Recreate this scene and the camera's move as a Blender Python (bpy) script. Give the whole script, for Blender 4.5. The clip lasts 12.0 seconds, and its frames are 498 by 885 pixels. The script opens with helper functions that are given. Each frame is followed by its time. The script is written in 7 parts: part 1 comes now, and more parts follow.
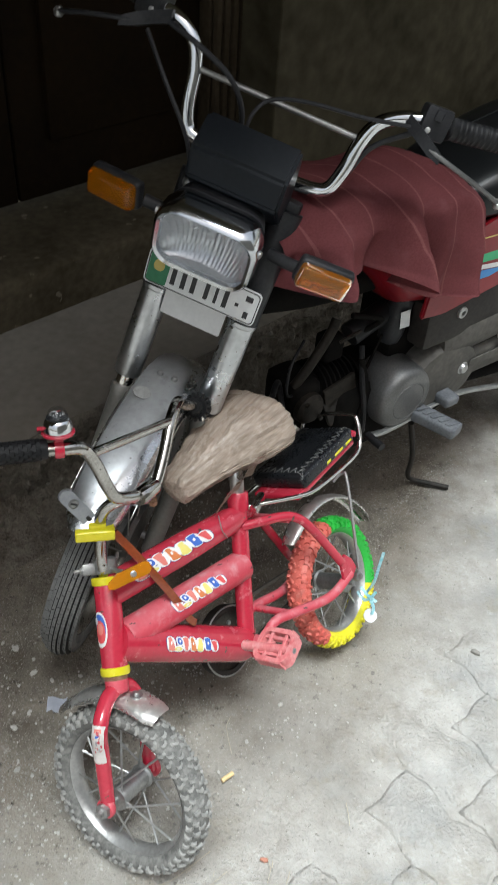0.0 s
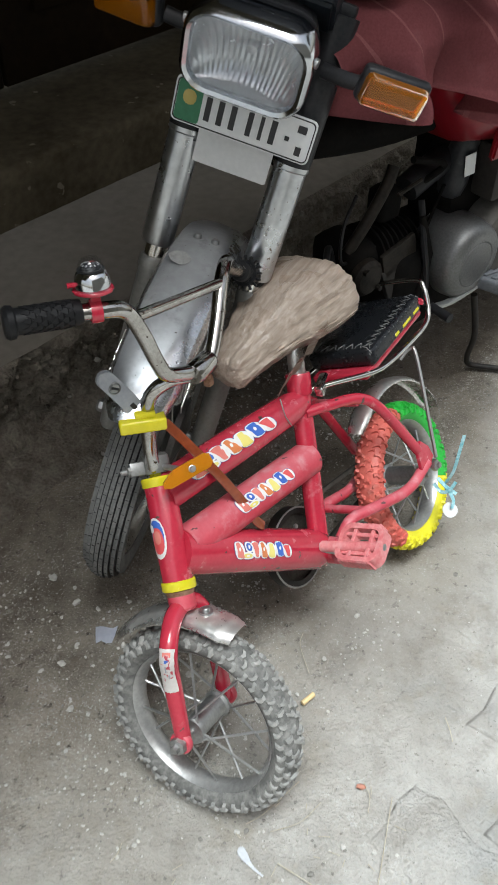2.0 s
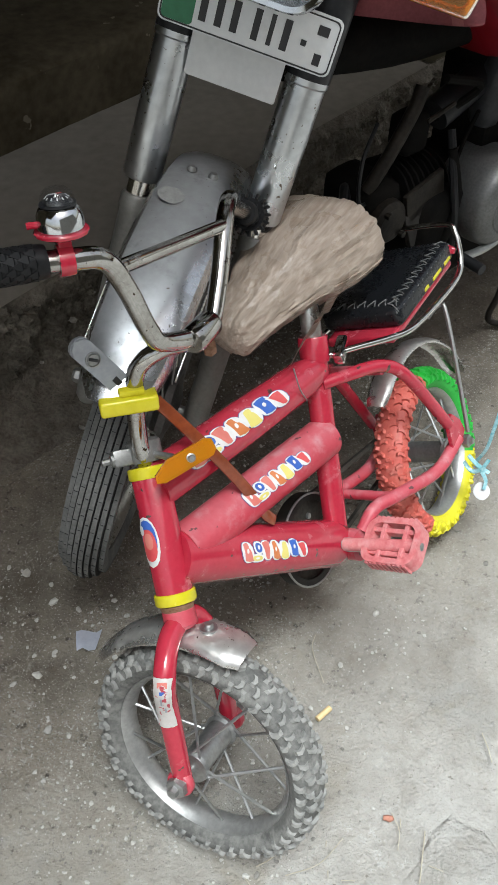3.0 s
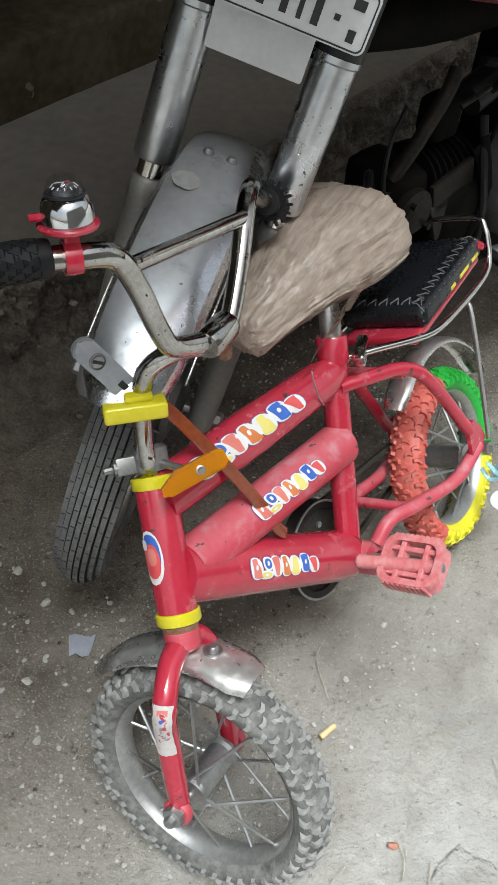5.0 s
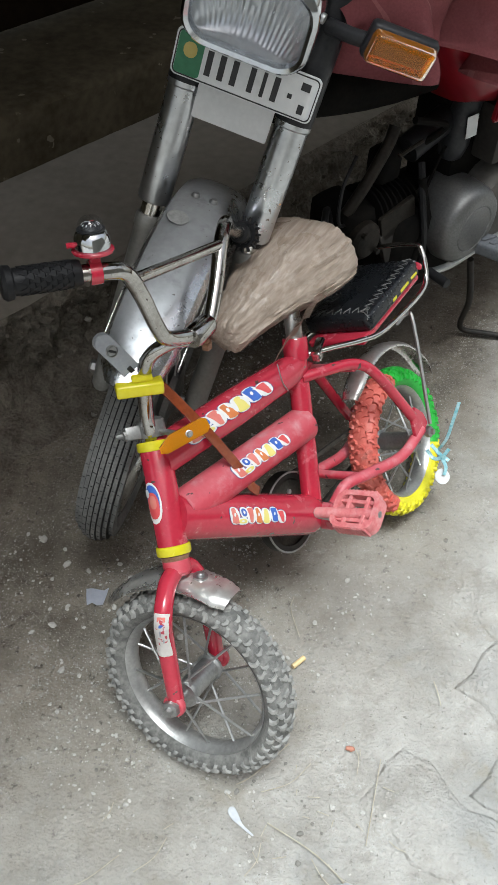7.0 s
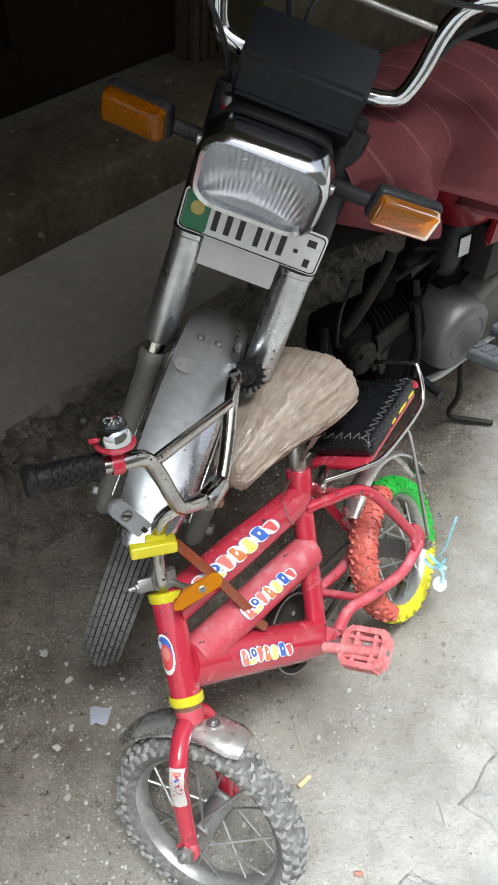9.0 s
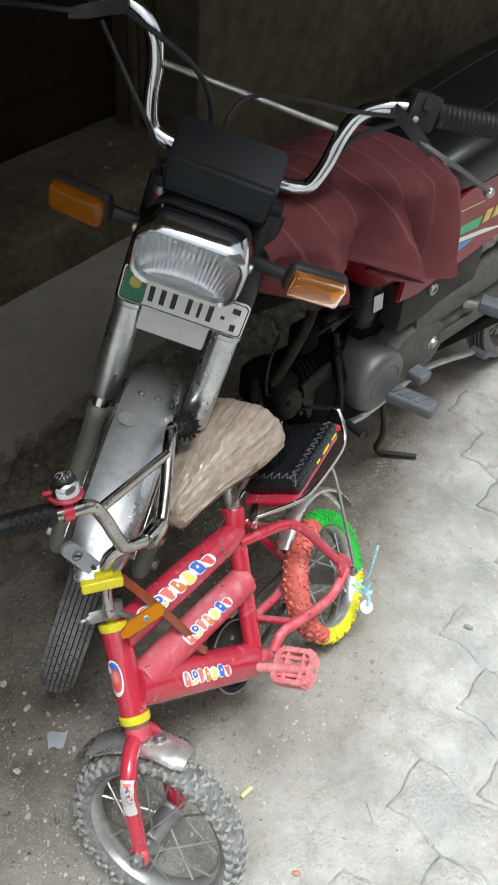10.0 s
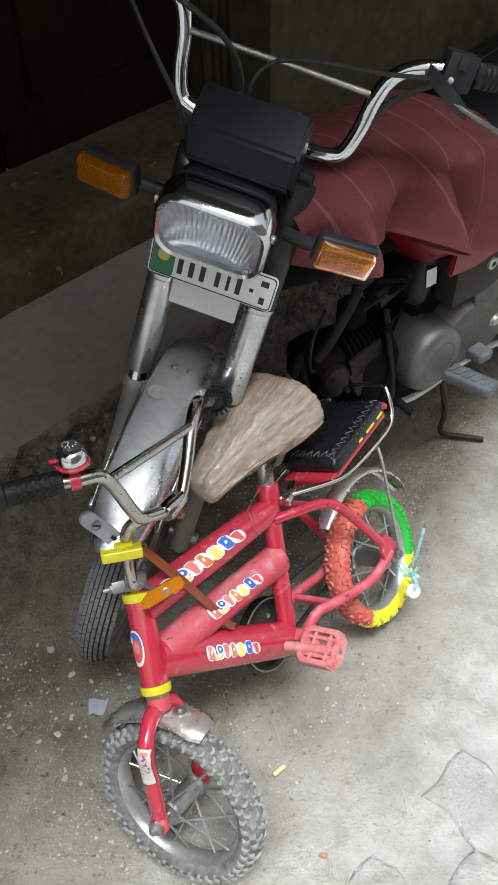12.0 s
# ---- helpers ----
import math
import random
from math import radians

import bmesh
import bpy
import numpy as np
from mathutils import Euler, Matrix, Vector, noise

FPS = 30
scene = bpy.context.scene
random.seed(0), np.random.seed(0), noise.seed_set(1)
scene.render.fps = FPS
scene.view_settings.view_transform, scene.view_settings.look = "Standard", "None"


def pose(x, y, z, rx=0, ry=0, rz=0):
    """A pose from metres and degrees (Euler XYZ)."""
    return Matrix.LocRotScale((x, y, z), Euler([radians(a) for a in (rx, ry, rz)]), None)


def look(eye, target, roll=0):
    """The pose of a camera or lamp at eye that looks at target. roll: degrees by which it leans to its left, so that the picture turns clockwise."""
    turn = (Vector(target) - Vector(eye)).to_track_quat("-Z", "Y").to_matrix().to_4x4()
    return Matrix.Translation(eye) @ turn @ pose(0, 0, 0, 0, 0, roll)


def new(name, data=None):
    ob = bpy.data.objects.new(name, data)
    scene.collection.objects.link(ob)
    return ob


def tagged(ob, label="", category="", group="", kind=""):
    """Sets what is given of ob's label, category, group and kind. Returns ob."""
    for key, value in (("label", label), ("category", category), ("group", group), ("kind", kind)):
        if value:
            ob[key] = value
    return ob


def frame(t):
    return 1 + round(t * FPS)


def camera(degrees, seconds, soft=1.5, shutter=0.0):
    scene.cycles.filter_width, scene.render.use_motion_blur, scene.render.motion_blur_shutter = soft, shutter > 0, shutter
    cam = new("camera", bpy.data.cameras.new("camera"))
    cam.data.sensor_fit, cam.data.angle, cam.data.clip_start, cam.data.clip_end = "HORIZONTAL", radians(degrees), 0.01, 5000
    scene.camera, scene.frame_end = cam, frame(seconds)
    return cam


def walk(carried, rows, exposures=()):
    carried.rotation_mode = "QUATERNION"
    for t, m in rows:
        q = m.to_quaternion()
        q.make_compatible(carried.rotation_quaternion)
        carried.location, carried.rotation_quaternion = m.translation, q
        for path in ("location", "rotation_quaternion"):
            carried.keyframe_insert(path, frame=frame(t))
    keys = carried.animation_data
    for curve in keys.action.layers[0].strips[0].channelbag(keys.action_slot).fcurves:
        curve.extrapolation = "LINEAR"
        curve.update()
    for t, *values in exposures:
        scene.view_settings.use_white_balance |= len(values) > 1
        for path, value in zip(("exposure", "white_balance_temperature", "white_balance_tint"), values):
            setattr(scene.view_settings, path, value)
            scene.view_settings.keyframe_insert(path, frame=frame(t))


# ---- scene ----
cam = camera(32.4, 12.0, soft=1.1, shutter=0.3)
PATH = [
    (0, (0.074, 0.202, 1.456), (-0.001, 1.725, 0.162), 4.4),
    (0.2, (0.054, 0.193, 1.466), (-0.007, 1.678, 0.127), 6.0),
    (0.5, (-0.004, 0.147, 1.442), (-0.029, 1.619, 0.088), 7.3),
    (0.8, (-0.05, 0.156, 1.42), (-0.109, 1.562, 0.0), 2.9),
    (1, (-0.077, 0.128, 1.389), (-0.126, 1.559, -0.007), 1.9),
    (1.2, (-0.046, 0.149, 1.382), (-0.136, 1.566, -0.032), -0.4),
    (1.5, (-0.024, 0.165, 1.35), (-0.108, 1.596, -0.046), -0.3),
    (2, (-0.015, 0.294, 1.243), (-0.087, 1.722, -0.155), -0.1),
    (2.5, (-0.037, 0.397, 1.154), (-0.082, 1.786, -0.284), -0.4),
    (3, (-0.054, 0.457, 1.119), (-0.079, 1.813, -0.35), 0.7),
    (3.5, (-0.06, 0.492, 1.104), (-0.081, 1.825, -0.387), 1.4),
    (5.3, (-0.078, 0.53, 1.092), (-0.084, 1.842, -0.418), 3.2),
    (5.5, (-0.073, 0.507, 1.112), (-0.083, 1.823, -0.395), 3.1),
    (6, (-0.056, 0.41, 1.15), (-0.088, 1.725, -0.357), 2.4),
    (6.5, (-0.041, 0.315, 1.21), (-0.071, 1.65, -0.279), 2.3),
    (7, (-0.035, 0.306, 1.241), (-0.061, 1.668, -0.223), 2.0),
    (7.2, (-0.046, 0.323, 1.234), (-0.04, 1.669, -0.246), 3.3),
    (8.8, (-0.088, 0.449, 1.342), (-0.042, 1.864, -0.071), 3.2),
    (9, (-0.094, 0.427, 1.372), (-0.051, 1.807, -0.075), 3.3),
    (9.2, (-0.09, 0.396, 1.415), (-0.051, 1.779, -0.03), 3.2),
    (9.5, (-0.1, 0.357, 1.465), (0.013, 1.758, 0.042), 4.6),
    (9.8, (-0.083, 0.349, 1.487), (0.049, 1.76, 0.076), 4.6),
    (10, (-0.072, 0.341, 1.497), (0.077, 1.765, 0.1), 4.9),
    (10.2, (-0.045, 0.34, 1.526), (0.079, 1.784, 0.148), 4.4),
    (10.5, (-0.012, 0.33, 1.533), (0.108, 1.782, 0.164), 4.5),
    (10.8, (0.02, 0.326, 1.542), (0.133, 1.817, 0.213), 4.4),
    (11, (0.027, 0.326, 1.542), (0.043, 1.844, 0.24), 3.3),
    (11.2, (0.03, 0.327, 1.535), (-0.024, 1.833, 0.223), 1.7),
    (11.3, (0.036, 0.329, 1.526), (-0.05, 1.831, 0.211), 0.6),
    (11.5, (0.039, 0.338, 1.502), (-0.038, 1.788, 0.126), 0.0),
    (11.8, (0.046, 0.347, 1.483), (-0.06, 1.737, 0.047), -1.2),
    (12, (0.049, 0.346, 1.48), (-0.055, 1.739, 0.049), -1.1),
]
walk(cam, [(t, look(eye, target, roll)) for t, eye, target, roll in PATH],
     [(0.0, 1.32), (1.0, 1.20), (3.5, 1.27), (7.2, 1.22), (8.8, 1.56), (10.0, 1.44), (11.0, 1.48), (11.4, 1.72), (12.0, 1.40)])

# ---- light ----
world = bpy.data.worlds.new("overcast_sky")
scene.world = world
world.use_nodes = True
wn, wl = world.node_tree.nodes, world.node_tree.links
sky = wn.new("ShaderNodeTexSky")
sky.sky_type = "NISHITA"
sky.sun_disc = False
sky.sun_elevation = radians(70)
sky.sun_rotation = radians(150)
sky.air_density = 2.0
sky.dust_density = 4.0
hazy = wn.new("ShaderNodeHueSaturation")
hazy.inputs["Saturation"].default_value = 0.45
wl.new(sky.outputs[0], hazy.inputs["Color"])
wl.new(hazy.outputs[0], wn["Background"].inputs["Color"])
wn["Background"].inputs["Strength"].default_value = 0.064

sun_data = bpy.data.lights.new("sun", "SUN")
sun_data.energy = 3.0
sun_data.angle = radians(27)
sun_data.color = (0.86, 0.96, 1.0)
sun = new("sun", sun_data)
sun.matrix_world = look((0.176, 0.433, 3.3), (0.2, 1.0, 0.2))


# ---- materials ----
def grain(name, a, b, scale=8.0, rough=0.7, metal=0.0, bump=0.15, fine=60.0, dust=None, dust_amount=0.0,
          rough2=None, low=0.35, high=0.65, dist=0.002, coat=0.0, vary=0.0, world_place=False, settle=0.0, chips=None, spec=0.5, flat=0.35):
    """Two colours mixed at two scales, fine relief, and, where wanted, a layer of dust in patches."""
    m = bpy.data.materials.new(name)
    m.use_nodes = True
    n, l = m.node_tree.nodes, m.node_tree.links
    bs = n["Principled BSDF"]
    co = n.new("ShaderNodeTexCoord")
    place = n.new("ShaderNodeNewGeometry").outputs["Position"] if world_place else co.outputs["Object"]
    big = n.new("ShaderNodeTexNoise")
    big.inputs["Scale"].default_value, big.inputs["Detail"].default_value = scale, 6
    sm = n.new("ShaderNodeTexNoise")
    sm.inputs["Scale"].default_value, sm.inputs["Detail"].default_value = fine, 4
    for t in (big, sm):
        l.new(place, t.inputs["Vector"])
    add = n.new("ShaderNodeMath")
    add.operation = "MULTIPLY_ADD"
    add.inputs[1].default_value, add.inputs[2].default_value = 0.45, 0.0
    l.new(sm.outputs[0], add.inputs[0])
    both = n.new("ShaderNodeMath")
    both.operation = "MULTIPLY_ADD"
    both.inputs[1].default_value = 0.55
    l.new(big.outputs[0], both.inputs[0])
    l.new(add.outputs[0], both.inputs[2])
    ramp = n.new("ShaderNodeMapRange")
    ramp.inputs["From Min"].default_value, ramp.inputs["From Max"].default_value = low, high
    l.new(both.outputs[0], ramp.inputs["Value"])
    mix = n.new("ShaderNodeMix")
    mix.data_type = "RGBA"
    mix.inputs["A"].default_value, mix.inputs["B"].default_value = (*a, 1), (*b, 1)
    l.new(ramp.outputs[0], mix.inputs["Factor"])
    colour = mix.outputs["Result"]
    rr = n.new("ShaderNodeMapRange")
    rr.inputs["To Min"].default_value = rough
    rr.inputs["To Max"].default_value = rough if rough2 is None else rough2
    l.new(ramp.outputs[0], rr.inputs["Value"])
    r_out = rr.outputs[0]
    bs.inputs["Metallic"].default_value = metal
    if dust:
        dn = n.new("ShaderNodeTexNoise")
        dn.inputs["Scale"].default_value, dn.inputs["Detail"].default_value = scale * 2.3, 8
        dn.inputs["Roughness"].default_value = 0.65
        l.new(place, dn.inputs["Vector"])
        dr = n.new("ShaderNodeMapRange")
        dr.inputs["From Min"].default_value = 0.72 - 0.5 * dust_amount
        dr.inputs["From Max"].default_value = 1.02 - 0.5 * dust_amount
        dr.inputs["To Max"].default_value = 0.7
        l.new(dn.outputs[0], dr.inputs["Value"])
        cover = dr.outputs[0]
        if settle:
            # dust lies thickest on what faces up
            sp = n.new("ShaderNodeSeparateXYZ")
            l.new(n.new("ShaderNodeNewGeometry").outputs["Normal"], sp.inputs[0])
            lie = n.new("ShaderNodeMapRange")
            lie.inputs["From Min"].default_value, lie.inputs["From Max"].default_value = flat, 1.0
            lie.inputs["To Max"].default_value = settle
            l.new(sp.outputs[2], lie.inputs["Value"])
            thick = n.new("ShaderNodeMath")
            thick.operation = "MULTIPLY"
            l.new(lie.outputs[0], thick.inputs[0])
            l.new(dn.outputs[0], thick.inputs[1])
            total = n.new("ShaderNodeMath")
            total.use_clamp = True
            l.new(cover, total.inputs[0])
            l.new(thick.outputs[0], total.inputs[1])
            cover = total.outputs[0]
        dm = n.new("ShaderNodeMix")
        dm.data_type = "RGBA"
        dm.inputs["B"].default_value = (*dust, 1)
        l.new(cover, dm.inputs["Factor"])
        l.new(colour, dm.inputs["A"])
        colour = dm.outputs["Result"]
        r2 = n.new("ShaderNodeMapRange")
        r2.inputs["To Max"].default_value = 0.85
        l.new(cover, r2.inputs["Value"])
        l.new(r_out, r2.inputs["To Min"])
        r_out = r2.outputs[0]
        if metal:
            mm = n.new("ShaderNodeMapRange")
            mm.inputs["To Min"].default_value, mm.inputs["To Max"].default_value = metal, 0.1
            l.new(cover, mm.inputs["Value"])
            l.new(mm.outputs[0], bs.inputs["Metallic"])
    if chips:
        cn = n.new("ShaderNodeTexNoise")
        cn.inputs["Scale"].default_value, cn.inputs["Detail"].default_value = chips[1], 3
        l.new(place, cn.inputs["Vector"])
        cr = n.new("ShaderNodeMapRange")
        cr.inputs["From Min"].default_value, cr.inputs["From Max"].default_value = chips[2], chips[2] + 0.02
        l.new(cn.outputs[0], cr.inputs["Value"])
        cx = n.new("ShaderNodeMix")
        cx.data_type = "RGBA"
        cx.inputs["B"].default_value = (*chips[0], 1)
        l.new(cr.outputs[0], cx.inputs["Factor"])
        l.new(colour, cx.inputs["A"])
        colour = cx.outputs["Result"]
    if vary:
        info = n.new("ShaderNodeObjectInfo")
        hs = n.new("ShaderNodeHueSaturation")
        vr = n.new("ShaderNodeMapRange")
        vr.inputs["To Min"].default_value, vr.inputs["To Max"].default_value = 1 - vary, 1 + vary
        l.new(info.outputs["Random"], vr.inputs["Value"])
        l.new(vr.outputs[0], hs.inputs["Value"])
        l.new(colour, hs.inputs["Color"])
        colour = hs.outputs[0]
    l.new(colour, bs.inputs["Base Color"])
    l.new(r_out, bs.inputs["Roughness"])
    bs.inputs["Coat Weight"].default_value = coat
    bs.inputs["Specular IOR Level"].default_value = spec
    if bump:
        bp = n.new("ShaderNodeBump")
        bp.inputs["Strength"].default_value, bp.inputs["Distance"].default_value = bump, dist
        l.new(both.outputs[0], bp.inputs["Height"])
        l.new(bp.outputs[0], bs.inputs["Normal"])
    return m


DUST = (0.36, 0.33, 0.29)
RED = grain("red_paint", (0.405, 0.014, 0.036), (0.47, 0.024, 0.050), 14, 0.15, fine=180, bump=0.05, dust=(0.54, 0.20, 0.22), dust_amount=0.30, coat=0.5, settle=0.15, chips=((0.09, 0.045, 0.04), 60, 0.68))
RED_DUSTY = grain("dusty_red_paint", (0.46, 0.026, 0.050), (0.54, 0.052, 0.078), 18, 0.32, fine=150, bump=0.08, dust=(0.56, 0.28, 0.30), dust_amount=0.42, settle=0.6, chips=((0.10, 0.045, 0.045), 55, 0.69))
PINK = grain("faded_red_plastic", (0.50, 0.10, 0.11), (0.64, 0.24, 0.24), 30, 0.5, fine=200, bump=0.1, dust=(0.60, 0.38, 0.37), dust_amount=0.45)
CHROME = grain("chrome", (0.72, 0.71, 0.69), (0.55, 0.53, 0.50), 20, 0.10, 1.0, fine=260, rough2=0.22, bump=0.03, dust=(0.20, 0.16, 0.12), dust_amount=0.25)
CHROME_DULL = grain("dull_chrome", (0.60, 0.59, 0.57), (0.42, 0.40, 0.37), 18, 0.20, 1.0, fine=240, rough2=0.4, bump=0.06, dust=(0.34, 0.30, 0.25), dust_amount=0.4)
CHROME_DUSTY = grain("dusty_chrome", (0.60, 0.615, 0.64), (0.46, 0.47, 0.49), 9, 0.22, 0.97, fine=120, rough2=0.34, bump=0.03, low=0.3, high=0.72, dust=(0.17, 0.17, 0.167), dust_amount=0.24, settle=1.2, flat=0.82, chips=((0.12, 0.10, 0.09), 210, 0.71))
SATIN = grain("satin_chrome", (0.62, 0.635, 0.655), (0.46, 0.47, 0.485), 14, 0.24, 0.95, fine=90, rough2=0.34, bump=0.03, dust=(0.26, 0.25, 0.24), dust_amount=0.26, chips=((0.16, 0.13, 0.11), 150, 0.69))
GUARD_DUST = grain("dusty_scratched_chrome", (0.72, 0.71, 0.69), (0.54, 0.52, 0.50), 24, 0.14, 0.95, fine=140, rough2=0.28, bump=0.04, dust=(0.50, 0.47, 0.43), dust_amount=0.34, settle=0.45, chips=((0.12, 0.09, 0.07), 120, 0.70))
STEEL = grain("grey_steel", (0.42, 0.42, 0.42), (0.30, 0.30, 0.29), 25, 0.35, 0.9, fine=220, rough2=0.5, bump=0.08, dust=DUST, dust_amount=0.35)
ALU = grain("cast_aluminium", (0.17, 0.17, 0.17), (0.11, 0.11, 0.107), 10, 0.38, 0.75, fine=260, rough2=0.58, bump=0.12, dust=(0.19, 0.175, 0.16), dust_amount=0.36)
LEG_GREY = grain("grey_fork_paint", (0.27, 0.265, 0.25), (0.19, 0.185, 0.175), 14, 0.45, 0.4, fine=200, bump=0.08, dust=(0.26, 0.24, 0.21), dust_amount=0.4)
RUST = grain("rusty_bolt", (0.20, 0.09, 0.05), (0.32, 0.2, 0.13), 120, 0.7, 0.4, fine=400, bump=0.2)
YELLOW = grain("yellow_plastic", (0.56, 0.49, 0.010), (0.65, 0.57, 0.030), 20, 0.25, fine=120, bump=0.05, dust=(0.50, 0.44, 0.18), dust_amount=0.2)
GREY_PLASTIC = grain("grey_plastic", (0.25, 0.265, 0.29), (0.34, 0.355, 0.38), 30, 0.35, fine=200, bump=0.05)
CLAMP = grain("pale_cast_clamp", (0.27, 0.27, 0.265), (0.19, 0.19, 0.185), 40, 0.4, 0.6, fine=260, bump=0.1)
BLACK = grain("black_plastic", (0.012, 0.013, 0.015), (0.03, 0.03, 0.033), 12, 0.4, fine=200, bump=0.06, dust=(0.12, 0.12, 0.115), dust_amount=0.25, spec=0.25)
BLACK_BOX = grain("dusty_black_pod", (0.005, 0.007, 0.010), (0.009, 0.012, 0.016), 10, 0.3, fine=160, rough2=0.4, bump=0.05, dust=(0.04, 0.045, 0.05), dust_amount=0.12, spec=0.2)
RUBBER = grain("black_rubber", (0.006, 0.006, 0.007), (0.014, 0.014, 0.015), 30, 0.5, fine=260, bump=0.15, dust=(0.045, 0.043, 0.04), dust_amount=0.2, spec=0.25)
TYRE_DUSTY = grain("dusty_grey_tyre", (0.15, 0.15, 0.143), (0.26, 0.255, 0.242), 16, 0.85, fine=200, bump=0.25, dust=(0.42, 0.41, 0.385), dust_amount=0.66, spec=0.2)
# dusty tyre body, darker than the knobs to paint shade between them
TYRE_GROOVE = grain("shaded_tyre_groove", (0.090, 0.089, 0.085), (0.17, 0.166, 0.157), 30, 0.9, fine=220, bump=0.2, dust=(0.32, 0.31, 0.29), dust_amount=0.55, spec=0.15)
TYRE_MOTO = grain("grey_road_tyre", (0.10, 0.10, 0.098), (0.18, 0.18, 0.175), 14, 0.8, fine=220, bump=0.2, dust=(0.25, 0.24, 0.225), dust_amount=0.42, spec=0.2)
TYRE_SALMON = grain("salmon_rubber", (0.50, 0.085, 0.068), (0.60, 0.15, 0.115), 20, 0.55, fine=200, bump=0.12, dust=(0.50, 0.27, 0.22), dust_amount=0.34)
TYRE_GREEN = grain("green_rubber", (0.015, 0.34, 0.035), (0.03, 0.44, 0.06), 20, 0.5, fine=200, bump=0.12)
TYRE_YELLOW = grain("yellow_rubber", (0.62, 0.56, 0.015), (0.72, 0.65, 0.03), 20, 0.5, fine=200, bump=0.12, dust=(0.5, 0.45, 0.2), dust_amount=0.2)
VINYL = grain("black_vinyl", (0.006, 0.007, 0.009), (0.014, 0.015, 0.017), 18, 0.22, fine=240, rough2=0.34, bump=0.15, spec=0.4)
SEAT_VINYL = grain("seat_vinyl", (0.005, 0.006, 0.007), (0.010, 0.011, 0.012), 8, 0.34, fine=180, bump=0.12, dust=(0.025, 0.025, 0.025), dust_amount=0.2, spec=0.3)
THREAD = grain("grey_thread", (0.17, 0.17, 0.165), (0.09, 0.09, 0.088), 60, 0.8)


def wrapping():
    """Brown paper drawn tight lengthwise under film: long fine creases, a few shiny patches."""
    m = bpy.data.materials.new("brown_wrapping")
    m.use_nodes = True
    n, l = m.node_tree.nodes, m.node_tree.links
    bs = n["Principled BSDF"]
    co = n.new("ShaderNodeTexCoord")

    def stretched(sx, sy, sz, scale, detail, turn=0.0):
        mp = n.new("ShaderNodeMapping")
        mp.inputs["Scale"].default_value = (sx, sy, sz)
        mp.inputs["Rotation"].default_value = (0, 0, turn)
        l.new(co.outputs["Object"], mp.inputs["Vector"])
        t = n.new("ShaderNodeTexNoise")
        t.inputs["Scale"].default_value, t.inputs["Detail"].default_value = scale, detail
        l.new(mp.outputs[0], t.inputs["Vector"])
        return t.outputs[0]
    lines = stretched(0.03, 1.0, 1.0, 210, 2)
    folds = stretched(0.35, 1.0, 1.0, 30, 6, 0.35)
    spots = stretched(1, 1, 1, 26, 5)
    add = n.new("ShaderNodeMath")
    l.new(lines, add.inputs[0])
    l.new(folds, add.inputs[1])
    rg = n.new("ShaderNodeMapRange")
    rg.inputs["From Min"].default_value, rg.inputs["From Max"].default_value = 0.30, 0.72
    l.new(lines, rg.inputs["Value"])
    mx = n.new("ShaderNodeMix")
    mx.data_type = "RGBA"
    mx.inputs["A"].default_value, mx.inputs["B"].default_value = (0.285, 0.222, 0.176, 1), (0.43, 0.352, 0.292, 1)
    l.new(rg.outputs[0], mx.inputs["Factor"])
    l.new(mx.outputs["Result"], bs.inputs["Base Color"])
    rr = n.new("ShaderNodeMapRange")
    rr.inputs["From Min"].default_value, rr.inputs["From Max"].default_value = 0.40, 0.66
    rr.inputs["To Min"].default_value, rr.inputs["To Max"].default_value = 0.65, 0.12
    l.new(spots, rr.inputs["Value"])
    l.new(rr.outputs[0], bs.inputs["Roughness"])
    bp2 = n.new("ShaderNodeBump")
    bp2.inputs["Strength"].default_value, bp2.inputs["Distance"].default_value = 0.5, 0.004
    l.new(add.outputs[0], bp2.inputs["Height"])
    l.new(bp2.outputs[0], bs.inputs["Normal"])
    return m


CARD = wrapping()
STRAP = grain("brown_strap", (0.17, 0.032, 0.010), (0.25, 0.055, 0.018), 25, 0.22, fine=160, bump=0.06, coat=0.3)
STICKER = grain("white_sticker", (0.66, 0.65, 0.64), (0.76, 0.75, 0.74), 30, 0.4, fine=200, bump=0.02, dust=(0.6, 0.4, 0.37), dust_amount=0.2)
PALE_SPOT = grain("dusty_pale_sticker", (0.20, 0.20, 0.195), (0.33, 0.33, 0.32), 110, 0.6, fine=240, bump=0.1, spec=0.2)
WORN_LABEL = grain("worn_white_label", (0.50, 0.46, 0.44), (0.62, 0.59, 0.57), 40, 0.5, fine=220, bump=0.05, dust=(0.45, 0.33, 0.31), dust_amount=0.3, chips=((0.44, 0.05, 0.07), 75, 0.60))
BLUE = grain("blue_ink", (0.03, 0.10, 0.42), (0.05, 0.14, 0.5), 40, 0.4, bump=0)
INK_RED = grain("red_ink", (0.58, 0.05, 0.06), (0.66, 0.1, 0.1), 40, 0.4, bump=0)
INK_SALMON = grain("salmon_ink", (0.62, 0.16, 0.13), (0.68, 0.22, 0.18), 40, 0.4, bump=0)
INK_ORANGE = grain("orange_ink", (0.58, 0.17, 0.05), (0.64, 0.22, 0.08), 40, 0.4, bump=0)
INK_YELLOW = grain("yellow_ink", (0.68, 0.58, 0.14), (0.74, 0.64, 0.2), 40, 0.4, bump=0)
INK_NAVY = grain("navy_ink", (0.05, 0.06, 0.20), (0.08, 0.10, 0.26), 40, 0.4, bump=0)
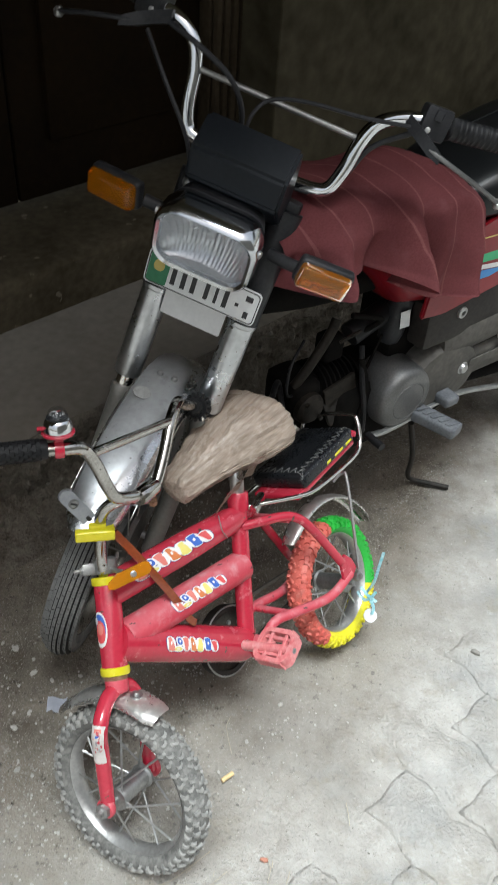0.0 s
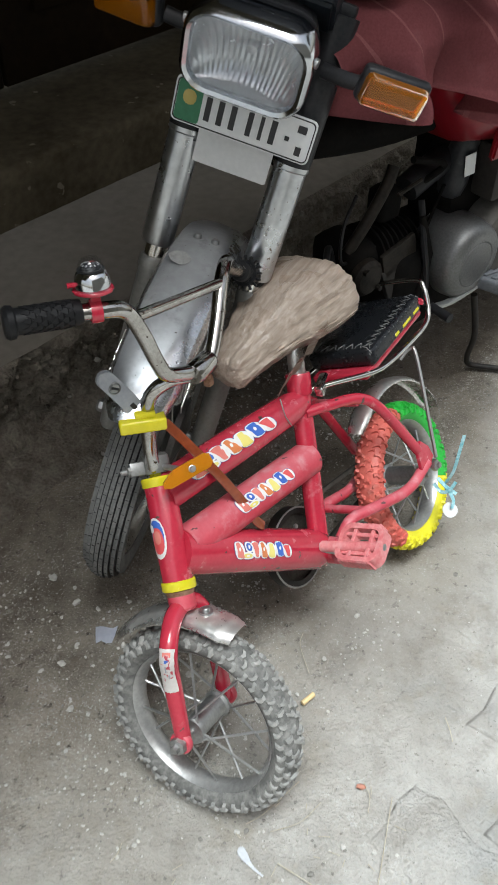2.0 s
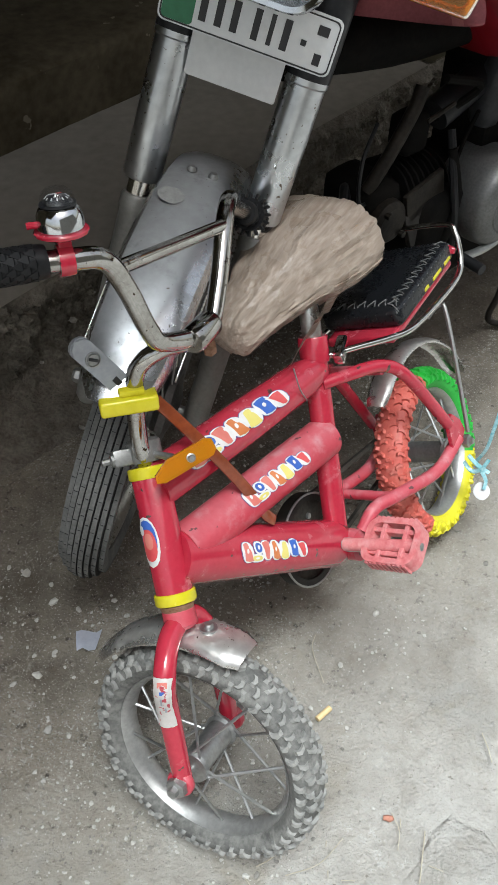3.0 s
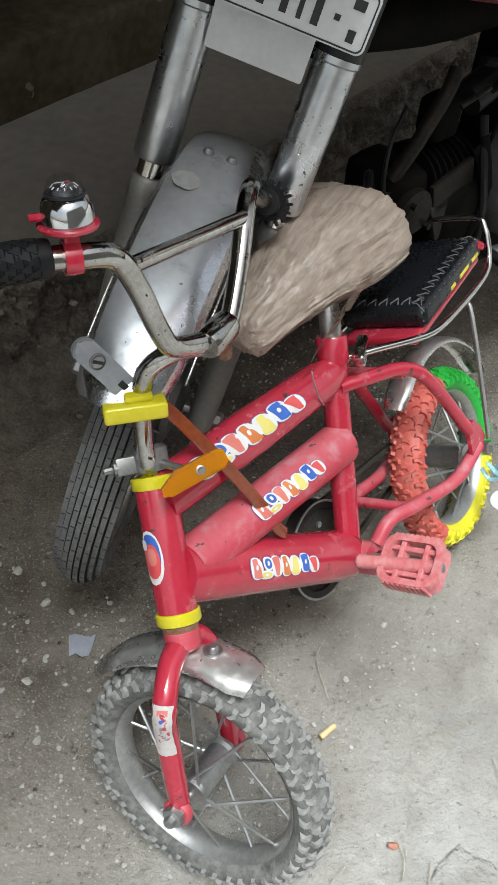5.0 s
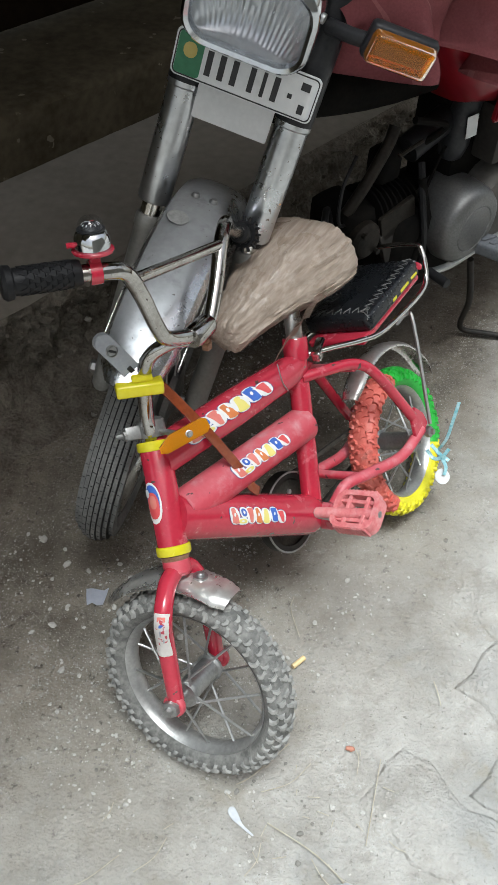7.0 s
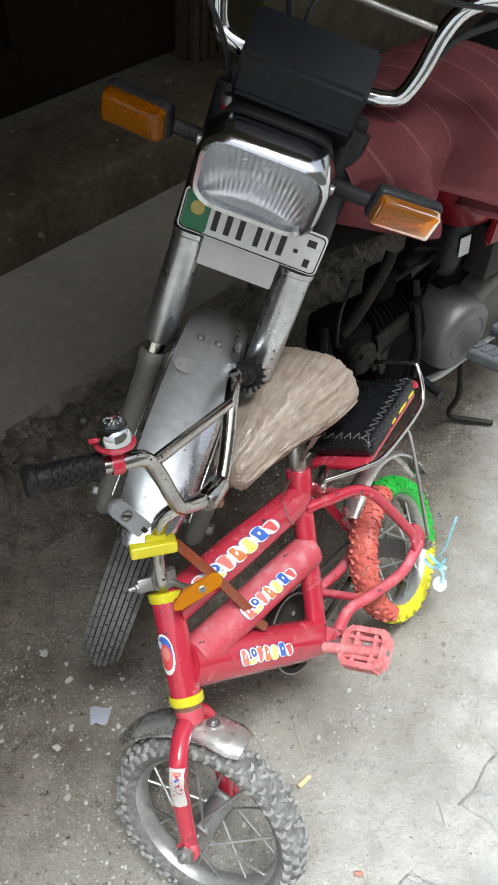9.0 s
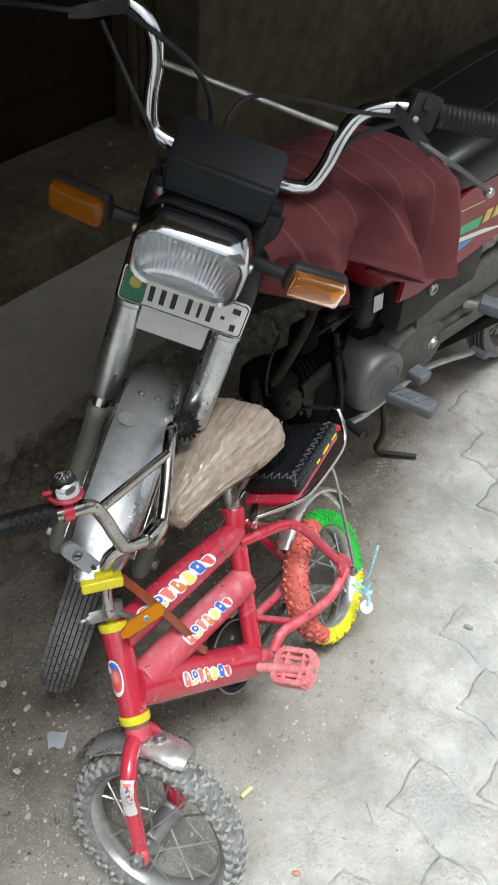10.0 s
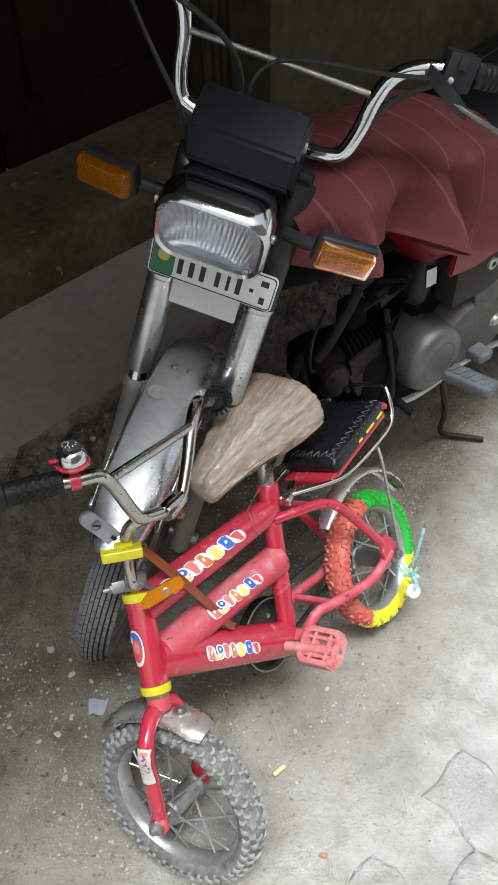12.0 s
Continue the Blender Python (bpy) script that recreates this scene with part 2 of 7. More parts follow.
INK_DARK = grain("dark_ink", (0.008, 0.008, 0.010), (0.02, 0.02, 0.023), 40, 0.45, bump=0)
PLATE_WHITE = grain("plate_white", (0.60, 0.615, 0.63), (0.69, 0.70, 0.70), 18, 0.38, fine=120, bump=0.04, dust=(0.42, 0.41, 0.39), dust_amount=0.25)
PLATE_GREEN = grain("plate_green", (0.015, 0.13, 0.06), (0.03, 0.19, 0.09), 20, 0.4, fine=120, bump=0.04)
GOLD = grain("gold_ink", (0.42, 0.33, 0.08), (0.5, 0.4, 0.12), 60, 0.4, bump=0)
CLOTH = grain("maroon_cloth", (0.195, 0.058, 0.064), (0.27, 0.086, 0.092), 7, 0.85, fine=320, bump=0.25, dust=(0.32, 0.15, 0.15), dust_amount=0.3, spec=0.1)
CLOTH_LINE = grain("cloth_stripe", (0.285, 0.105, 0.105), (0.35, 0.14, 0.135), 30, 0.85, fine=300, bump=0.1, spec=0.1)
TANK_RED = grain("tank_red", (0.15, 0.004, 0.008), (0.20, 0.008, 0.015), 6, 0.3, fine=90, bump=0.03, coat=0.1, spec=0.3)
STRIPE_GREEN = grain("stripe_green", (0.01, 0.30, 0.12), (0.02, 0.36, 0.15), 20, 0.35, bump=0)
STRIPE_BLUE = grain("stripe_blue", (0.02, 0.17, 0.45), (0.03, 0.22, 0.5), 20, 0.35, bump=0)
STRIPE_WHITE = grain("stripe_white", (0.58, 0.56, 0.56), (0.64, 0.62, 0.62), 20, 0.35, bump=0)
# oily black taken near zero, with the shade around the engine in the colour
ENGINE_BLACK = grain("oily_shaded_black", (0.003, 0.003, 0.003), (0.010, 0.009, 0.008), 22, 0.8, 0.0, fine=160, rough2=0.95, bump=0.3, dust=(0.022, 0.018, 0.015), dust_amount=0.08, spec=0.05)
CASE_GREY = grain("dusty_chain_case", (0.050, 0.046, 0.041), (0.105, 0.098, 0.088), 12, 0.6, 0.3, fine=90, bump=0.25, dust=(0.15, 0.136, 0.115), dust_amount=0.38)
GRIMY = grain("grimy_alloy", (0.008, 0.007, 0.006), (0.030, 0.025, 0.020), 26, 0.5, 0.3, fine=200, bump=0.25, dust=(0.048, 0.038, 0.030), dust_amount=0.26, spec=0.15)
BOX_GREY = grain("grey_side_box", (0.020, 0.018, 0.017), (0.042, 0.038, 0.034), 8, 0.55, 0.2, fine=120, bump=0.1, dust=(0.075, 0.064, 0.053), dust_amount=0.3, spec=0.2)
PEG_RUBBER = grain("grey_peg_rubber", (0.060, 0.065, 0.075), (0.13, 0.135, 0.145), 30, 0.65, fine=200, bump=0.2, dust=(0.22, 0.21, 0.20), dust_amount=0.25)
# plaster, door and step colours are lowered to carry shade under the overhang
PLASTER = grain("stained_shaded_plaster", (0.030, 0.0255, 0.016), (0.076, 0.066, 0.044), 1.7, 0.9, fine=17, bump=0.6, dust=(0.105, 0.092, 0.065), dust_amount=0.24, dist=0.008, spec=0.06)
DOOR_PAINT = grain("shaded_door_paint", (0.005, 0.003, 0.0015), (0.012, 0.007, 0.003), 3, 0.75, fine=50, bump=0.2, dust=(0.022, 0.014, 0.007), dust_amount=0.25, spec=0.05)
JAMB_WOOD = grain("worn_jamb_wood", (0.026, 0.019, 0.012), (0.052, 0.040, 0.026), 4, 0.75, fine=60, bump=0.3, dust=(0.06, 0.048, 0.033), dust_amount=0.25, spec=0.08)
CONCRETE = grain("worn_concrete", (0.17, 0.155, 0.132), (0.235, 0.217, 0.19), 3, 0.9, fine=45, bump=0.3, dust=(0.13, 0.116, 0.095), dust_amount=0.3, dist=0.003, spec=0.12)
RISER = grain("stained_shaded_riser", (0.042, 0.034, 0.021), (0.085, 0.071, 0.048), 5, 0.9, fine=50, bump=0.5, dust=(0.028, 0.023, 0.015), dust_amount=0.35, dist=0.005, spec=0.08, chips=((0.14, 0.12, 0.09), 22, 0.68))
RUBBLE = grain("crumbled_earth", (0.084, 0.073, 0.060), (0.19, 0.171, 0.145), 34, 0.95, fine=170, bump=1.0, dist=0.012, spec=0.05, dust=(0.28, 0.263, 0.23), dust_amount=0.18)
STONE = grain("pale_pebble", (0.34, 0.325, 0.30), (0.54, 0.52, 0.48), 40, 0.85, fine=200, bump=0.3)
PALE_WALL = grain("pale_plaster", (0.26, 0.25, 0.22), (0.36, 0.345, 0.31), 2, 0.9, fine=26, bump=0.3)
DARK_STONE = grain("grey_pebble", (0.16, 0.15, 0.135), (0.28, 0.265, 0.24), 40, 0.9, fine=200, bump=0.3, spec=0.2)
PAPER = grain("blue_grey_paper", (0.50, 0.52, 0.60), (0.6, 0.62, 0.68), 40, 0.7, fine=160, bump=0.05)
BUTT = grain("tan_paper", (0.62, 0.45, 0.22), (0.7, 0.54, 0.3), 60, 0.7, fine=200, bump=0.05)
WHITE_PLASTIC = grain("white_plastic", (0.56, 0.565, 0.57), (0.64, 0.645, 0.645), 30, 0.45, fine=160, bump=0.03)
SPOON = grain("dusty_clear_plastic", (0.36, 0.37, 0.40), (0.46, 0.47, 0.49), 60, 0.4, fine=200, bump=0.05, dust=(0.40, 0.38, 0.35), dust_amount=0.3)
BRICK_RED = grain("brick_chip", (0.36, 0.15, 0.10), (0.45, 0.22, 0.16), 80, 0.9, bump=0.2)
STRAW = grain("dry_straw", (0.34, 0.30, 0.23), (0.46, 0.42, 0.34), 60, 0.85, bump=0.1)
RIBBON = grain("pale_blue_ribbon", (0.10, 0.36, 0.42), (0.42, 0.62, 0.66), 90, 0.35, fine=260, bump=0.08, coat=0.3)
INNER = grain("chain_black", (0.03, 0.027, 0.023), (0.075, 0.068, 0.058), 40, 0.7, 0.4, fine=240, bump=0.25, spec=0.2)


def clear(name, tint, rough, ior=1.45, trans=1.0):
    m = bpy.data.materials.new(name)
    m.use_nodes = True
    n, l = m.node_tree.nodes, m.node_tree.links
    bs = n["Principled BSDF"]
    tx = n.new("ShaderNodeTexNoise")
    tx.inputs["Scale"].default_value = 90
    co = n.new("ShaderNodeTexCoord")
    l.new(co.outputs["Object"], tx.inputs["Vector"])
    rr = n.new("ShaderNodeMapRange")
    rr.inputs["To Min"].default_value, rr.inputs["To Max"].default_value = rough * 0.6, rough * 1.5
    l.new(tx.outputs[0], rr.inputs["Value"])
    l.new(rr.outputs[0], bs.inputs["Roughness"])
    bs.inputs["Base Color"].default_value = (*tint, 1)
    bs.inputs["IOR"].default_value = ior
    bs.inputs["Transmission Weight"].default_value = trans
    return m


AMBER = clear("amber_lens", (0.95, 0.30, 0.006), 0.05, 1.42, trans=0.82)
AMBER_FLAT = clear("amber_reflector", (0.88, 0.36, 0.012), 0.10, trans=0.6)


def thin_glass(name):
    """A thin clear pane with a faint even gloss."""
    m = bpy.data.materials.new(name)
    m.use_nodes = True
    n, l = m.node_tree.nodes, m.node_tree.links
    n.remove(n["Principled BSDF"])
    mx, tr, gl = (n.new("ShaderNode" + k) for k in ("MixShader", "BsdfTransparent", "BsdfGlossy"))
    mx.inputs[0].default_value = 0.06
    tr.inputs["Color"].default_value = (0.93, 0.94, 0.95, 1)
    gl.inputs["Roughness"].default_value = 0.04
    l.new(tr.outputs[0], mx.inputs[1])
    l.new(gl.outputs[0], mx.inputs[2])
    l.new(mx.outputs[0], n["Material Output"].inputs["Surface"])
    return m


GLASS = thin_glass("lamp_glass")
MIRROR = grain("lamp_reflector", (0.78, 0.79, 0.81), (0.62, 0.63, 0.65), 30, 0.2, 0.65, fine=120, rough2=0.28, bump=0.05)
LAMP_CHROME = grain("clean_chrome", (0.64, 0.655, 0.68), (0.52, 0.53, 0.55), 16, 0.05, 1.0, fine=200, rough2=0.14, bump=0.02)
BEZEL = grain("bezel_chrome", (0.62, 0.64, 0.67), (0.50, 0.515, 0.54), 16, 0.12, 1.0, fine=200, rough2=0.2, bump=0.02)
RIM_DUST = grain("dusty_rim", (0.50, 0.495, 0.485), (0.34, 0.335, 0.325), 16, 0.28, 0.7, fine=160, rough2=0.42, bump=0.06, dust=(0.22, 0.21, 0.195), dust_amount=0.34)
BAR_CHROME = grain("rust_specked_chrome", (0.52, 0.51, 0.495), (0.34, 0.32, 0.295), 26, 0.07, 1.0, fine=200, rough2=0.2, bump=0.03, dust=(0.17, 0.125, 0.085), dust_amount=0.30, chips=((0.06, 0.04, 0.028), 150, 0.67))


def ground_material():
    """Trodden earth, darkened in colour for shade towards the house, pale cement dust towards the lane, with pits,
    stains and grit.
    """
    m = bpy.data.materials.new("lane_ground")
    m.use_nodes = True
    n, l = m.node_tree.nodes, m.node_tree.links
    bs = n["Principled BSDF"]
    place = n.new("ShaderNodeNewGeometry").outputs["Position"]

    def tex(scale, detail, rough=0.6):
        t = n.new("ShaderNodeTexNoise")
        t.inputs["Scale"].default_value, t.inputs["Detail"].default_value, t.inputs["Roughness"].default_value = scale, detail, rough
        l.new(place, t.inputs["Vector"])
        return t.outputs[0]

    def math_node(op, a, b):
        k = n.new("ShaderNodeMath")
        k.operation = op
        for i, v in enumerate((a, b)):
            if isinstance(v, (int, float)):
                k.inputs[i].default_value = v
            else:
                l.new(v, k.inputs[i])
        return k.outputs[0]

    def mix(f, a, b):
        k = n.new("ShaderNodeMix")
        k.data_type = "RGBA"
        l.new(f, k.inputs["Factor"])
        for key, v in (("A", a), ("B", b)):
            if isinstance(v, tuple):
                k.inputs[key].default_value = (*v, 1)
            else:
                l.new(v, k.inputs[key])
        return k.outputs["Result"]

    def ramp(v, lo, hi):
        k = n.new("ShaderNodeMapRange")
        k.inputs["From Min"].default_value, k.inputs["From Max"].default_value = lo, hi
        l.new(v, k.inputs["Value"])
        return k.outputs[0]

    sep = n.new("ShaderNodeSeparateXYZ")
    l.new(place, sep.inputs[0])
    # distance from the house, with a ragged border
    across = math_node("ADD", math_node("MULTIPLY", sep.outputs[0], 0.66), math_node("MULTIPLY", sep.outputs[1], -0.75))
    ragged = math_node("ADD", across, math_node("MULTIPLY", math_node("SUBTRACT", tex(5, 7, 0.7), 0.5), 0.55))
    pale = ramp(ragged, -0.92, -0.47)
    lane = math_node("ADD", math_node("MULTIPLY", sep.outputs[0], 1.011), math_node("MULTIPLY", sep.outputs[1], -0.372))
    lane = math_node("ADD", lane, math_node("MULTIPLY", math_node("SUBTRACT", tex(9, 7, 0.7), 0.5), 0.30))
    pale = math_node("MAXIMUM", pale, ramp(lane, -0.24, -0.04))
    earth = mix(ramp(tex(3.5, 8), 0.35, 0.65), (0.205, 0.180, 0.148), (0.360, 0.326, 0.276))
    # belt of dark soil beside the step, with the shade there painted in
    shaded_soil = mix(ramp(tex(8, 7, 0.7), 0.38, 0.62), (0.106, 0.090, 0.071), (0.21, 0.182, 0.149))
    earth = mix(ramp(ragged, -1.06, -0.80), shaded_soil, earth)
    blot = math_node("MULTIPLY", ramp(tex(11, 6, 0.7), 0.52, 0.64), 0.55)
    earth = mix(blot, earth, (0.15, 0.128, 0.102))
    drift = ramp(tex(7, 5), 0.42, 0.66)
    earth = mix(math_node("MULTIPLY", ramp(tex(110, 5), 0.55, 0.70), drift), earth, (0.34, 0.325, 0.295))
    earth = mix(ramp(tex(60, 6, 0.7), 0.58, 0.68), earth, (0.062, 0.052, 0.042))
    earth = mix(ramp(tex(330, 3, 0.6), 0.60, 0.68), earth, (0.36, 0.34, 0.31))
    earth = mix(math_node("MULTIPLY", ramp(tex(260, 3), 0.61, 0.68), drift), earth, (0.52, 0.51, 0.48))
    cement = mix(ramp(tex(6, 8, 0.7), 0.36, 0.66), (0.30, 0.282, 0.256), (0.465, 0.447, 0.418))
    cement = mix(ramp(tex(16, 6, 0.7), 0.53, 0.72), cement, (0.26, 0.24, 0.21))
    cement = mix(math_node("MULTIPLY", ramp(tex(70, 6, 0.75), 0.54, 0.66), drift), cement, (0.53, 0.52, 0.50))
    cement = mix(ramp(tex(140, 4, 0.7), 0.62, 0.70), cement, (0.20, 0.185, 0.16))
    damp = math_node("MULTIPLY", ramp(tex(4.3, 3, 0.5), 0.52, 0.62), 0.55)
    cement = mix(damp, cement, (0.27, 0.272, 0.265))
    dirt = math_node("MULTIPLY", ramp(tex(8.7, 6, 0.65), 0.55, 0.66), 0.6)
    cement = mix(dirt, cement, (0.275, 0.245, 0.195))
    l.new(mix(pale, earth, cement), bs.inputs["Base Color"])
    bs.inputs["Roughness"].default_value = 0.92
    bs.inputs["Specular IOR Level"].default_value = 0.2
    bp = n.new("ShaderNodeBump")
    bp.inputs["Strength"].default_value, bp.inputs["Distance"].default_value = 1.0, 0.010
    l.new(math_node("ADD", tex(26, 8, 0.7), math_node("MULTIPLY", tex(150, 4), 0.6)), bp.inputs["Height"])
    l.new(bp.outputs[0], bs.inputs["Normal"])
    return m


GROUND = ground_material()

# ---- mesh helpers ----
V = Vector
BASE = {}


def thing(name, m, label, category, group=""):
    """An Empty at the base of a thing."""
    e = new(name)
    e.empty_display_size = 0.05
    e.matrix_world = m
    BASE[e.name] = m.copy()
    return tagged(e, label, category, group)


def finish(bm, angle=38):
    bmesh.ops.recalc_face_normals(bm, faces=bm.faces)
    for f in bm.faces:
        f.smooth = True
    for e in bm.edges:
        e.smooth = len(e.link_faces) == 2 and e.calc_face_angle(0) < radians(angle)


def part(name, bm, mats, parent=None, label="", angle=38, keep=False):
    """Links a bmesh, made in world metres, as one mesh object under a thing or a part."""
    if not keep:
        finish(bm, angle)
    me = bpy.data.meshes.new(name)
    m = BASE[parent.name] if parent else Matrix()
    bm.transform(m.inverted())
    bm.to_mesh(me)
    bm.free()
    for k in (mats if isinstance(mats, (list, tuple)) else [mats]):
        me.materials.append(k)
    ob = new(name, me)
    if parent:
        ob.parent = parent
    BASE[ob.name] = m
    if label:
        ob["label"] = label
    return ob


def solo(name, bm, mats, label, category, group="", kind="", angle=38):
    """A thing of one mesh, with its origin at its base."""
    lo = V((0, 0, 0))
    for v in bm.verts:
        lo += v.co
    lo /= len(bm.verts)
    lo.z = min(v.co.z for v in bm.verts)
    finish(bm, angle)
    bm.transform(Matrix.Translation(-lo))
    me = bpy.data.meshes.new(name)
    bm.to_mesh(me)
    bm.free()
    for k in (mats if isinstance(mats, (list, tuple)) else [mats]):
        me.materials.append(k)
    ob = new(name, me)
    ob.location = lo
    return tagged(ob, label, category, group, kind)


def glide(pts, n=6):
    """A smooth line through the points."""
    pts = [V(p) for p in pts]
    ext = [2 * pts[0] - pts[1], *pts, 2 * pts[-1] - pts[-2]]
    out = []
    for a, b, c, d in zip(ext, ext[1:], ext[2:], ext[3:]):
        for i in range(n):
            t = i / n
            out.append(0.5 * (2 * b + (c - a) * t + (2 * a - 5 * b + 4 * c - d) * t * t + (3 * b - a - 3 * c + d) * t ** 3))
    return out + [pts[-1]]


def sweep(bm, pts, shape, scale=None, up=None, cap=True, mat=0):
    """Carries an outline of (a, b) pairs along the points; a lies to the side, b up."""
    pts = [V(p) for p in pts]
    rings, ref = [], V(up) if up else None
    for i, p in enumerate(pts):
        t = (pts[min(i + 1, len(pts) - 1)] - pts[max(i - 1, 0)]).normalized()
        if ref is None:
            ref = t.orthogonal()
        b = (ref - t * ref.dot(t)).normalized()
        if up is None:
            ref = b
        a = t.cross(b)
        k = scale[i] if scale else 1.0
        rings.append([bm.verts.new(p + (a * u + b * v) * k) for u, v in shape])
    for r, s in zip(rings, rings[1:]):
        for j in range(len(shape)):
            f = bm.faces.new((r[j], r[(j + 1) % len(shape)], s[(j + 1) % len(shape)], s[j]))
            f.material_index = mat
    if cap:
        for r in (rings[0], rings[-1]):
            f = bm.faces.new(r)
            f.material_index = mat
    return bm


def ring(r, n=12, ry=None):
    return [(r * math.cos(2 * math.pi * i / n), (ry or r) * math.sin(2 * math.pi * i / n)) for i in range(n)]


def tube(pts, r, n=12, bm=None, scale=None, mat=0):
    return sweep(bm or bmesh.new(), pts, ring(r, n), scale, mat=mat)


def axes(o, z, x=None):
    """A pose at o whose z runs along the given way."""
    z = V(z).normalized()
    x = V(x) if x is not None else z.orthogonal()
    x = (x - z * x.dot(z)).normalized()
    y = z.cross(x)
    m = Matrix((x, y, z)).transposed().to_4x4()
    m.translation = V(o)
    return m


def lathe(profile, m, n=32, bm=None, closed=False, mat=0):
    """Turns (radius, height) pairs about the z of m."""
    bm = bm or bmesh.new()
    rows = []
    for r, h in profile:
        if r < 1e-6:
            rows.append([bm.verts.new(m @ V((0, 0, h)))])
        else:
            rows.append([bm.verts.new(m @ V((r * math.cos(2 * math.pi * i / n), r * math.sin(2 * math.pi * i / n), h))) for i in range(n)])
    pairs = list(zip(rows, rows[1:])) + ([(rows[-1], rows[0])] if closed else [])
    for a, b in pairs:
        for i in range(n):
            j = (i + 1) % n
            if len(a) == 1:
                f = bm.faces.new((a[0], b[i], b[j]))
            elif len(b) == 1:
                f = bm.faces.new((a[i], a[j], b[0]))
            else:
                f = bm.faces.new((a[i], a[j], b[j], b[i]))
            f.material_index = mat
    return bm


def block(size, m, bevel=0.0, seg=2, bm=None, taper=(1, 1), mat=0):
    """A box centred on m with rounded edges; taper narrows its top."""
    own = bmesh.new()
    bmesh.ops.create_cube(own, size=1.0)
    for v in own.verts:
        k = taper if v.co.z > 0 else (1, 1)
        v.co = V((v.co.x * size[0] * k[0], v.co.y * size[1] * k[1], v.co.z * size[2]))
    if bevel:
        bmesh.ops.bevel(own, geom=own.edges[:], offset=bevel, segments=seg, affect="EDGES", profile=0.6)
    own.transform(m)
    if bm is None:
        for f in own.faces:
            f.material_index = mat
        return own
    merge(bm, own, mat)
    return bm


def merge(bm, other, mat=0):
    table = {v: bm.verts.new(v.co) for v in other.verts}
    for f in other.faces:
        g = bm.faces.new([table[v] for v in f.verts])
        g.material_index = mat
    other.free()
    return bm


def slab(outline, m, thick, bevel=0.0, bm=None, mat=0):
    """A flat plate: an outline in the xy of m, raised by its thickness."""
    own = bmesh.new()
    low = [own.verts.new((x, y, 0)) for x, y in outline]
    top = [own.verts.new((x, y, thick)) for x, y in outline]
    k = len(outline)
    own.faces.new(low[::-1])
    cap = own.faces.new(top)
    for i in range(k):
        own.faces.new((low[i], low[(i + 1) % k], top[(i + 1) % k], top[i]))
    if bevel:
        bmesh.ops.bevel(own, geom=list(cap.edges), offset=bevel, segments=2, affect="EDGES")
    own.transform(m)
    if bm is None:
        return own
    merge(bm, own, mat)
    return bm


def round_rect(w, h, r, n=4):
    out = []
    for cx, cy, a0 in ((w / 2 - r, h / 2 - r, 0), (r - w / 2, h / 2 - r, 90), (r - w / 2, r - h / 2, 180), (w / 2 - r, r - h / 2, 270)):
        for i in range(n + 1):
            a = radians(a0 + 90 * i / n)
            out.append((cx + r * math.cos(a), cy + r * math.sin(a)))
    return out


def local(o, left, ahead, up):
    m = Matrix((V(left), V(ahead), V(up))).transposed().to_4x4()
    m.translation = V(o)
    return m


# ---- the three frames of reference ----
def leaning(o, az, lean):
    """Left, ahead and up of a cycle whose tail points to the azimuth az, leaning to its right."""
    a, k = radians(az), radians(lean)
    left0, ahead = V((math.sin(a), -math.cos(a), 0)), V((-math.cos(a), -math.sin(a), 0))
    return local(o, left0 * math.cos(k) + V((0, 0, math.sin(k))), ahead, V((0, 0, math.cos(k))) - left0 * math.sin(k))


BIKE = leaning((0.225, 1.36, 0.145), 61, 28)
FORK = local((-0.2213, 1.2971, 0.2718), (0.951, -0.187, -0.245), (-0.111, -0.949, 0.294), (0.288, 0.252, 0.924))
a42 = radians(42)
BODY = local((-0.306, 1.2225, 0.0), (math.sin(a42), -math.cos(a42), 0), (math.cos(a42), math.sin(a42), 0), (0, 0, 1))
a50 = radians(49.5)
HOUSE = local((0, 0, 0), (math.cos(a50), math.sin(a50), 0), (-math.sin(a50), math.cos(a50), 0), (0, 0, 1))


def at(m, *p):
    return m @ V(p)


def way(m, *p):
    return m.to_3x3() @ V(p)

# ---- the setting ----
def spread(lo, hi, step, far):
    core = list(np.arange(lo, hi + 1e-6, step))
    return [-f for f in far[::-1]] + core + list(far)


def build_ground():
    bm = bmesh.new()
    xs = spread(-1.6, 2.2, 0.035, (4.0, 9.0, 25.0, 80.0))
    ys = spread(-0.6, 3.6, 0.035, (6.0, 12.0, 30.0, 80.0))
    rows = []
    for y in ys:
        row = []
        for x in xs:
            z = 0.0
            if -1.7 < x < 2.3 and -0.7 < y < 3.7:
                z = 0.016 * math.exp(-((x + 0.28) ** 2 + (y - 1.33) ** 2) / 0.028) + 0.010 * (noise.noise(V((x * 2.2, y * 2.2, 0.3)))) + 0.005 * noise.noise(V((x * 9, y * 9, 4.1))) + 0.0025 * noise.noise(V((x * 25, y * 25, 9.1))) - 0.003
            k = min(1.0, max(0.0, (0.743 * x - 0.669 * y + 0.62) / 0.2))
            row.append(bm.verts.new((x, y, z * (1 - 0.8 * k) - 0.0025 * k)))
        rows.append(row)
    for a, b in zip(rows, rows[1:]):
        for i in range(len(xs) - 1):
            bm.faces.new((a[i], a[i + 1], b[i + 1], b[i]))
    ob = part("ground", bm, GROUND)
    return tagged(ob, "trodden grey earth turning into pale dusty cement", "ground", kind="structure")


ground = build_ground()


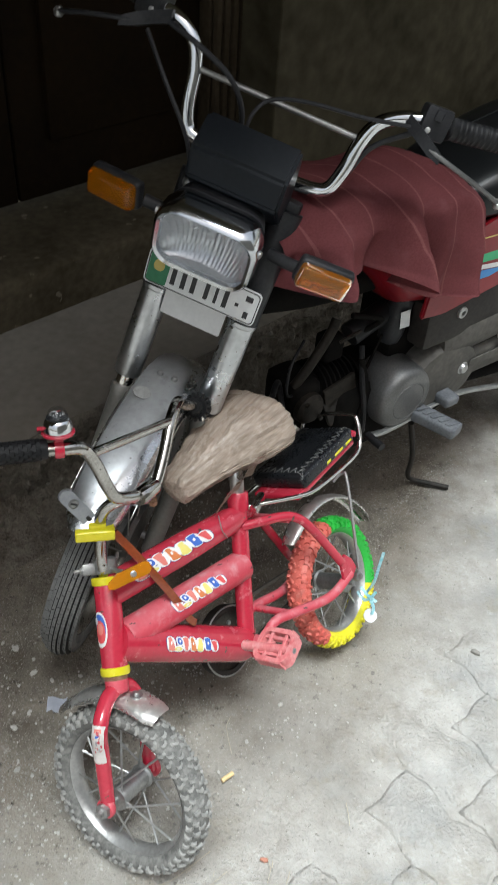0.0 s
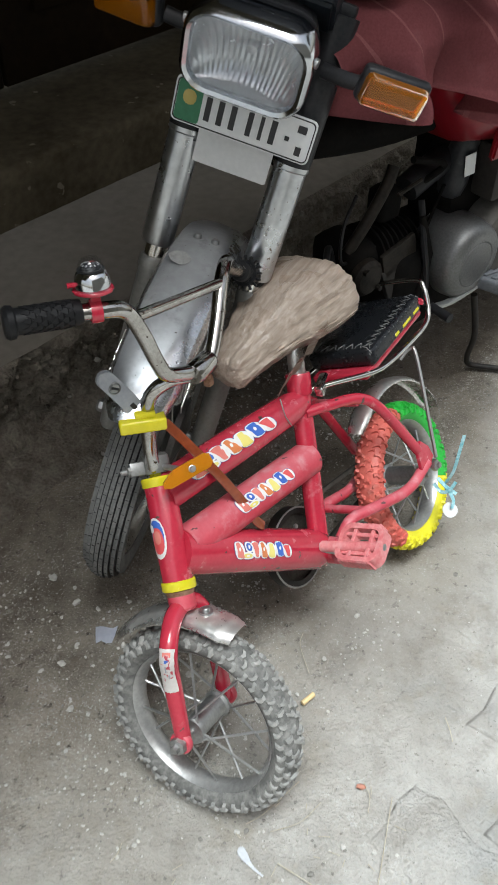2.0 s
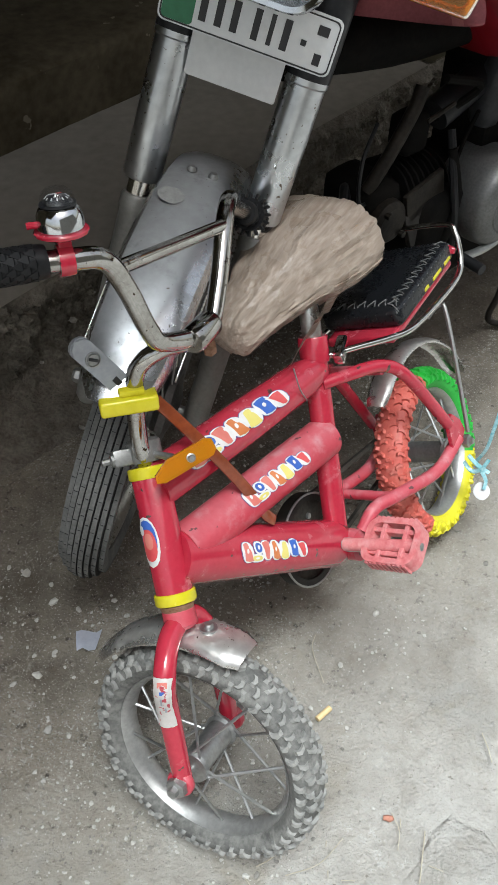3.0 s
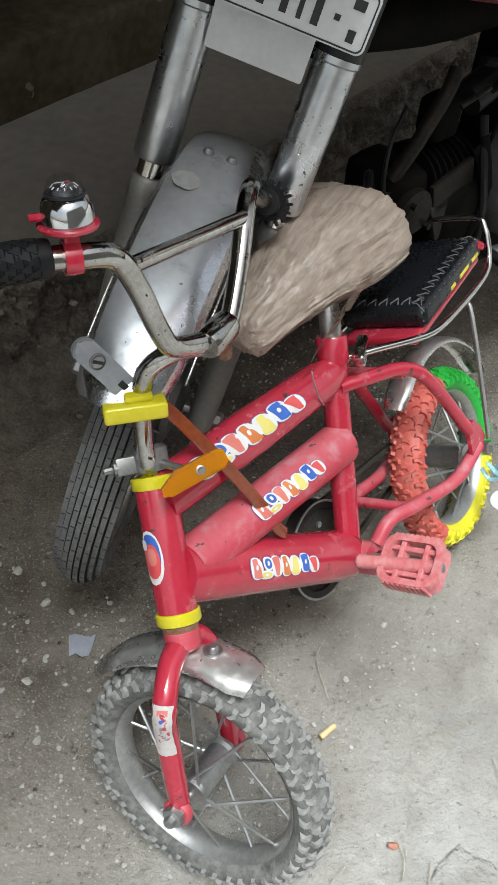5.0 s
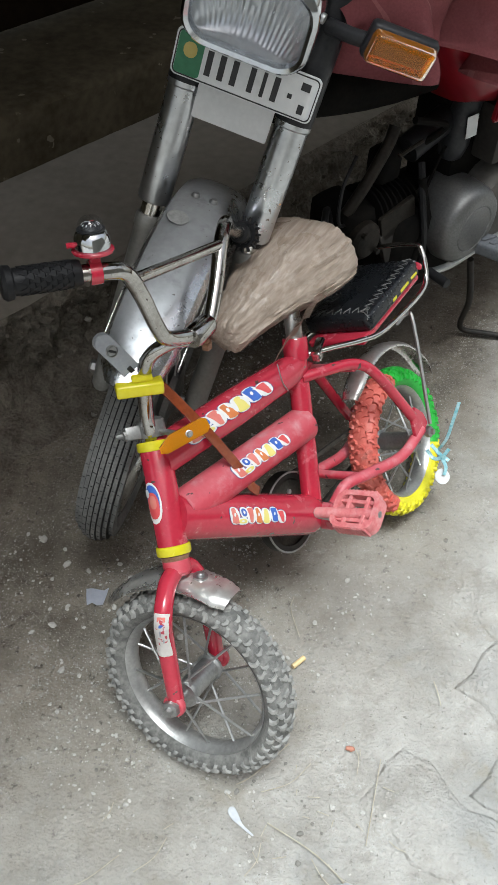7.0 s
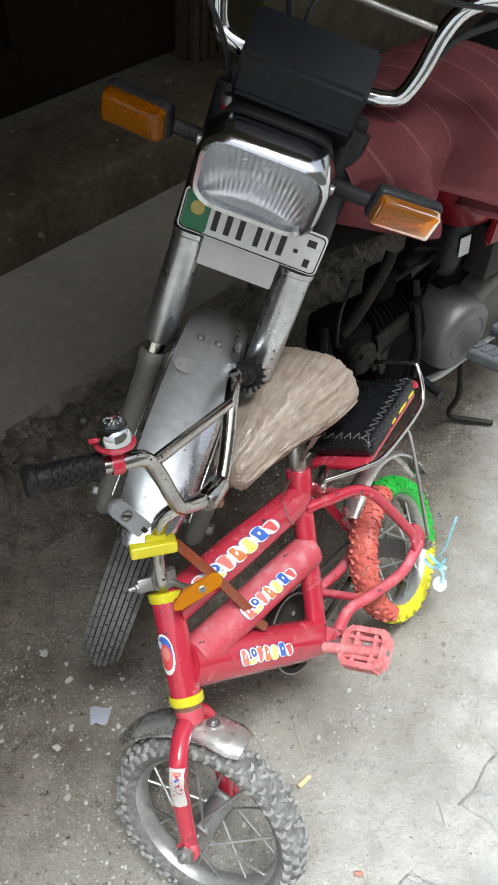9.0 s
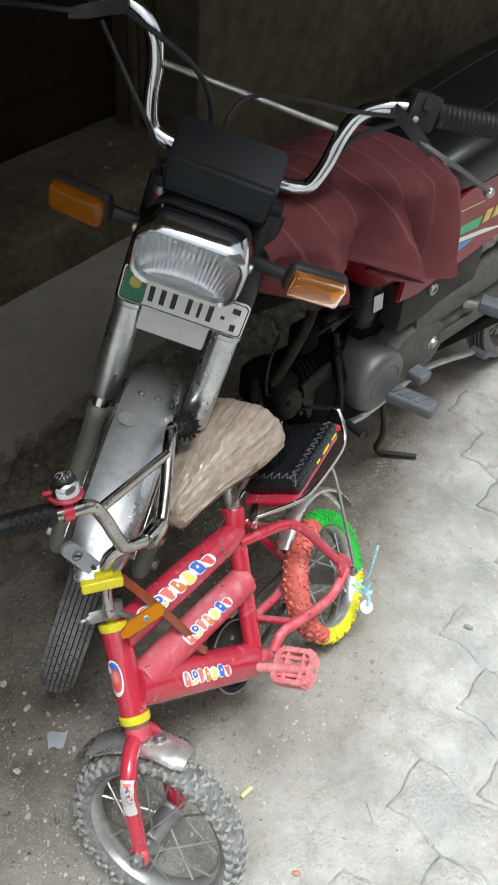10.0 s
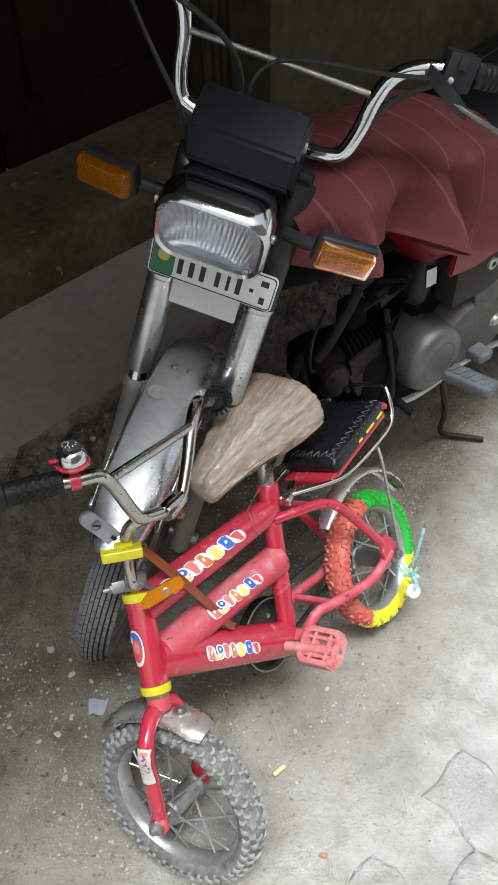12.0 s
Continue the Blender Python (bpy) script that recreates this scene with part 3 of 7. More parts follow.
def house_strip(profile, lo, hi, step, rough, mat, name, label, seed):
    """A strip along the house: (distance, height) pairs carried along, uneven by rough."""
    bm = bmesh.new()
    rows = []
    for i in range(int((hi - lo) / step) + 1):
        s = lo + i * step
        row = []
        for k, (c, z) in enumerate(profile):
            w = rough[k] if isinstance(rough, (list, tuple)) else rough
            q = V((s * 9, k * 0.9, seed))
            q2 = V((s * 31, k * 1.7, seed + 5))
            dc = w * (noise.noise(q) + 0.6 * noise.noise(q2))
            dz = 0.6 * w * (noise.noise(q + V((7, 3, 1))) + 0.6 * noise.noise(q2 + V((1, 8, 2))))
            row.append(bm.verts.new(at(HOUSE, s, c + dc, z + dz)))
        rows.append(row)
    for a, b in zip(rows, rows[1:]):
        for k in range(len(profile) - 1):
            bm.faces.new((a[k], a[k + 1], b[k + 1], b[k]))
    ob = part(name, bm, mat, angle=60)
    return tagged(ob, label, "step", kind="structure")


def finer(profile, k):
    out = []
    for (a, b), (c, d) in zip(profile, profile[1:]):
        out += [(a + (c - a) * i / k, b + (d - b) * i / k) for i in range(k)]
    return out + [profile[-1]]


def crumbled_edge():
    """The broken earth face below the lower step, lumpy at three scales."""
    prof = finer(crumb, 5)
    bm = bmesh.new()
    rows = []
    for i in range(690):
        s = -1.2 + i * 0.0067
        row = []
        for k, (c, z) in enumerate(prof):
            w = min(1.0, k / 8) * min(1.0, (len(prof) - 1 - k) / 4)
            q = V((s, c, z))
            lump = 0.030 * noise.noise(q * 9) + 0.020 * noise.noise(q * 24) + 0.020 * abs(noise.noise(q * 45)) + 0.010 * noise.noise(q * 95)
            row.append(bm.verts.new(at(HOUSE, s, c - w * lump, z + 0.5 * w * 0.02 * noise.noise(q * 30 + V((4, 4, 4))))))
        rows.append(row)
    for a, b in zip(rows, rows[1:]):
        for k in range(len(prof) - 1):
            bm.faces.new((a[k], a[k + 1], b[k + 1], b[k]))
    return tagged(part("step_edge", bm, RUBBLE, angle=50), "crumbled earthen edge under the lower concrete step", "step", kind="structure")


crumb = [(1.20, -0.015), (1.29, 0.012), (1.36, 0.035), (1.385, 0.075), (1.39, 0.11), (1.375, 0.15), (1.37, 0.19), (1.35, 0.225), (1.335, 0.252), (1.345, 0.268)]
crumbled_edge()
house_strip([(1.343, 0.268), (1.45, 0.272), (1.58, 0.274), (1.80, 0.276)], -2.5, 2.06, 0.05, [0.003, 0.003, 0.003, 0.0], CONCRETE,
            "step_lower", "worn grey concrete of the lower step", 6.0)
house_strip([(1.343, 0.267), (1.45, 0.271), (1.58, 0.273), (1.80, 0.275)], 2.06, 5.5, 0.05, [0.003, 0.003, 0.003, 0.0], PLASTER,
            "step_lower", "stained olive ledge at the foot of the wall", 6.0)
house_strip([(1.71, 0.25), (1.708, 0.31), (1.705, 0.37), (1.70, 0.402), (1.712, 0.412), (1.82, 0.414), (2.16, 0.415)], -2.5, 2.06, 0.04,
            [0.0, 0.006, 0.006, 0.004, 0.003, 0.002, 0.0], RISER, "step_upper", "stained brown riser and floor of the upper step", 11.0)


def house_wall():
    """The plastered front with an opening for the door."""
    bm = bmesh.new()
    d0, d1 = 0.55, 2.02

    def box(s0, s1, c0, c1, z0, z1):
        block((s1 - s0, c1 - c0, z1 - z0), HOUSE @ Matrix.Translation(((s0 + s1) / 2, (c0 + c1) / 2, (z0 + z1) / 2)), 0.004, 1, bm)
    box(-2.6, d0, 1.93, 2.15, -0.1, 2.49)
    box(d1, 5.6, 1.79, 2.15, -0.1, 2.49)
    box(d0 + 0.001, d1 - 0.001, 1.932, 2.148, 2.40, 2.488)
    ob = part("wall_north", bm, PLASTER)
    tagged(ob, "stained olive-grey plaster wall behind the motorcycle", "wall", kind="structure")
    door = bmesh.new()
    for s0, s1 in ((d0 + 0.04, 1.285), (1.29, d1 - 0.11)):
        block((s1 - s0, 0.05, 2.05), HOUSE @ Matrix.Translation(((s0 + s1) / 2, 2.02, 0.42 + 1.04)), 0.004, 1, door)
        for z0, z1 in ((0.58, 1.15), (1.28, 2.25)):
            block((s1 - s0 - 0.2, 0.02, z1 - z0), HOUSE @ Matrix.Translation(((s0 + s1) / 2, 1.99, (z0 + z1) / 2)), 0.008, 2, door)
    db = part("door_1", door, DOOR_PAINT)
    tagged(db, "dark brown closed double door in deep shade", "door", kind="structure")
    jamb = bmesh.new()
    for i in range(4):
        sweep(jamb, [at(HOUSE, d1 - 0.085 + i * 0.032, 1.95, 0.416), at(HOUSE, d1 - 0.085 + i * 0.032, 1.95, 2.39)], ring(0.015, 8), up=way(HOUSE, 0, 1, 0))
    block((0.12, 0.08, 2.1), HOUSE @ Matrix.Translation((d1 - 0.045, 2.0, 0.416 + 1.05)), 0.003, 1, jamb)
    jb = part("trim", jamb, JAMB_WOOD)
    tagged(jb, "ribbed dark wooden door frame", "door frame", kind="structure")
    # unseen block, added to hold sun and sky off the house front
    shade_block = bmesh.new()
    block((8.2, 1.54, 2.9), HOUSE @ Matrix.Translation((1.5, 1.20, 3.95)), 0.01, 1, shade_block)
    rf = part("ceiling", shade_block, PLASTER)
    tagged(rf, "unseen plain block added above the doorway to shade the house front", "ceiling", kind="structure")
    # unseen wall added to close the lane, pale to brighten chrome reflections
    w = bmesh.new()
    block((9.0, 0.2, 4.6), HOUSE @ Matrix.Translation((1.5, -4.0, 2.2)), 0.01, 1, w)
    tagged(part("wall_south", w, PALE_WALL), "unseen plain plastered wall added across the lane", "wall", kind="structure")


house_wall()


# ---- wheels ----
def wheel_frame(c, n):
    """Pose with z along the axle; x ahead (level), y up in the wheel's plane."""
    n = V(n).normalized()
    up = (V((0, 0, 1)) - n * n.z).normalized()
    x = n.cross(up)
    m = Matrix((x, up, n)).transposed().to_4x4()
    m.translation = V(c)
    return m


def knobby(m, r_mid, a, b, count, mats_by_angle, rows, knob, lift, bm=None, shift=0):
    """A tyre: a round body with rubber blocks; a and b are the half height and half width of its section."""
    bm = bm or bmesh.new()
    seg, sec = 72, 14
    grid = []
    for i in range(seg):
        th = 2 * math.pi * i / seg
        row = []
        for j in range(sec):
            ph = 2 * math.pi * j / sec
            rr = r_mid + a * math.cos(ph)
            row.append(bm.verts.new(m @ V((rr * math.cos(th), rr * math.sin(th), b * math.sin(ph)))))
        grid.append(row)
    for i in range(seg):
        for j in range(sec):
            f = bm.faces.new((grid[i][j], grid[(i + 1) % seg][j], grid[(i + 1) % seg][(j + 1) % sec], grid[i][(j + 1) % sec]))
            f.material_index = mats_by_angle(360 * (i + 0.5) / seg)
    for r, ph in enumerate(rows):
        for i in range(count):
            th = 2 * math.pi * (i + 0.5 * (r % 2)) / count
            p = radians(ph) + 0.10 * math.sin(th * count * 0.5 + r)
            er = V((math.cos(th), math.sin(th), 0))
            et = V((-math.sin(th), math.cos(th), 0))
            out = (er * math.cos(p) * b + V((0, 0, 1)) * math.sin(p) * a).normalized()
            side = et.cross(out)
            c = er * (r_mid + a * math.cos(p)) + V((0, 0, b * math.sin(p)))
            lo, hi = [], []
            skew = 0.25 if (i + r) % 2 else -0.25
            worn = 0.75 + 0.5 * noise.noise(V((i * 0.7, r * 3.1, 2.2)))
            for u, v in ((-0.95, -1), (0.25, -1), (0.95, 0.0), (0.25, 1), (-0.95, 1), (-0.45, 0.35), (-0.45, -0.35)):
                q = c + et * (u * knob[0] + v * skew * knob[0]) + side * (v * knob[1])
                lo.append(bm.verts.new(m @ (q - out * 0.003)))
                hi.append(bm.verts.new(m @ (c + et * (0.72 * u * knob[0] + v * skew * knob[0]) + side * (0.72 * v * knob[1]) + out * lift * worn)))
            k = mats_by_angle(math.degrees(th) % 360) + shift
            for f in [bm.faces.new(hi)] + [bm.faces.new((lo[s], lo[(s + 1) % 7], hi[(s + 1) % 7], hi[s])) for s in range(7)]:
                f.material_index = k
    return bm


def bike_wheel(owner, name, c, n, rim_r, tyre_mats, pick, label):
    """tyre, rim, hub, spokes of one small wheel."""
    m = wheel_frame(c, n)
    k = rim_r / 0.107
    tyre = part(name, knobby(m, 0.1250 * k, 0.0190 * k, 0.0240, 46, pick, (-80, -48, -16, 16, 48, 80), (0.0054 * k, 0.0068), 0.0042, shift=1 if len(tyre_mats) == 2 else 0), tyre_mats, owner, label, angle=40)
    prof = [(0.1085, 0.0135), (0.110, 0.015), (0.1115, 0.0135), (0.1100, 0.011), (0.1060, 0.006), (0.1050, 0.0), (0.1060, -0.006), (0.1100, -0.011), (0.1115, -0.0135), (0.110, -0.015), (0.1085, -0.0135), (0.1040, -0.008), (0.1022, 0.0), (0.1040, 0.008)]
    part("rim", lathe([(r * k, h * 1.08) for r, h in prof], m, 64, closed=True), RIM_DUST, tyre, "dusty chromed steel rim")
    hub = part("hub", lathe([(0, 0.05), (0.005, 0.05), (0.005, 0.036), (0.019, 0.036), (0.0205, 0.031), (0.0165, 0.028), (0.0165, -0.028), (0.0205, -0.031), (0.019, -0.036), (0.005, -0.036), (0.005, -0.05), (0, -0.05)], m, 24), STEEL, tyre, "dull steel hub")
    for i in range(16):
        s = 1 if i % 2 else -1
        th = 2 * math.pi * i / 16
        ph = th + (0.75 if (i // 2) % 2 else -0.75)
        a = m @ V((0.0175 * math.cos(ph), 0.0175 * math.sin(ph), s * 0.0335))
        b = m @ V((0.1032 * k * math.cos(th), 0.1032 * k * math.sin(th), s * 0.003))
        part("spoke", tube([a, b], 0.0019, 6), STEEL, tyre)
    return m, tyre


bike = thing("child_bicycle", pose(0.10, 1.12, 0.0, 0, 0, 61), "small red child's bicycle with coloured tyres leaning on the motorcycle", "bicycle")
CF, NF = V((-0.105, 0.869, 0.151)), V((-0.442, -0.828, 0.344)).normalized()
CR = V((0.206, 1.353, 0.138))
NR = V((math.cos(radians(-26)) * math.cos(radians(28.5)), math.sin(radians(-26)) * math.cos(radians(28.5)), math.sin(radians(28.5))))
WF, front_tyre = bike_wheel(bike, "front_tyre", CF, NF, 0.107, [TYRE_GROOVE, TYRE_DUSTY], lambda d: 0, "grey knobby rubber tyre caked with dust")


def rear_colours(d):
    # angles run from ahead, over the top, to behind
    d = d % 360
    return 1 if 103 <= d < 218 else (2 if 218 <= d < 325 else 0)


WR, rear_tyre = bike_wheel(bike, "rear_tyre", CR, NR, 0.0955, [TYRE_SALMON, TYRE_GREEN, TYRE_YELLOW], rear_colours, "knobby tyre in salmon, green and yellow thirds")


# ---- bicycle frame ----
HB, HT = V((-0.140, 0.955, 0.337)), V((-0.171, 1.049, 0.430))
HEAD = (HT - HB).normalized()
BB = V((0.052, 1.130, 0.200))
ST = V((0.010, 1.268, 0.415))
SEAT_AX = (ST - BB).normalized()


def along(a, b, t):
    return V(a) + (V(b) - V(a)) * t


head_tube = part("head_tube", lathe([(0.0, -0.004), (0.0195, -0.004), (0.0205, 0.0), (0.0205, 0.130), (0.0195, 0.134), (0, 0.134)], axes(HB, HEAD), 28), RED, bike, "scratched red head tube")
for t, nm in ((-0.008, "yellow_ring"), (0.128, "yellow_ring")):
    part(nm, lathe([(0.0, 0.0), (0.0215, 0.0), (0.0228, 0.002), (0.0228, 0.011), (0.0215, 0.0125), (0.0, 0.0125)], axes(HB + HEAD * t, HEAD), 28), YELLOW, head_tube, "yellow plastic ring")
part("lower_cup", lathe([(0, -0.012), (0.0150, -0.012), (0.0175, -0.006), (0.0195, 0), (0, 0)], axes(HB - HEAD * 0.009, HEAD), 24), RUST, head_tube, "rusty bearing cup")
DT0, DT1 = along(HB, HT, 0.30), BB + (HB - BB).normalized() * 0.002
down_tube = part("down_tube", tube([along(DT0, BB, t) for t in (0.02, 0.06, 0.5, 0.93, 0.985, 1.0)], 0.0315, 28, scale=[0.98, 1, 1, 1, 0.93, 0.80]), RED, bike, "thick red lower tube")
MT0, MT1 = along(DT0, BB, 0.10) + V((-0.004, 0.0, 0.012)), along(BB, ST, 0.56)
mid_tube = part("middle_tube", tube([along(MT0, MT1, t) for t in (0, 0.5, 1)], 0.0265, 28), RED_DUSTY, bike, "dusty thick red middle tube")
TT0, TT1 = along(HB, HT, 0.86), along(BB, ST, 0.90)
top_tube = part("top_tube", tube([along(TT0, TT1, t) for t in (0, 0.5, 0.9, 1)], 0.0268, 28, scale=[1, 1, 0.9, 0.7]), RED, bike, "thick red upper tube")
part("seat_tube", tube([BB, along(BB, ST, 0.5), ST], 0.0158, 20), RED, bike)
part("seat_collar", lathe([(0.0, -0.004), (0.0185, -0.004), (0.019, 0), (0.019, 0.026), (0.018, 0.028), (0.0, 0.028)], axes(ST - SEAT_AX * 0.012, SEAT_AX), 24), RED, bike)
part("seat_post", tube([ST - SEAT_AX * 0.02, ST + SEAT_AX * 0.07], 0.0125, 18), CHROME_DULL, bike, "tarnished chrome seat post")
BL = way(BIKE, 1, 0, 0)
part("bottom_bracket", tube([BB + BL * 0.037, BB - BL * 0.037], 0.0205, 22), RED_DUSTY, bike)


def bp(*p):
    return at(BIKE, *p)


for s in (1, -1):
    up_stay = glide([bp(s * 0.008, 0.207, 0.268), bp(s * 0.026, 0.175, 0.258), bp(s * 0.044, 0.125, 0.236), bp(s * 0.056, 0.098, 0.198), bp(s * 0.062, 0.055, 0.085)], 5)
    part("upper_stay", tube(up_stay, 0.0088, 14), RED, bike)
    low_stay = glide([bp(s * 0.026, 0.270, 0.078), bp(s * 0.036, 0.240, 0.092), bp(s * 0.048, 0.195, 0.078), bp(s * 0.056, 0.11, 0.046), bp(s * 0.060, 0.040, 0.048)], 5)
    part("lower_stay", tube(low_stay, 0.0090, 14), RED_DUSTY, bike)
    drop = bmesh.new()
    m = local(bp(s * 0.060, 0.046, 0.062), way(BIKE, 0, 1, 0), way(BIKE, 0, 0, 1), way(BIKE, 1, 0, 0))
    slab([(0.022, -0.012), (0.015, 0.026), (-0.004, 0.032), (-0.02, 0.01), (-0.024, -0.012), (-0.008, -0.02)], m, 0.005, 0.001, drop)
    part("dropout", drop, RED, bike)
    part("axle_nut", lathe([(0, 0.014), (0.005, 0.014), (0.005, 0.009), (0.010, 0.008), (0.010, 0), (0, 0)], axes(bp(s * 0.062, 0.030, 0.035), BL * s), 6), STEEL, bike, angle=20)
part("stay_bridge", tube([bp(-0.045, 0.128, 0.232), bp(0.044, 0.128, 0.232)], 0.007, 12), RED_DUSTY, bike)
part("stay_bridge", tube([bp(-0.046, 0.205, 0.080), bp(0.046, 0.205, 0.080)], 0.007, 12), RED_DUSTY, bike)


def fender(m, r, a0, a1, half, drop, mat, name, owner, label, thick=0.0016, steps=26):
    """A curved mudguard about the axle of m, its edges turned down."""
    bm = bmesh.new()
    prof = [(-1.0, 1.0), (-0.86, 0.45), (-0.55, 0.12), (0, 0), (0.55, 0.12), (0.86, 0.45), (1.0, 1.0)]
    outer = []
    for lift in (0.0, -thick):
        rows = []
        for i in range(steps + 1):
            th = radians(a0 + (a1 - a0) * i / steps)
            taper = 1 - 0.25 * max(0, abs(i / steps - 0.5) * 2 - 0.85) / 0.15
            rows.append([bm.verts.new(m @ V(((r - drop * d + lift) * math.cos(th), (r - drop * d + lift) * math.sin(th), half * u * taper))) for u, d in prof])
        for p, q in zip(rows, rows[1:]):
            for j in range(len(prof) - 1):
                bm.faces.new((p[j], p[j + 1], q[j + 1], q[j]))
        outer.append(rows)
    a, b = outer
    for e in (0, -1):
        for j in range(len(prof) - 1):
            bm.faces.new((a[e][j], a[e][j + 1], b[e][j + 1], b[e][j]))
    for j in (0, -1):
        for i in range(steps):
            bm.faces.new((a[i][j], a[i + 1][j], b[i + 1][j], b[i][j]))
    return part(name, bm, mat, owner, label)


fender(WR, 0.176, 62, 172, 0.019, 0.008, GUARD_DUST, "rear_mudguard", bike, "narrow chromed rear mudguard")
front_fender = fender(WF, 0.169, 24, 98, 0.030, 0.012, GUARD_DUST, "front_mudguard", bike, "short dented chrome front mudguard")

# fork and its crown
CROWN = HB - HEAD * 0.032
fork = part("fork_crown", lathe([(0, 0), (0.014, 0), (0.018, 0.004), (0.018, 0.020), (0.013, 0.026), (0, 0.026)], axes(CROWN - HEAD * 0.004, HEAD), 20), RED_DUSTY, bike, "dusty red fork crown")
for s in (1, -1):
    end = CF + NF * s * 0.054
    leg = glide([CROWN + HEAD * 0.006, CROWN + NF * s * 0.026 - HEAD * 0.004, CROWN + NF * s * 0.046 - HEAD * 0.034, along(CROWN + NF * s * 0.050, end, 0.45), end], 6)
    fl = part("fork_leg", sweep(bmesh.new(), leg, ring(0.0122, 14), [1 if i < 20 else 1 - 0.02 * (i - 20) for i in range(len(leg))]), RED, fork, "scratched red fork leg")
    part("axle_cap", lathe([(0, 0.016), (0.006, 0.016), (0.0065, 0.009), (0.012, 0.008), (0.0125, 0.0), (0, 0.0)], axes(end + NF * s * 0.009, NF * s), 6), STEEL, fork, "dusty axle nut", angle=25)
    part("dropout", lathe([(0, 0.002), (0.0145, 0.002), (0.0160, 0.0), (0.0160, -0.006), (0.0145, -0.008), (0, -0.008)], axes(end + NF * s * 0.0075, NF * s), 22), RED_DUSTY, fl, "round dusty red fork end")
    if s == 1:
        strip = [V(q) for q in leg[11:20]]
        f0 = V((-0.2, -0.75, 0.65))

        def on_leg(u, w, r):
            k = min(7.999, u * 8)
            i = int(k)
            c = along(strip[i], strip[i + 1], k % 1)
            t = (strip[i + 1] - strip[i]).normalized()
            f = (f0 - t * f0.dot(t)).normalized()
            return c + (f * math.cos(w) + t.cross(f) * math.sin(w)) * r
        bm = bmesh.new()
        rows = []
        for i in range(25):
            u = 0.02 + 0.96 * i / 24
            cut = 0.95 + 0.15 * noise.noise(V((u * 9, 1.2, 0)))
            rows.append([bm.verts.new(on_leg(min(0.999, max(0.0, u + 0.02 * noise.noise(V((j * 0.9, 2.2, 4))))), (-0.95 + 1.75 * j / 8) * cut, 0.0131)) for j in range(9)])
        for p, q in zip(rows, rows[1:]):
            for j in range(8):
                bm.faces.new((p[j], p[j + 1], q[j + 1], q[j])).material_index = 0
        lab = part("fork_label", bm, WORN_LABEL, fl, "torn worn white label")
        for u0, u1, w0, w1, ink in ((0.10, 0.15, -0.5, 0.3, INK_SALMON), (0.22, 0.25, -0.3, 0.1, BLUE), (0.35, 0.52, -0.1, 0.05, GREY_PLASTIC), (0.58, 0.70, -0.35, -0.2, GREY_PLASTIC), (0.30, 0.33, 0.2, 0.5, INK_SALMON)):
            mk = bmesh.new()
            vs = [mk.verts.new(on_leg(u, w, 0.0136)) for u, w in ((u0, w0), (u0, (w0 + w1) / 2), (u0 + 0.01, w1), (u1, w1), (u1, (w0 + w1) / 2), (u1 - 0.01, w0))]
            mk.faces.new(vs)
            part("label_mark", mk, ink, lab)
part("fender_bolt", lathe([(0, 0.005), (0.004, 0.0045), (0.006, 0.002), (0.006, 0), (0.010, 0), (0.010, -0.003), (0, -0.003)], axes(WF @ V((0.171 * math.cos(radians(80)), 0.171 * math.sin(radians(80)), 0.0)), way(WF, math.cos(radians(80)), math.sin(radians(80)), 0)), 14), STEEL, front_fender)

# crank, pedals, chain guard
for s in (1, -1):
    hub_end = BB + BL * s * 0.050
    tip = bp(s * 0.070, 0.285 + s * 0.066, 0.072 + s * 0.066)
    crank = part("crank", sweep(bmesh.new(), [BB + BL * s * 0.036, hub_end, along(hub_end, tip, 0.2), tip], ring(0.0085, 12)), STEEL if s == 1 else INNER, bike, "steel crank arm")
    part("crank_bolt", lathe([(0, 0.010), (0.010, 0.009), (0.012, 0.004), (0.012, -0.006), (0, -0.006)], axes(hub_end, BL * s), 16), CHROME_DULL, crank)
    c = tip + BL * s * 0.056 + way(BIKE, 0, -0.012, -0.004)
    fx, fz = way(BIKE, 0, 0.93, -0.37), way(BIKE, 0, 0.37, 0.93)
    pm = local(c, fx, BL * s, fz)
    ped = bmesh.new()
    outer, inner = round_rect(0.056, 0.070, 0.015, 4), round_rect(0.042, 0.056, 0.011, 4)
    for o2, i2, h in ((outer, inner, 0.011),):
        vs = [[ped.verts.new(pm @ V((x, y, z))) for x, y in lst] for lst, z in ((outer, -h), (outer, h), (inner, h), (inner, -h))]
        for p, q in zip(vs, vs[1:] + vs[:1]):
            for i in range(len(outer)):
                ped.faces.new((p[i], p[(i + 1) % len(outer)], q[(i + 1) % len(outer)], q[i]))
    for y in (-0.018, 0.018):
        block((0.044, 0.006, 0.016), pm @ Matrix.Translation((0, y * 0.8, 0)), 0.001, 1, ped)
    for x in (-0.014, 0.014):
        block((0.006, 0.058, 0.012), pm @ Matrix.Translation((x, 0, 0)), 0.001, 1, ped)
    for i in range(9):
        for x in (-0.0282, 0.0282):
            block((0.003, 0.0035, 0.020), pm @ Matrix.Translation((x, -0.024 + i * 0.006, 0)), 0.0, 1, ped)
    pd = part("pedal", ped, PINK, bike, "dusty faded red plastic pedal")
    part("pedal_axle", tube([tip - BL * s * 0.004, c + BL * s * 0.030], 0.008, 12), PINK, pd)
    part("pedal_bolt", lathe([(0, 0.006), (0.005, 0.005), (0.006, 0), (0, 0)], axes(c + BL * s * 0.030, BL * s), 10), STEEL, pd)
guard = axes(BB - BL * 0.052, BL)
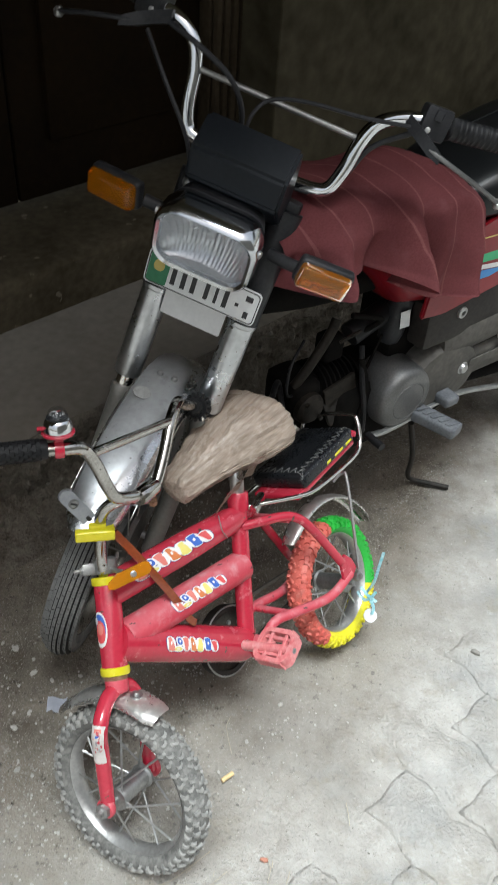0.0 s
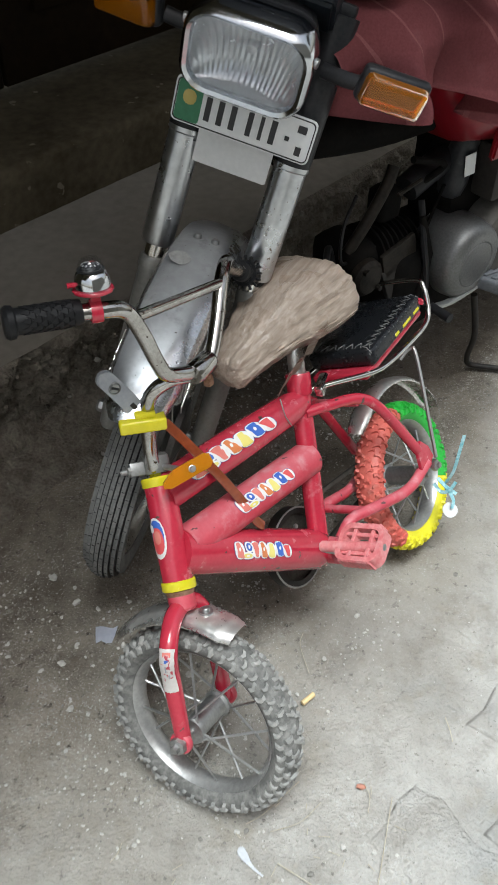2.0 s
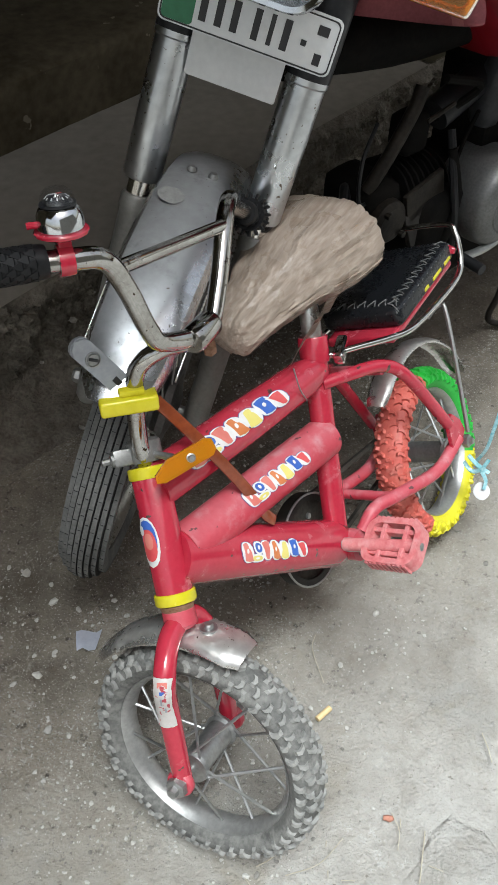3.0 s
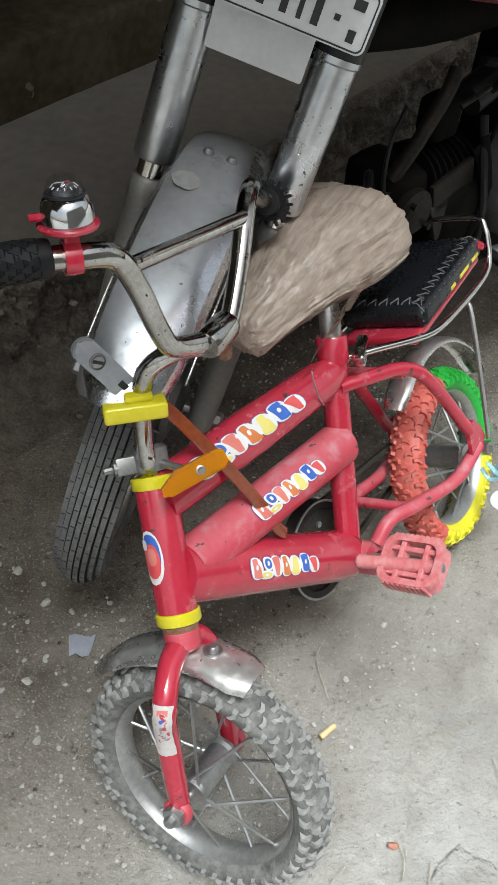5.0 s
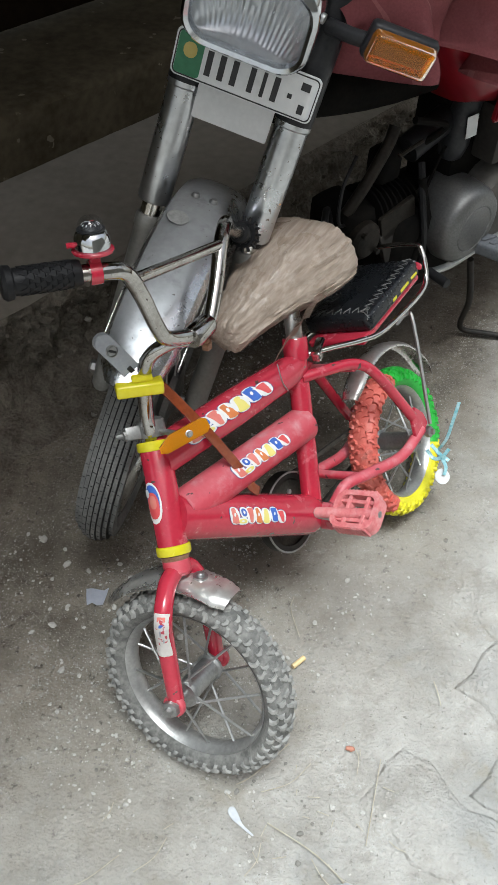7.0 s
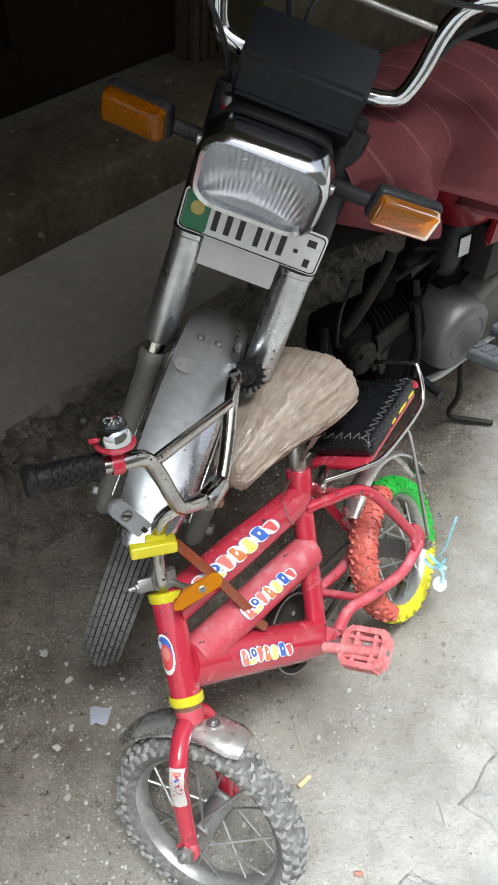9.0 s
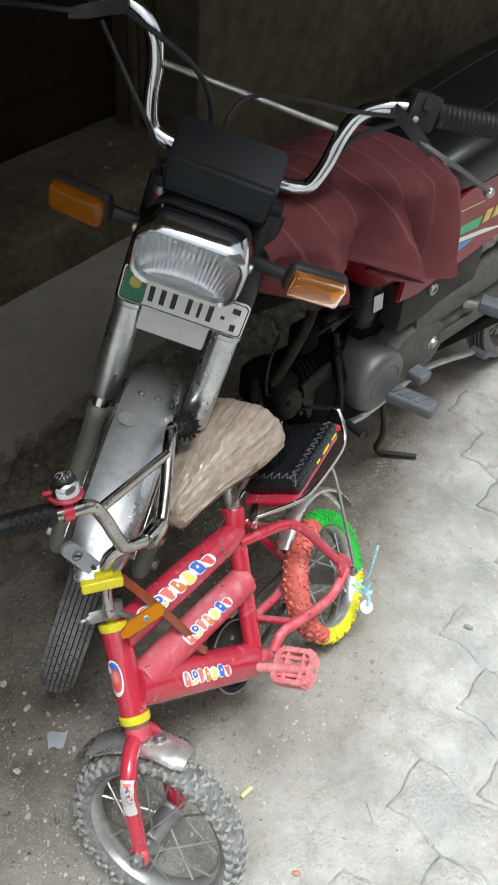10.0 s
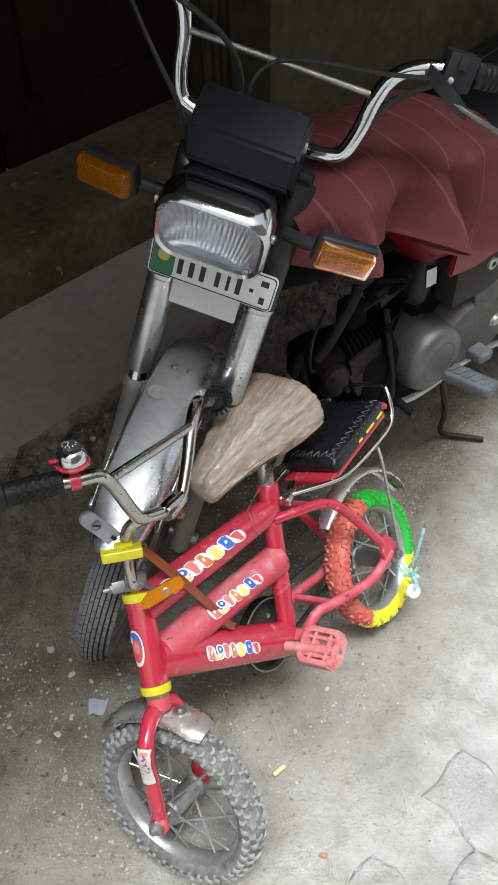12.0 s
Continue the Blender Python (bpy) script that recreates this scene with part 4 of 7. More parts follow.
part("chainring", lathe([(0.018, 0.002), (0.052, 0.002), (0.055, 0.0), (0.052, -0.002), (0.018, -0.002)], guard, 36, closed=True), INNER, bike, "oily dark chainring")
part("guard_disc", lathe([(0.0, 0.0035), (0.057, 0.0035), (0.057, 0.0005), (0.0, 0.0005)], guard, 36), INNER, bike, "dirty dark guard disc")
part("chain_guard", lathe([(0.054, 0.010), (0.063, 0.011), (0.064, -0.008), (0.062, -0.008), (0.0615, 0.0085), (0.054, 0.008)], guard, 40, closed=True), BOX_GREY, bike, "dark metal chain guard")
part("guard_lip", tube([guard @ V((0.0635 * math.cos(2 * math.pi * i / 40), 0.0635 * math.sin(2 * math.pi * i / 40), 0.0105)) for i in range(41)], 0.0016, 8), STEEL, bike, "worn bright lip of the chain guard")
for i in range(5):
    part("chainring_bolt", lathe([(0, 0.007), (0.004, 0.0065), (0.0045, 0.003), (0, 0.003)], guard @ Matrix.Translation((0.032 * math.cos(1.257 * i), 0.032 * math.sin(1.257 * i), 0)), 10), STEEL, bike)
for dz in (0.052, -0.050):
    part("chain", sweep(bmesh.new(), [BB - BL * 0.052 + way(BIKE, 0, 0, dz), bp(-0.050, 0.03, 0.035 + dz * 0.45)], [(-0.003, -0.004), (0.003, -0.004), (0.003, 0.004), (-0.003, 0.004)]), INNER, bike)


# saddle wrapped in brown paper and film
def loft(sections, bm=None, mat=0):
    """Skins a row of closed rings of points."""
    bm = bm or bmesh.new()
    rows = [[bm.verts.new(p) for p in s] for s in sections]
    n = len(rows[0])
    for a, b in zip(rows, rows[1:]):
        for i in range(n):
            f = bm.faces.new((a[i], a[(i + 1) % n], b[(i + 1) % n], b[i]))
            f.material_index = mat
    for r in (rows[0], rows[-1]):
        f = bm.faces.new(r)
        f.material_index = mat
    return bm


def saddle_sections():
    # ahead, height of the middle, half width, half height
    rows = [(0.272, 0.388, 0.010, 0.010), (0.268, 0.389, 0.022, 0.020), (0.252, 0.392, 0.026, 0.026), (0.220, 0.397, 0.031, 0.031), (0.182, 0.402, 0.040, 0.036),
            (0.145, 0.405, 0.050, 0.044), (0.11, 0.404, 0.057, 0.050), (0.075, 0.403, 0.062, 0.053), (0.052, 0.402, 0.064, 0.052), (0.040, 0.401, 0.063, 0.050), (0.034, 0.400, 0.057, 0.043)]
    fine = glide([V(r[:3]) for r in rows], 6)
    hts = glide([V((r[3], 0, 0)) for r in rows], 6)
    out = []
    for p, h in zip(fine, hts):
        sec = []
        for i in range(96):
            a = 2 * math.pi * i / 96
            ca, sa = math.cos(a), math.sin(a)
            x = p.z * math.copysign(abs(ca) ** 0.62, ca)
            z = h.x * math.copysign(abs(sa) ** 0.68, sa)
            if sa < 0:
                x *= 1 - 0.12 * abs(sa)
            q = V((x * 130 + p.x * 14, p.x * 8, z * 130))
            low = min(1.0, max(0.0, 0.75 - 0.6 * sa))
            wob = 0.0018 * noise.noise(V((x * 70, p.x * 14, z * 70))) + 0.0018 * noise.noise(V((x * 30 + p.x * 50, p.x * 40, z * 30)))
            pleat = 0.011 * low * (abs(noise.noise(q * 0.8)) - 0.2) + 0.0008 * noise.noise(q * 2.3) + 0.0024 * (abs(noise.noise(V((a * 3.2 + p.x * 9, p.x * 7, 1.5)))) - 0.15) + 0.0014 * (abs(noise.noise(V((a * 9 - p.x * 22, p.x * 12, 6.1)))) - 0.15)
            sec.append(bp(x + (wob + pleat) * 1.5 * ca - 0.026 + 0.12 * max(0.0, 0.20 - p.x) - 0.012 * max(0.0, p.x - 0.2) / 0.07, p.x + wob + 0.006, p.y + z + (wob + pleat) * (0.4 + abs(sa)) - 0.30 * x - 0.006))
        out.append(sec)
    return out


saddle = part("saddle", loft(saddle_sections()), CARD, bike, "saddle wrapped in crumpled brown paper and clear film", angle=60)
flap = bmesh.new()
fl_rows = []
for i in range(9):
    t = i / 8
    row = []
    for j in range(3):
        q = bp(0.030 - 0.012 * j + 0.004 * math.sin(i * 1.7), 0.255 - 0.115 * t, 0.345 + 0.012 * t - 0.012 * j - 0.003 * math.cos(i * 2.3))
        row.append(flap.verts.new(q))
    fl_rows.append(row)
for a, b in zip(fl_rows, fl_rows[1:]):
    for j in range(2):
        flap.faces.new((a[j], a[j + 1], b[j + 1], b[j]))
bmesh.ops.solidify(flap, geom=flap.faces[:], thickness=0.0012)
part("wrapping_flap", flap, CARD, saddle, "torn edge of the brown wrapping")

# pillion cushion on a chromed rail
cm = local(bp(0.004, -0.010, 0.268), way(BIKE, 1, 0, 0), way(BIKE, 0, 1, 0), way(BIKE, 0, 0, 1))
cushion = part("rear_cushion", block((0.122, 0.180, 0.030), cm @ Matrix.Translation((0, 0, 0.010)), 0.011, 3), VINYL, bike, "laced black vinyl cushion")
part("cushion_base", block((0.104, 0.202, 0.013), cm @ Matrix.Translation((0, 0.007, -0.011)), 0.005, 3), RED, cushion, "red plastic edge under the cushion")
for y0, w in ((-0.066, 0.022), (-0.030, 0.030), (0.006, 0.014)):
    part("cushion_stripe", block((0.003, w, 0.006), cm @ Matrix.Translation((0.0600, y0, 0.004)), 0.001, 1), YELLOW, cushion, "worn yellow piping")
for i in range(11):
    y = 0.078 - i * 0.0155
    for d in (1, -1):
        part("lacing", tube([cm @ V((0.042, y, 0.0258)), cm @ V((0.052, y + 0.005 * d, 0.0262)), cm @ V((0.0605, y + 0.009 * d, 0.018))], 0.0008, 6), THREAD, cushion)
for i in range(6):
    x = 0.05 - i * 0.016
    for d in (1, -1):
        part("lacing", tube([cm @ V((x, 0.066, 0.0258)), cm @ V((x + 0.005 * d, 0.078, 0.0262)), cm @ V((x + 0.008 * d, 0.0895, 0.016))], 0.0008, 6), THREAD, cushion)
part("red_stud", lathe([(0, 0.006), (0.006, 0.005), (0.008, 0), (0, 0)], axes(bp(0.062, -0.098, 0.276), way(BIKE, 0.6, -0.2, 0.7)), 14), RED, cushion)
rail = glide([bp(0.012, 0.182, 0.292), bp(0.035, 0.150, 0.282), bp(0.058, 0.105, 0.265), bp(0.071, 0.070, 0.256), bp(0.073, 0.0, 0.248), bp(0.072, -0.075, 0.244), bp(0.070, -0.104, 0.258), bp(0.066, -0.119, 0.289), bp(0.048, -0.127, 0.304),
              bp(-0.048, -0.127, 0.304), bp(-0.066, -0.119, 0.289), bp(-0.070, -0.104, 0.258), bp(-0.072, -0.075, 0.244), bp(-0.073, 0.0, 0.248), bp(-0.071, 0.070, 0.256), bp(-0.035, 0.150, 0.282), bp(-0.012, 0.182, 0.292)], 5)
seat_rail = part("seat_rail", tube(rail, 0.0042, 10), CHROME, bike, "bright chromed rail round the rear cushion")
part("rail_bracket", block((0.016, 0.062, 0.016), local(bp(0.020, 0.160, 0.287), BL, way(BIKE, 0.4, 0.9, 0.1).normalized(), way(BIKE, 0, -0.1, 1).normalized()), 0.005, 3), CHROME, seat_rail, "flattened chrome clamp")
part("rail_strut", tube(glide([bp(0.030, -0.036, 0.206), bp(0.044, -0.050, 0.216), bp(0.055, -0.046, 0.200), bp(0.068, 0.022, 0.045)], 5), 0.0032, 8), STEEL, seat_rail)

# stem, handlebar, grips
stem_line = glide([HT + HEAD * 0.0, V((-0.178, 1.056, 0.462)), V((-0.180, 1.066, 0.515)), V((-0.174, 1.070, 0.556)), V((-0.150, 1.075, 0.578)), V((-0.118, 1.086, 0.580))], 6)
stem = part("stem", tube(stem_line, 0.0094, 16), BAR_CHROME, bike, "tarnished chrome stem")
bar_line = glide([(-0.284, 0.9766, 0.7316), (-0.250, 0.992, 0.728), (-0.205, 1.012, 0.723), (-0.183, 1.028, 0.712), (-0.170, 1.037, 0.680), (-0.156, 1.044, 0.630), (-0.145, 1.052, 0.606), (-0.116, 1.086, 0.587), (-0.104, 1.112, 0.584),
                  (-0.098, 1.150, 0.610), (-0.095, 1.195, 0.640), (-0.092, 1.240, 0.640), (-0.088, 1.278, 0.606), (-0.066, 1.340, 0.556)], 6)
bar = part("handlebar", tube(bar_line, 0.0092, 16), BAR_CHROME, bike, "chromed high-rise handlebar with rust specks")
part("crossbar", tube([(-0.178, 1.030, 0.700), (-0.095, 1.192, 0.640)], 0.0068, 12), BAR_CHROME, bar)
part("bar_clamp", lathe([(0.0, -0.020), (0.0125, -0.020), (0.014, -0.016), (0.014, 0.016), (0.0125, 0.020), (0, 0.020)], axes((-0.113, 1.092, 0.586), V((0.35, 0.75, -0.1))), 20), BAR_CHROME, stem)
part("clamp_bolt", lathe([(0, -0.022), (0.007, -0.022), (0.007, -0.010), (0.004, -0.010), (0.004, 0.0), (0, 0)], axes((-0.106, 1.098, 0.572), V((0, -0.3, 1))), 6), RUST, stem, angle=20)


def grip(a, b, name="grip"):
    a, b = V(a), V(b)
    d = (b - a)
    n = d.length
    prof = [(0.0, 0), (0.0128, 0), (0.0138, 0.003), (0.0138, n - 0.012), (0.0170, n - 0.010), (0.0178, n - 0.004), (0.015, n), (0, n + 0.001)]
    m = axes(a, d)
    g = part(name, lathe(prof, m, 26), RUBBER, bar, "patterned black rubber grip")
    scales = bmesh.new()
    for k in range(9):
        for i in range(10):
            th = 2 * math.pi * (i + 0.5 * (k % 2)) / 10
            z = 0.010 + k * (n - 0.030) / 9
            c = m @ V((0.0138 * math.cos(th), 0.0138 * math.sin(th), z))
            rad, tan = way(m, math.cos(th), math.sin(th), 0), way(m, -math.sin(th), math.cos(th), 0)
            ax = way(m, 0, 0, 1)
            pts = [c - tan * 0.0042 + rad * 0.0, c - ax * 0.001 + rad * 0.0016, c + tan * 0.0042, c + ax * 0.0085 + rad * 0.0012]
            pts2 = [p - rad * 0.0015 for p in pts]
            t4, l4 = [scales.verts.new(p) for p in pts], [scales.verts.new(p) for p in pts2]
            scales.faces.new(t4)
            for q in range(4):
                scales.faces.new((l4[q], l4[(q + 1) % 4], t4[(q + 1) % 4], t4[q]))
    part("grip_pattern", scales, RUBBER, g, angle=20)
    return g


grip((-0.2225, 1.0055, 0.7258), (-0.2935, 0.9722, 0.7325))
rg = grip((-0.078, 1.306, 0.583), (-0.058, 1.363, 0.538))
teeth = bmesh.new()
tm = axes((-0.072, 1.322, 0.570), V((0.35, 0.86, -0.66)))
for i in range(16):
    th = 2 * math.pi * i / 16
    block((0.007, 0.003, 0.006), tm @ Matrix.Rotation(th, 4, "Z") @ Matrix.Translation((0.0215, 0, 0)), 0.0006, 1, teeth)
lathe([(0.012, -0.004), (0.0185, -0.004), (0.0185, 0.004), (0.012, 0.004)], tm, 24, teeth, closed=True)
part("grip_flange", teeth, RUBBER, bar, "toothed black rubber flange")

# bell
BU = V((-0.05, 0.27, 1.0)).normalized()
bell_at = V((-0.210, 1.018, 0.744))
BS = Matrix.Diagonal((0.76, 0.76, 0.76, 1))
bell = part("bell", lathe([(0, 0.028), (0.0165, 0.028), (0.0180, 0.0272), (0.0208, 0.0245), (0.0232, 0.019), (0.0242, 0.012), (0.0238, 0.0035), (0, 0.0035)], axes(bell_at, BU) @ BS, 36), LAMP_CHROME, bike, "chromed bell with a compass dome on a red base")
part("bell_base", lathe([(0, -0.004), (0.022, -0.004), (0.0275, -0.001), (0.0285, 0.002), (0.0275, 0.0035), (0, 0.0035)], axes(bell_at, BU) @ BS, 36), RED, bell, "red plastic base")
part("dome_ring", lathe([(0.0150, 0.0278), (0.0186, 0.0278), (0.0190, 0.0290), (0.0186, 0.0302), (0.0150, 0.0302)], axes(bell_at, BU) @ BS, 32, closed=True), BLACK, bell, "black ring under the dome")
card = part("compass_card", lathe([(0, 0.0385), (0.008, 0.0372), (0.0130, 0.0340), (0.0158, 0.0295), (0, 0.0295)], axes(bell_at, BU) @ BS, 24), BLACK, bell, "black compass card")
for k in range(12):
    ang = 2 * math.pi * k / 12
    part("compass_mark", block((0.0030, 0.0011, 0.0006), axes(bell_at, BU) @ BS @ Matrix.Rotation(ang, 4, "Z") @ Matrix.Translation((0.0112, 0, 0.0358)) @ Matrix.Rotation(0.62, 4, "Y"), 0, 1), INK_RED if k in (1, 2) else WHITE_PLASTIC, card)
for ang, w, mat in ((0.5, 0.0090, INK_RED), (2.2, 0.0080, WHITE_PLASTIC), (3.9, 0.0080, WHITE_PLASTIC)):
    part("compass_mark", block((w, 0.0016, 0.0006), axes(bell_at, BU) @ BS @ Matrix.Rotation(ang, 4, "Z") @ Matrix.Translation((0.0045, 0, 0.0382)) @ Matrix.Rotation(0.16, 4, "Y"), 0, 1), mat, card)
part("compass_dome", lathe([(0.0176, 0.0300), (0.0172, 0.0350), (0.0150, 0.0405), (0.0100, 0.0448), (0, 0.0466)], axes(bell_at, BU) @ BS, 24), GLASS, bell, "clear dome").visible_shadow = False
part("bell_lever", tube(glide([bell_at + V((-0.012, -0.004, 0.009)), bell_at + V((-0.019, -0.007, 0.010)), bell_at + V((-0.024, -0.009, 0.010))], 3), 0.0028, 8), RED, bell)
strap_ax = (V((-0.205, 1.012, 0.723)) - V((-0.250, 0.992, 0.727))).normalized()
part("bell_strap", lathe([(0.0102, -0.006), (0.0125, -0.006), (0.0130, 0.0), (0.0125, 0.006), (0.0102, 0.006)], axes((-0.209, 1.0105, 0.7235), strap_ax), 20, closed=True), RED, bell)
part("bell_foot", block((0.011, 0.014, 0.020), axes(bell_at - BU * 0.009, BU, strap_ax), 0.002, 2), RED, bell)

# headset clamp, reflector, yellow block, strap, lock
clamp = part("headset_clamp", lathe([(0, -0.002), (0.0165, -0.002), (0.0185, 0.002), (0.0185, 0.020), (0.015, 0.024), (0, 0.024)], axes(HT + HEAD * 0.011, HEAD), 24), CLAMP, bike, "pale cast clamp on the stem")
cl_c = HT + HEAD * 0.020
lug = V((-0.86, -0.47, 0.10)).normalized()
part("clamp_lug", block((0.032, 0.014, 0.018), axes(cl_c + lug * 0.020, HEAD, lug), 0.003, 2), CLAMP, clamp)
part("clamp_screw", lathe([(0, -0.012), (0.0045, -0.012), (0.0045, 0.006), (0.007, 0.006), (0.007, 0.012), (0.0035, 0.013), (0.0035, 0.022), (0, 0.022)], axes(cl_c + lug * 0.026, lug), 8), STEEL, clamp, angle=20)
refl_c, refl_x = V((-0.130, 1.030, 0.470)), V((0.058, 0.040, 0.012)).normalized()
refl_n = V((0.30, -0.70, 0.62))
rm = axes(refl_c, refl_n, refl_x)
refl = part("reflector", slab([(-0.036, -0.006), (-0.028, -0.0100), (0.028, -0.0100), (0.034, -0.005), (0.034, 0.006), (0.028, 0.0098), (-0.016, 0.0098), (-0.034, 0.001)], rm, 0.008, 0.002), AMBER_FLAT, bike, "dusty amber reflector")
part("reflector_back", slab([(-0.033, -0.005), (-0.026, -0.009), (0.027, -0.009), (0.032, 0.005), (0.027, 0.009), (-0.015, 0.009)], rm @ Matrix.Translation((0, 0, -0.003)), 0.003), INK_ORANGE, refl)
ribs = bmesh.new()
for i in range(12):
    block((0.0022, 0.015, 0.0006), rm @ Matrix.Translation((-0.024 + i * 0.0048, 0, 0.0083)), 0, 1, ribs)
part("reflector_rib", ribs, AMBER_FLAT, refl)
part("reflector_screw", lathe([(0, 0.0125), (0.0035, 0.0125), (0.0045, 0.0095), (0.0065, 0.009), (0.0065, 0.008), (0, 0.008)], rm @ Matrix.Translation((0.006, 0, 0)) @ Matrix.Diagonal((0.75, 0.75, 1, 1)), 14), STEEL, refl)
part("reflector_arm", tube([cl_c, along(cl_c, refl_c, 0.6), refl_c - refl_n.normalized() * 0.004], 0.004, 8), STEEL, refl)

yb_x, yb_up = V((0.050, 0.014, -0.005)).normalized(), V((-0.05, 0.25, 0.95))
ym = axes((-0.185, 1.058, 0.524), yb_up, yb_x)
yel = part("lock_body", block((0.058, 0.030, 0.017), ym, 0.004, 3), YELLOW, bike, "glossy yellow lock body on the stem")
part("lock_collar", block((0.026, 0.022, 0.007), ym @ Matrix.Translation((0.004, 0.002, 0.012)), 0.003, 2), YELLOW, yel)
sp = glide([(-0.160, 1.072, 0.512), (-0.135, 1.072, 0.478), (-0.100, 1.070, 0.430), (-0.066, 1.070, 0.375), (-0.046, 1.072, 0.333), (-0.038, 1.074, 0.320), (-0.034, 1.078, 0.313)], 6)
part("strap", sweep(bmesh.new(), sp, round_rect(0.0135, 0.0048, 0.002, 2), up=V((0.3, -0.6, 0.74)), scale=[1] * (len(sp) - 1) + [0.75]), STRAP, bike, "glossy brown plastic strap")
lk_x = V((0.045, 0.009, -0.072)).normalized()
lm = axes((-0.213, 1.066, 0.567), V((0.567, -0.78, 0.258)), lk_x)
lockp = part("lock_plate", slab([(x, y) for x, y in round_rect(0.082, 0.0225, 0.0110, 6)], lm @ Matrix.Translation((0.006, 0, 0)), 0.006, 0.0015), GREY_PLASTIC, bike, "grey plate with a keyhole and slot")
part("keyhole", lathe([(0, 0.0075), (0.0055, 0.0075), (0.0058, 0.0060), (0.0068, 0.0060), (0.0070, 0.0076), (0.0078, 0.0072), (0.0080, 0.005), (0, 0.005)], lm @ Matrix.Translation((-0.008, 0, 0)), 20), STEEL, lockp)
part("keyway", block((0.010, 0.003, 0.002), lm @ Matrix.Translation((-0.008, 0, 0.0078)) @ Matrix.Rotation(0.5, 4, "Z"), 0.0005, 1), INK_DARK, lockp)
part("slot", block((0.024, 0.006, 0.002), lm @ Matrix.Translation((0.036, 0.0, 0.0062)), 0.0005, 1), INK_DARK, lockp)
part("lock_arm", tube([(-0.194, 1.068, 0.534), (-0.186, 1.060, 0.520)], 0.006, 8), GREY_PLASTIC, lockp)


# decals that wrap the tubes
def decal(owner, a, b, r, facing, t0, t1, lift, shapes, mats, name, label):
    """Shapes, outlines in (0..1 along, -1..1 across), laid on the tube from a to b, its middle facing the given way."""
    a, b = V(a), V(b)
    t = (b - a).normalized()
    f = V(facing)
    f = (f - t * f.dot(t)).normalized()
    s = t.cross(f)
    length = (b - a).length
    bm = bmesh.new()
    for outline, width, mat, up in shapes:
        ctr_u = sum(p[0] for p in outline) / len(outline)
        ctr_v = sum(p[1] for p in outline) / len(outline)
        rr = r + lift + up

        def put(u, v):
            ang = v * width / r
            return a + t * (length * (t0 + (t1 - t0) * u)) + (f * math.cos(ang) + s * math.sin(ang)) * rr
        rings = []
        for k in (1.0, 0.66, 0.33):
            rings.append([bm.verts.new(put(ctr_u + (u - ctr_u) * k, ctr_v + (v - ctr_v) * k)) for u, v in outline])
        c = bm.verts.new(put(ctr_u, ctr_v))
        n = len(outline)
        for p, q in zip(rings, rings[1:]):
            for i in range(n):
                bm.faces.new((p[i], p[(i + 1) % n], q[(i + 1) % n], q[i])).material_index = mat
        for i in range(n):
            bm.faces.new((rings[-1][i], rings[-1][(i + 1) % n], c)).material_index = mat
    return part(name, bm, mats, owner, label)


def blob(cu, cv, ru, rv, sq=0.6, tilt=0.0, n=16):
    out = []
    for i in range(n):
        th = 2 * math.pi * i / n
        x, y = math.copysign(abs(math.cos(th)) ** sq, math.cos(th)) * ru, math.copysign(abs(math.sin(th)) ** sq, math.sin(th)) * rv
        out.append((cu + x + tilt * y, cv + y))
    return out


INKS = [STICKER, INK_RED, BLUE, INK_YELLOW, INK_ORANGE, INK_SALMON, INK_NAVY]


def word_shapes(w):
    """A white puffy label with a row of coloured marks, too worn to be letters."""
    sh = []
    marks = [(0.075, -0.10, 0.052, 0.50, 1), (0.205, 0.08, 0.058, 0.60, 2), (0.345, -0.04, 0.056, 0.62, 3), (0.475, 0.02, 0.050, 0.66, 4), (0.60, 0.06, 0.052, 0.64, 5), (0.715, 0.30, 0.044, 0.36, 2), (0.73, -0.46, 0.070, 0.20, 3), (0.86, 0.02, 0.058, 0.66, 5)]
    for lay, (grow, base, ink) in enumerate(((0.026, 0.0, 6), (0.019, 0.0003, 0))):
        for n, (u, v, ru, rv, k) in enumerate(marks):
            sh.append((blob(u, v, ru + grow, rv + grow * 6.5, 0.8, 0.03), w, ink, base + 0.00003 * n))
    for u, v, ru, rv, k in marks:
        if rv < 0.4:
            sh.append((blob(u, v, ru, rv, 0.9, 0.03), w, k, 0.0007))
            sh.append((blob(u, v, ru * 0.36, rv * 0.4, 0.9), w, 0, 0.0010))
            continue
        top, foot = ((0.95, 0.45), (0.5, 1.0), (0.85, 0.8))[int(u * 40) % 3]
        lean = 0.04 + 0.02 * math.sin(u * 31)
        sh.append(([(u - ru * foot - lean / 2, v - rv), (u - lean / 2, v - rv * 1.06), (u + ru * foot - lean / 2, v - rv * 0.9), (u + ru * (foot + top) / 2, v), (u + ru * top + lean / 2, v + rv * 0.9), (u + lean / 2, v + rv * 1.05), (u - ru * top + lean / 2, v + rv), (u - ru * (foot + top) / 2, v)], w, k, 0.0007 + 0.00003 * k))
    for u, v, ru, rv, k in marks[1::2]:
        sh.append((blob(u + 0.006, v + 0.08, ru * 0.26, rv * 0.26, 0.9), w, 0, 0.0012))
    return sh


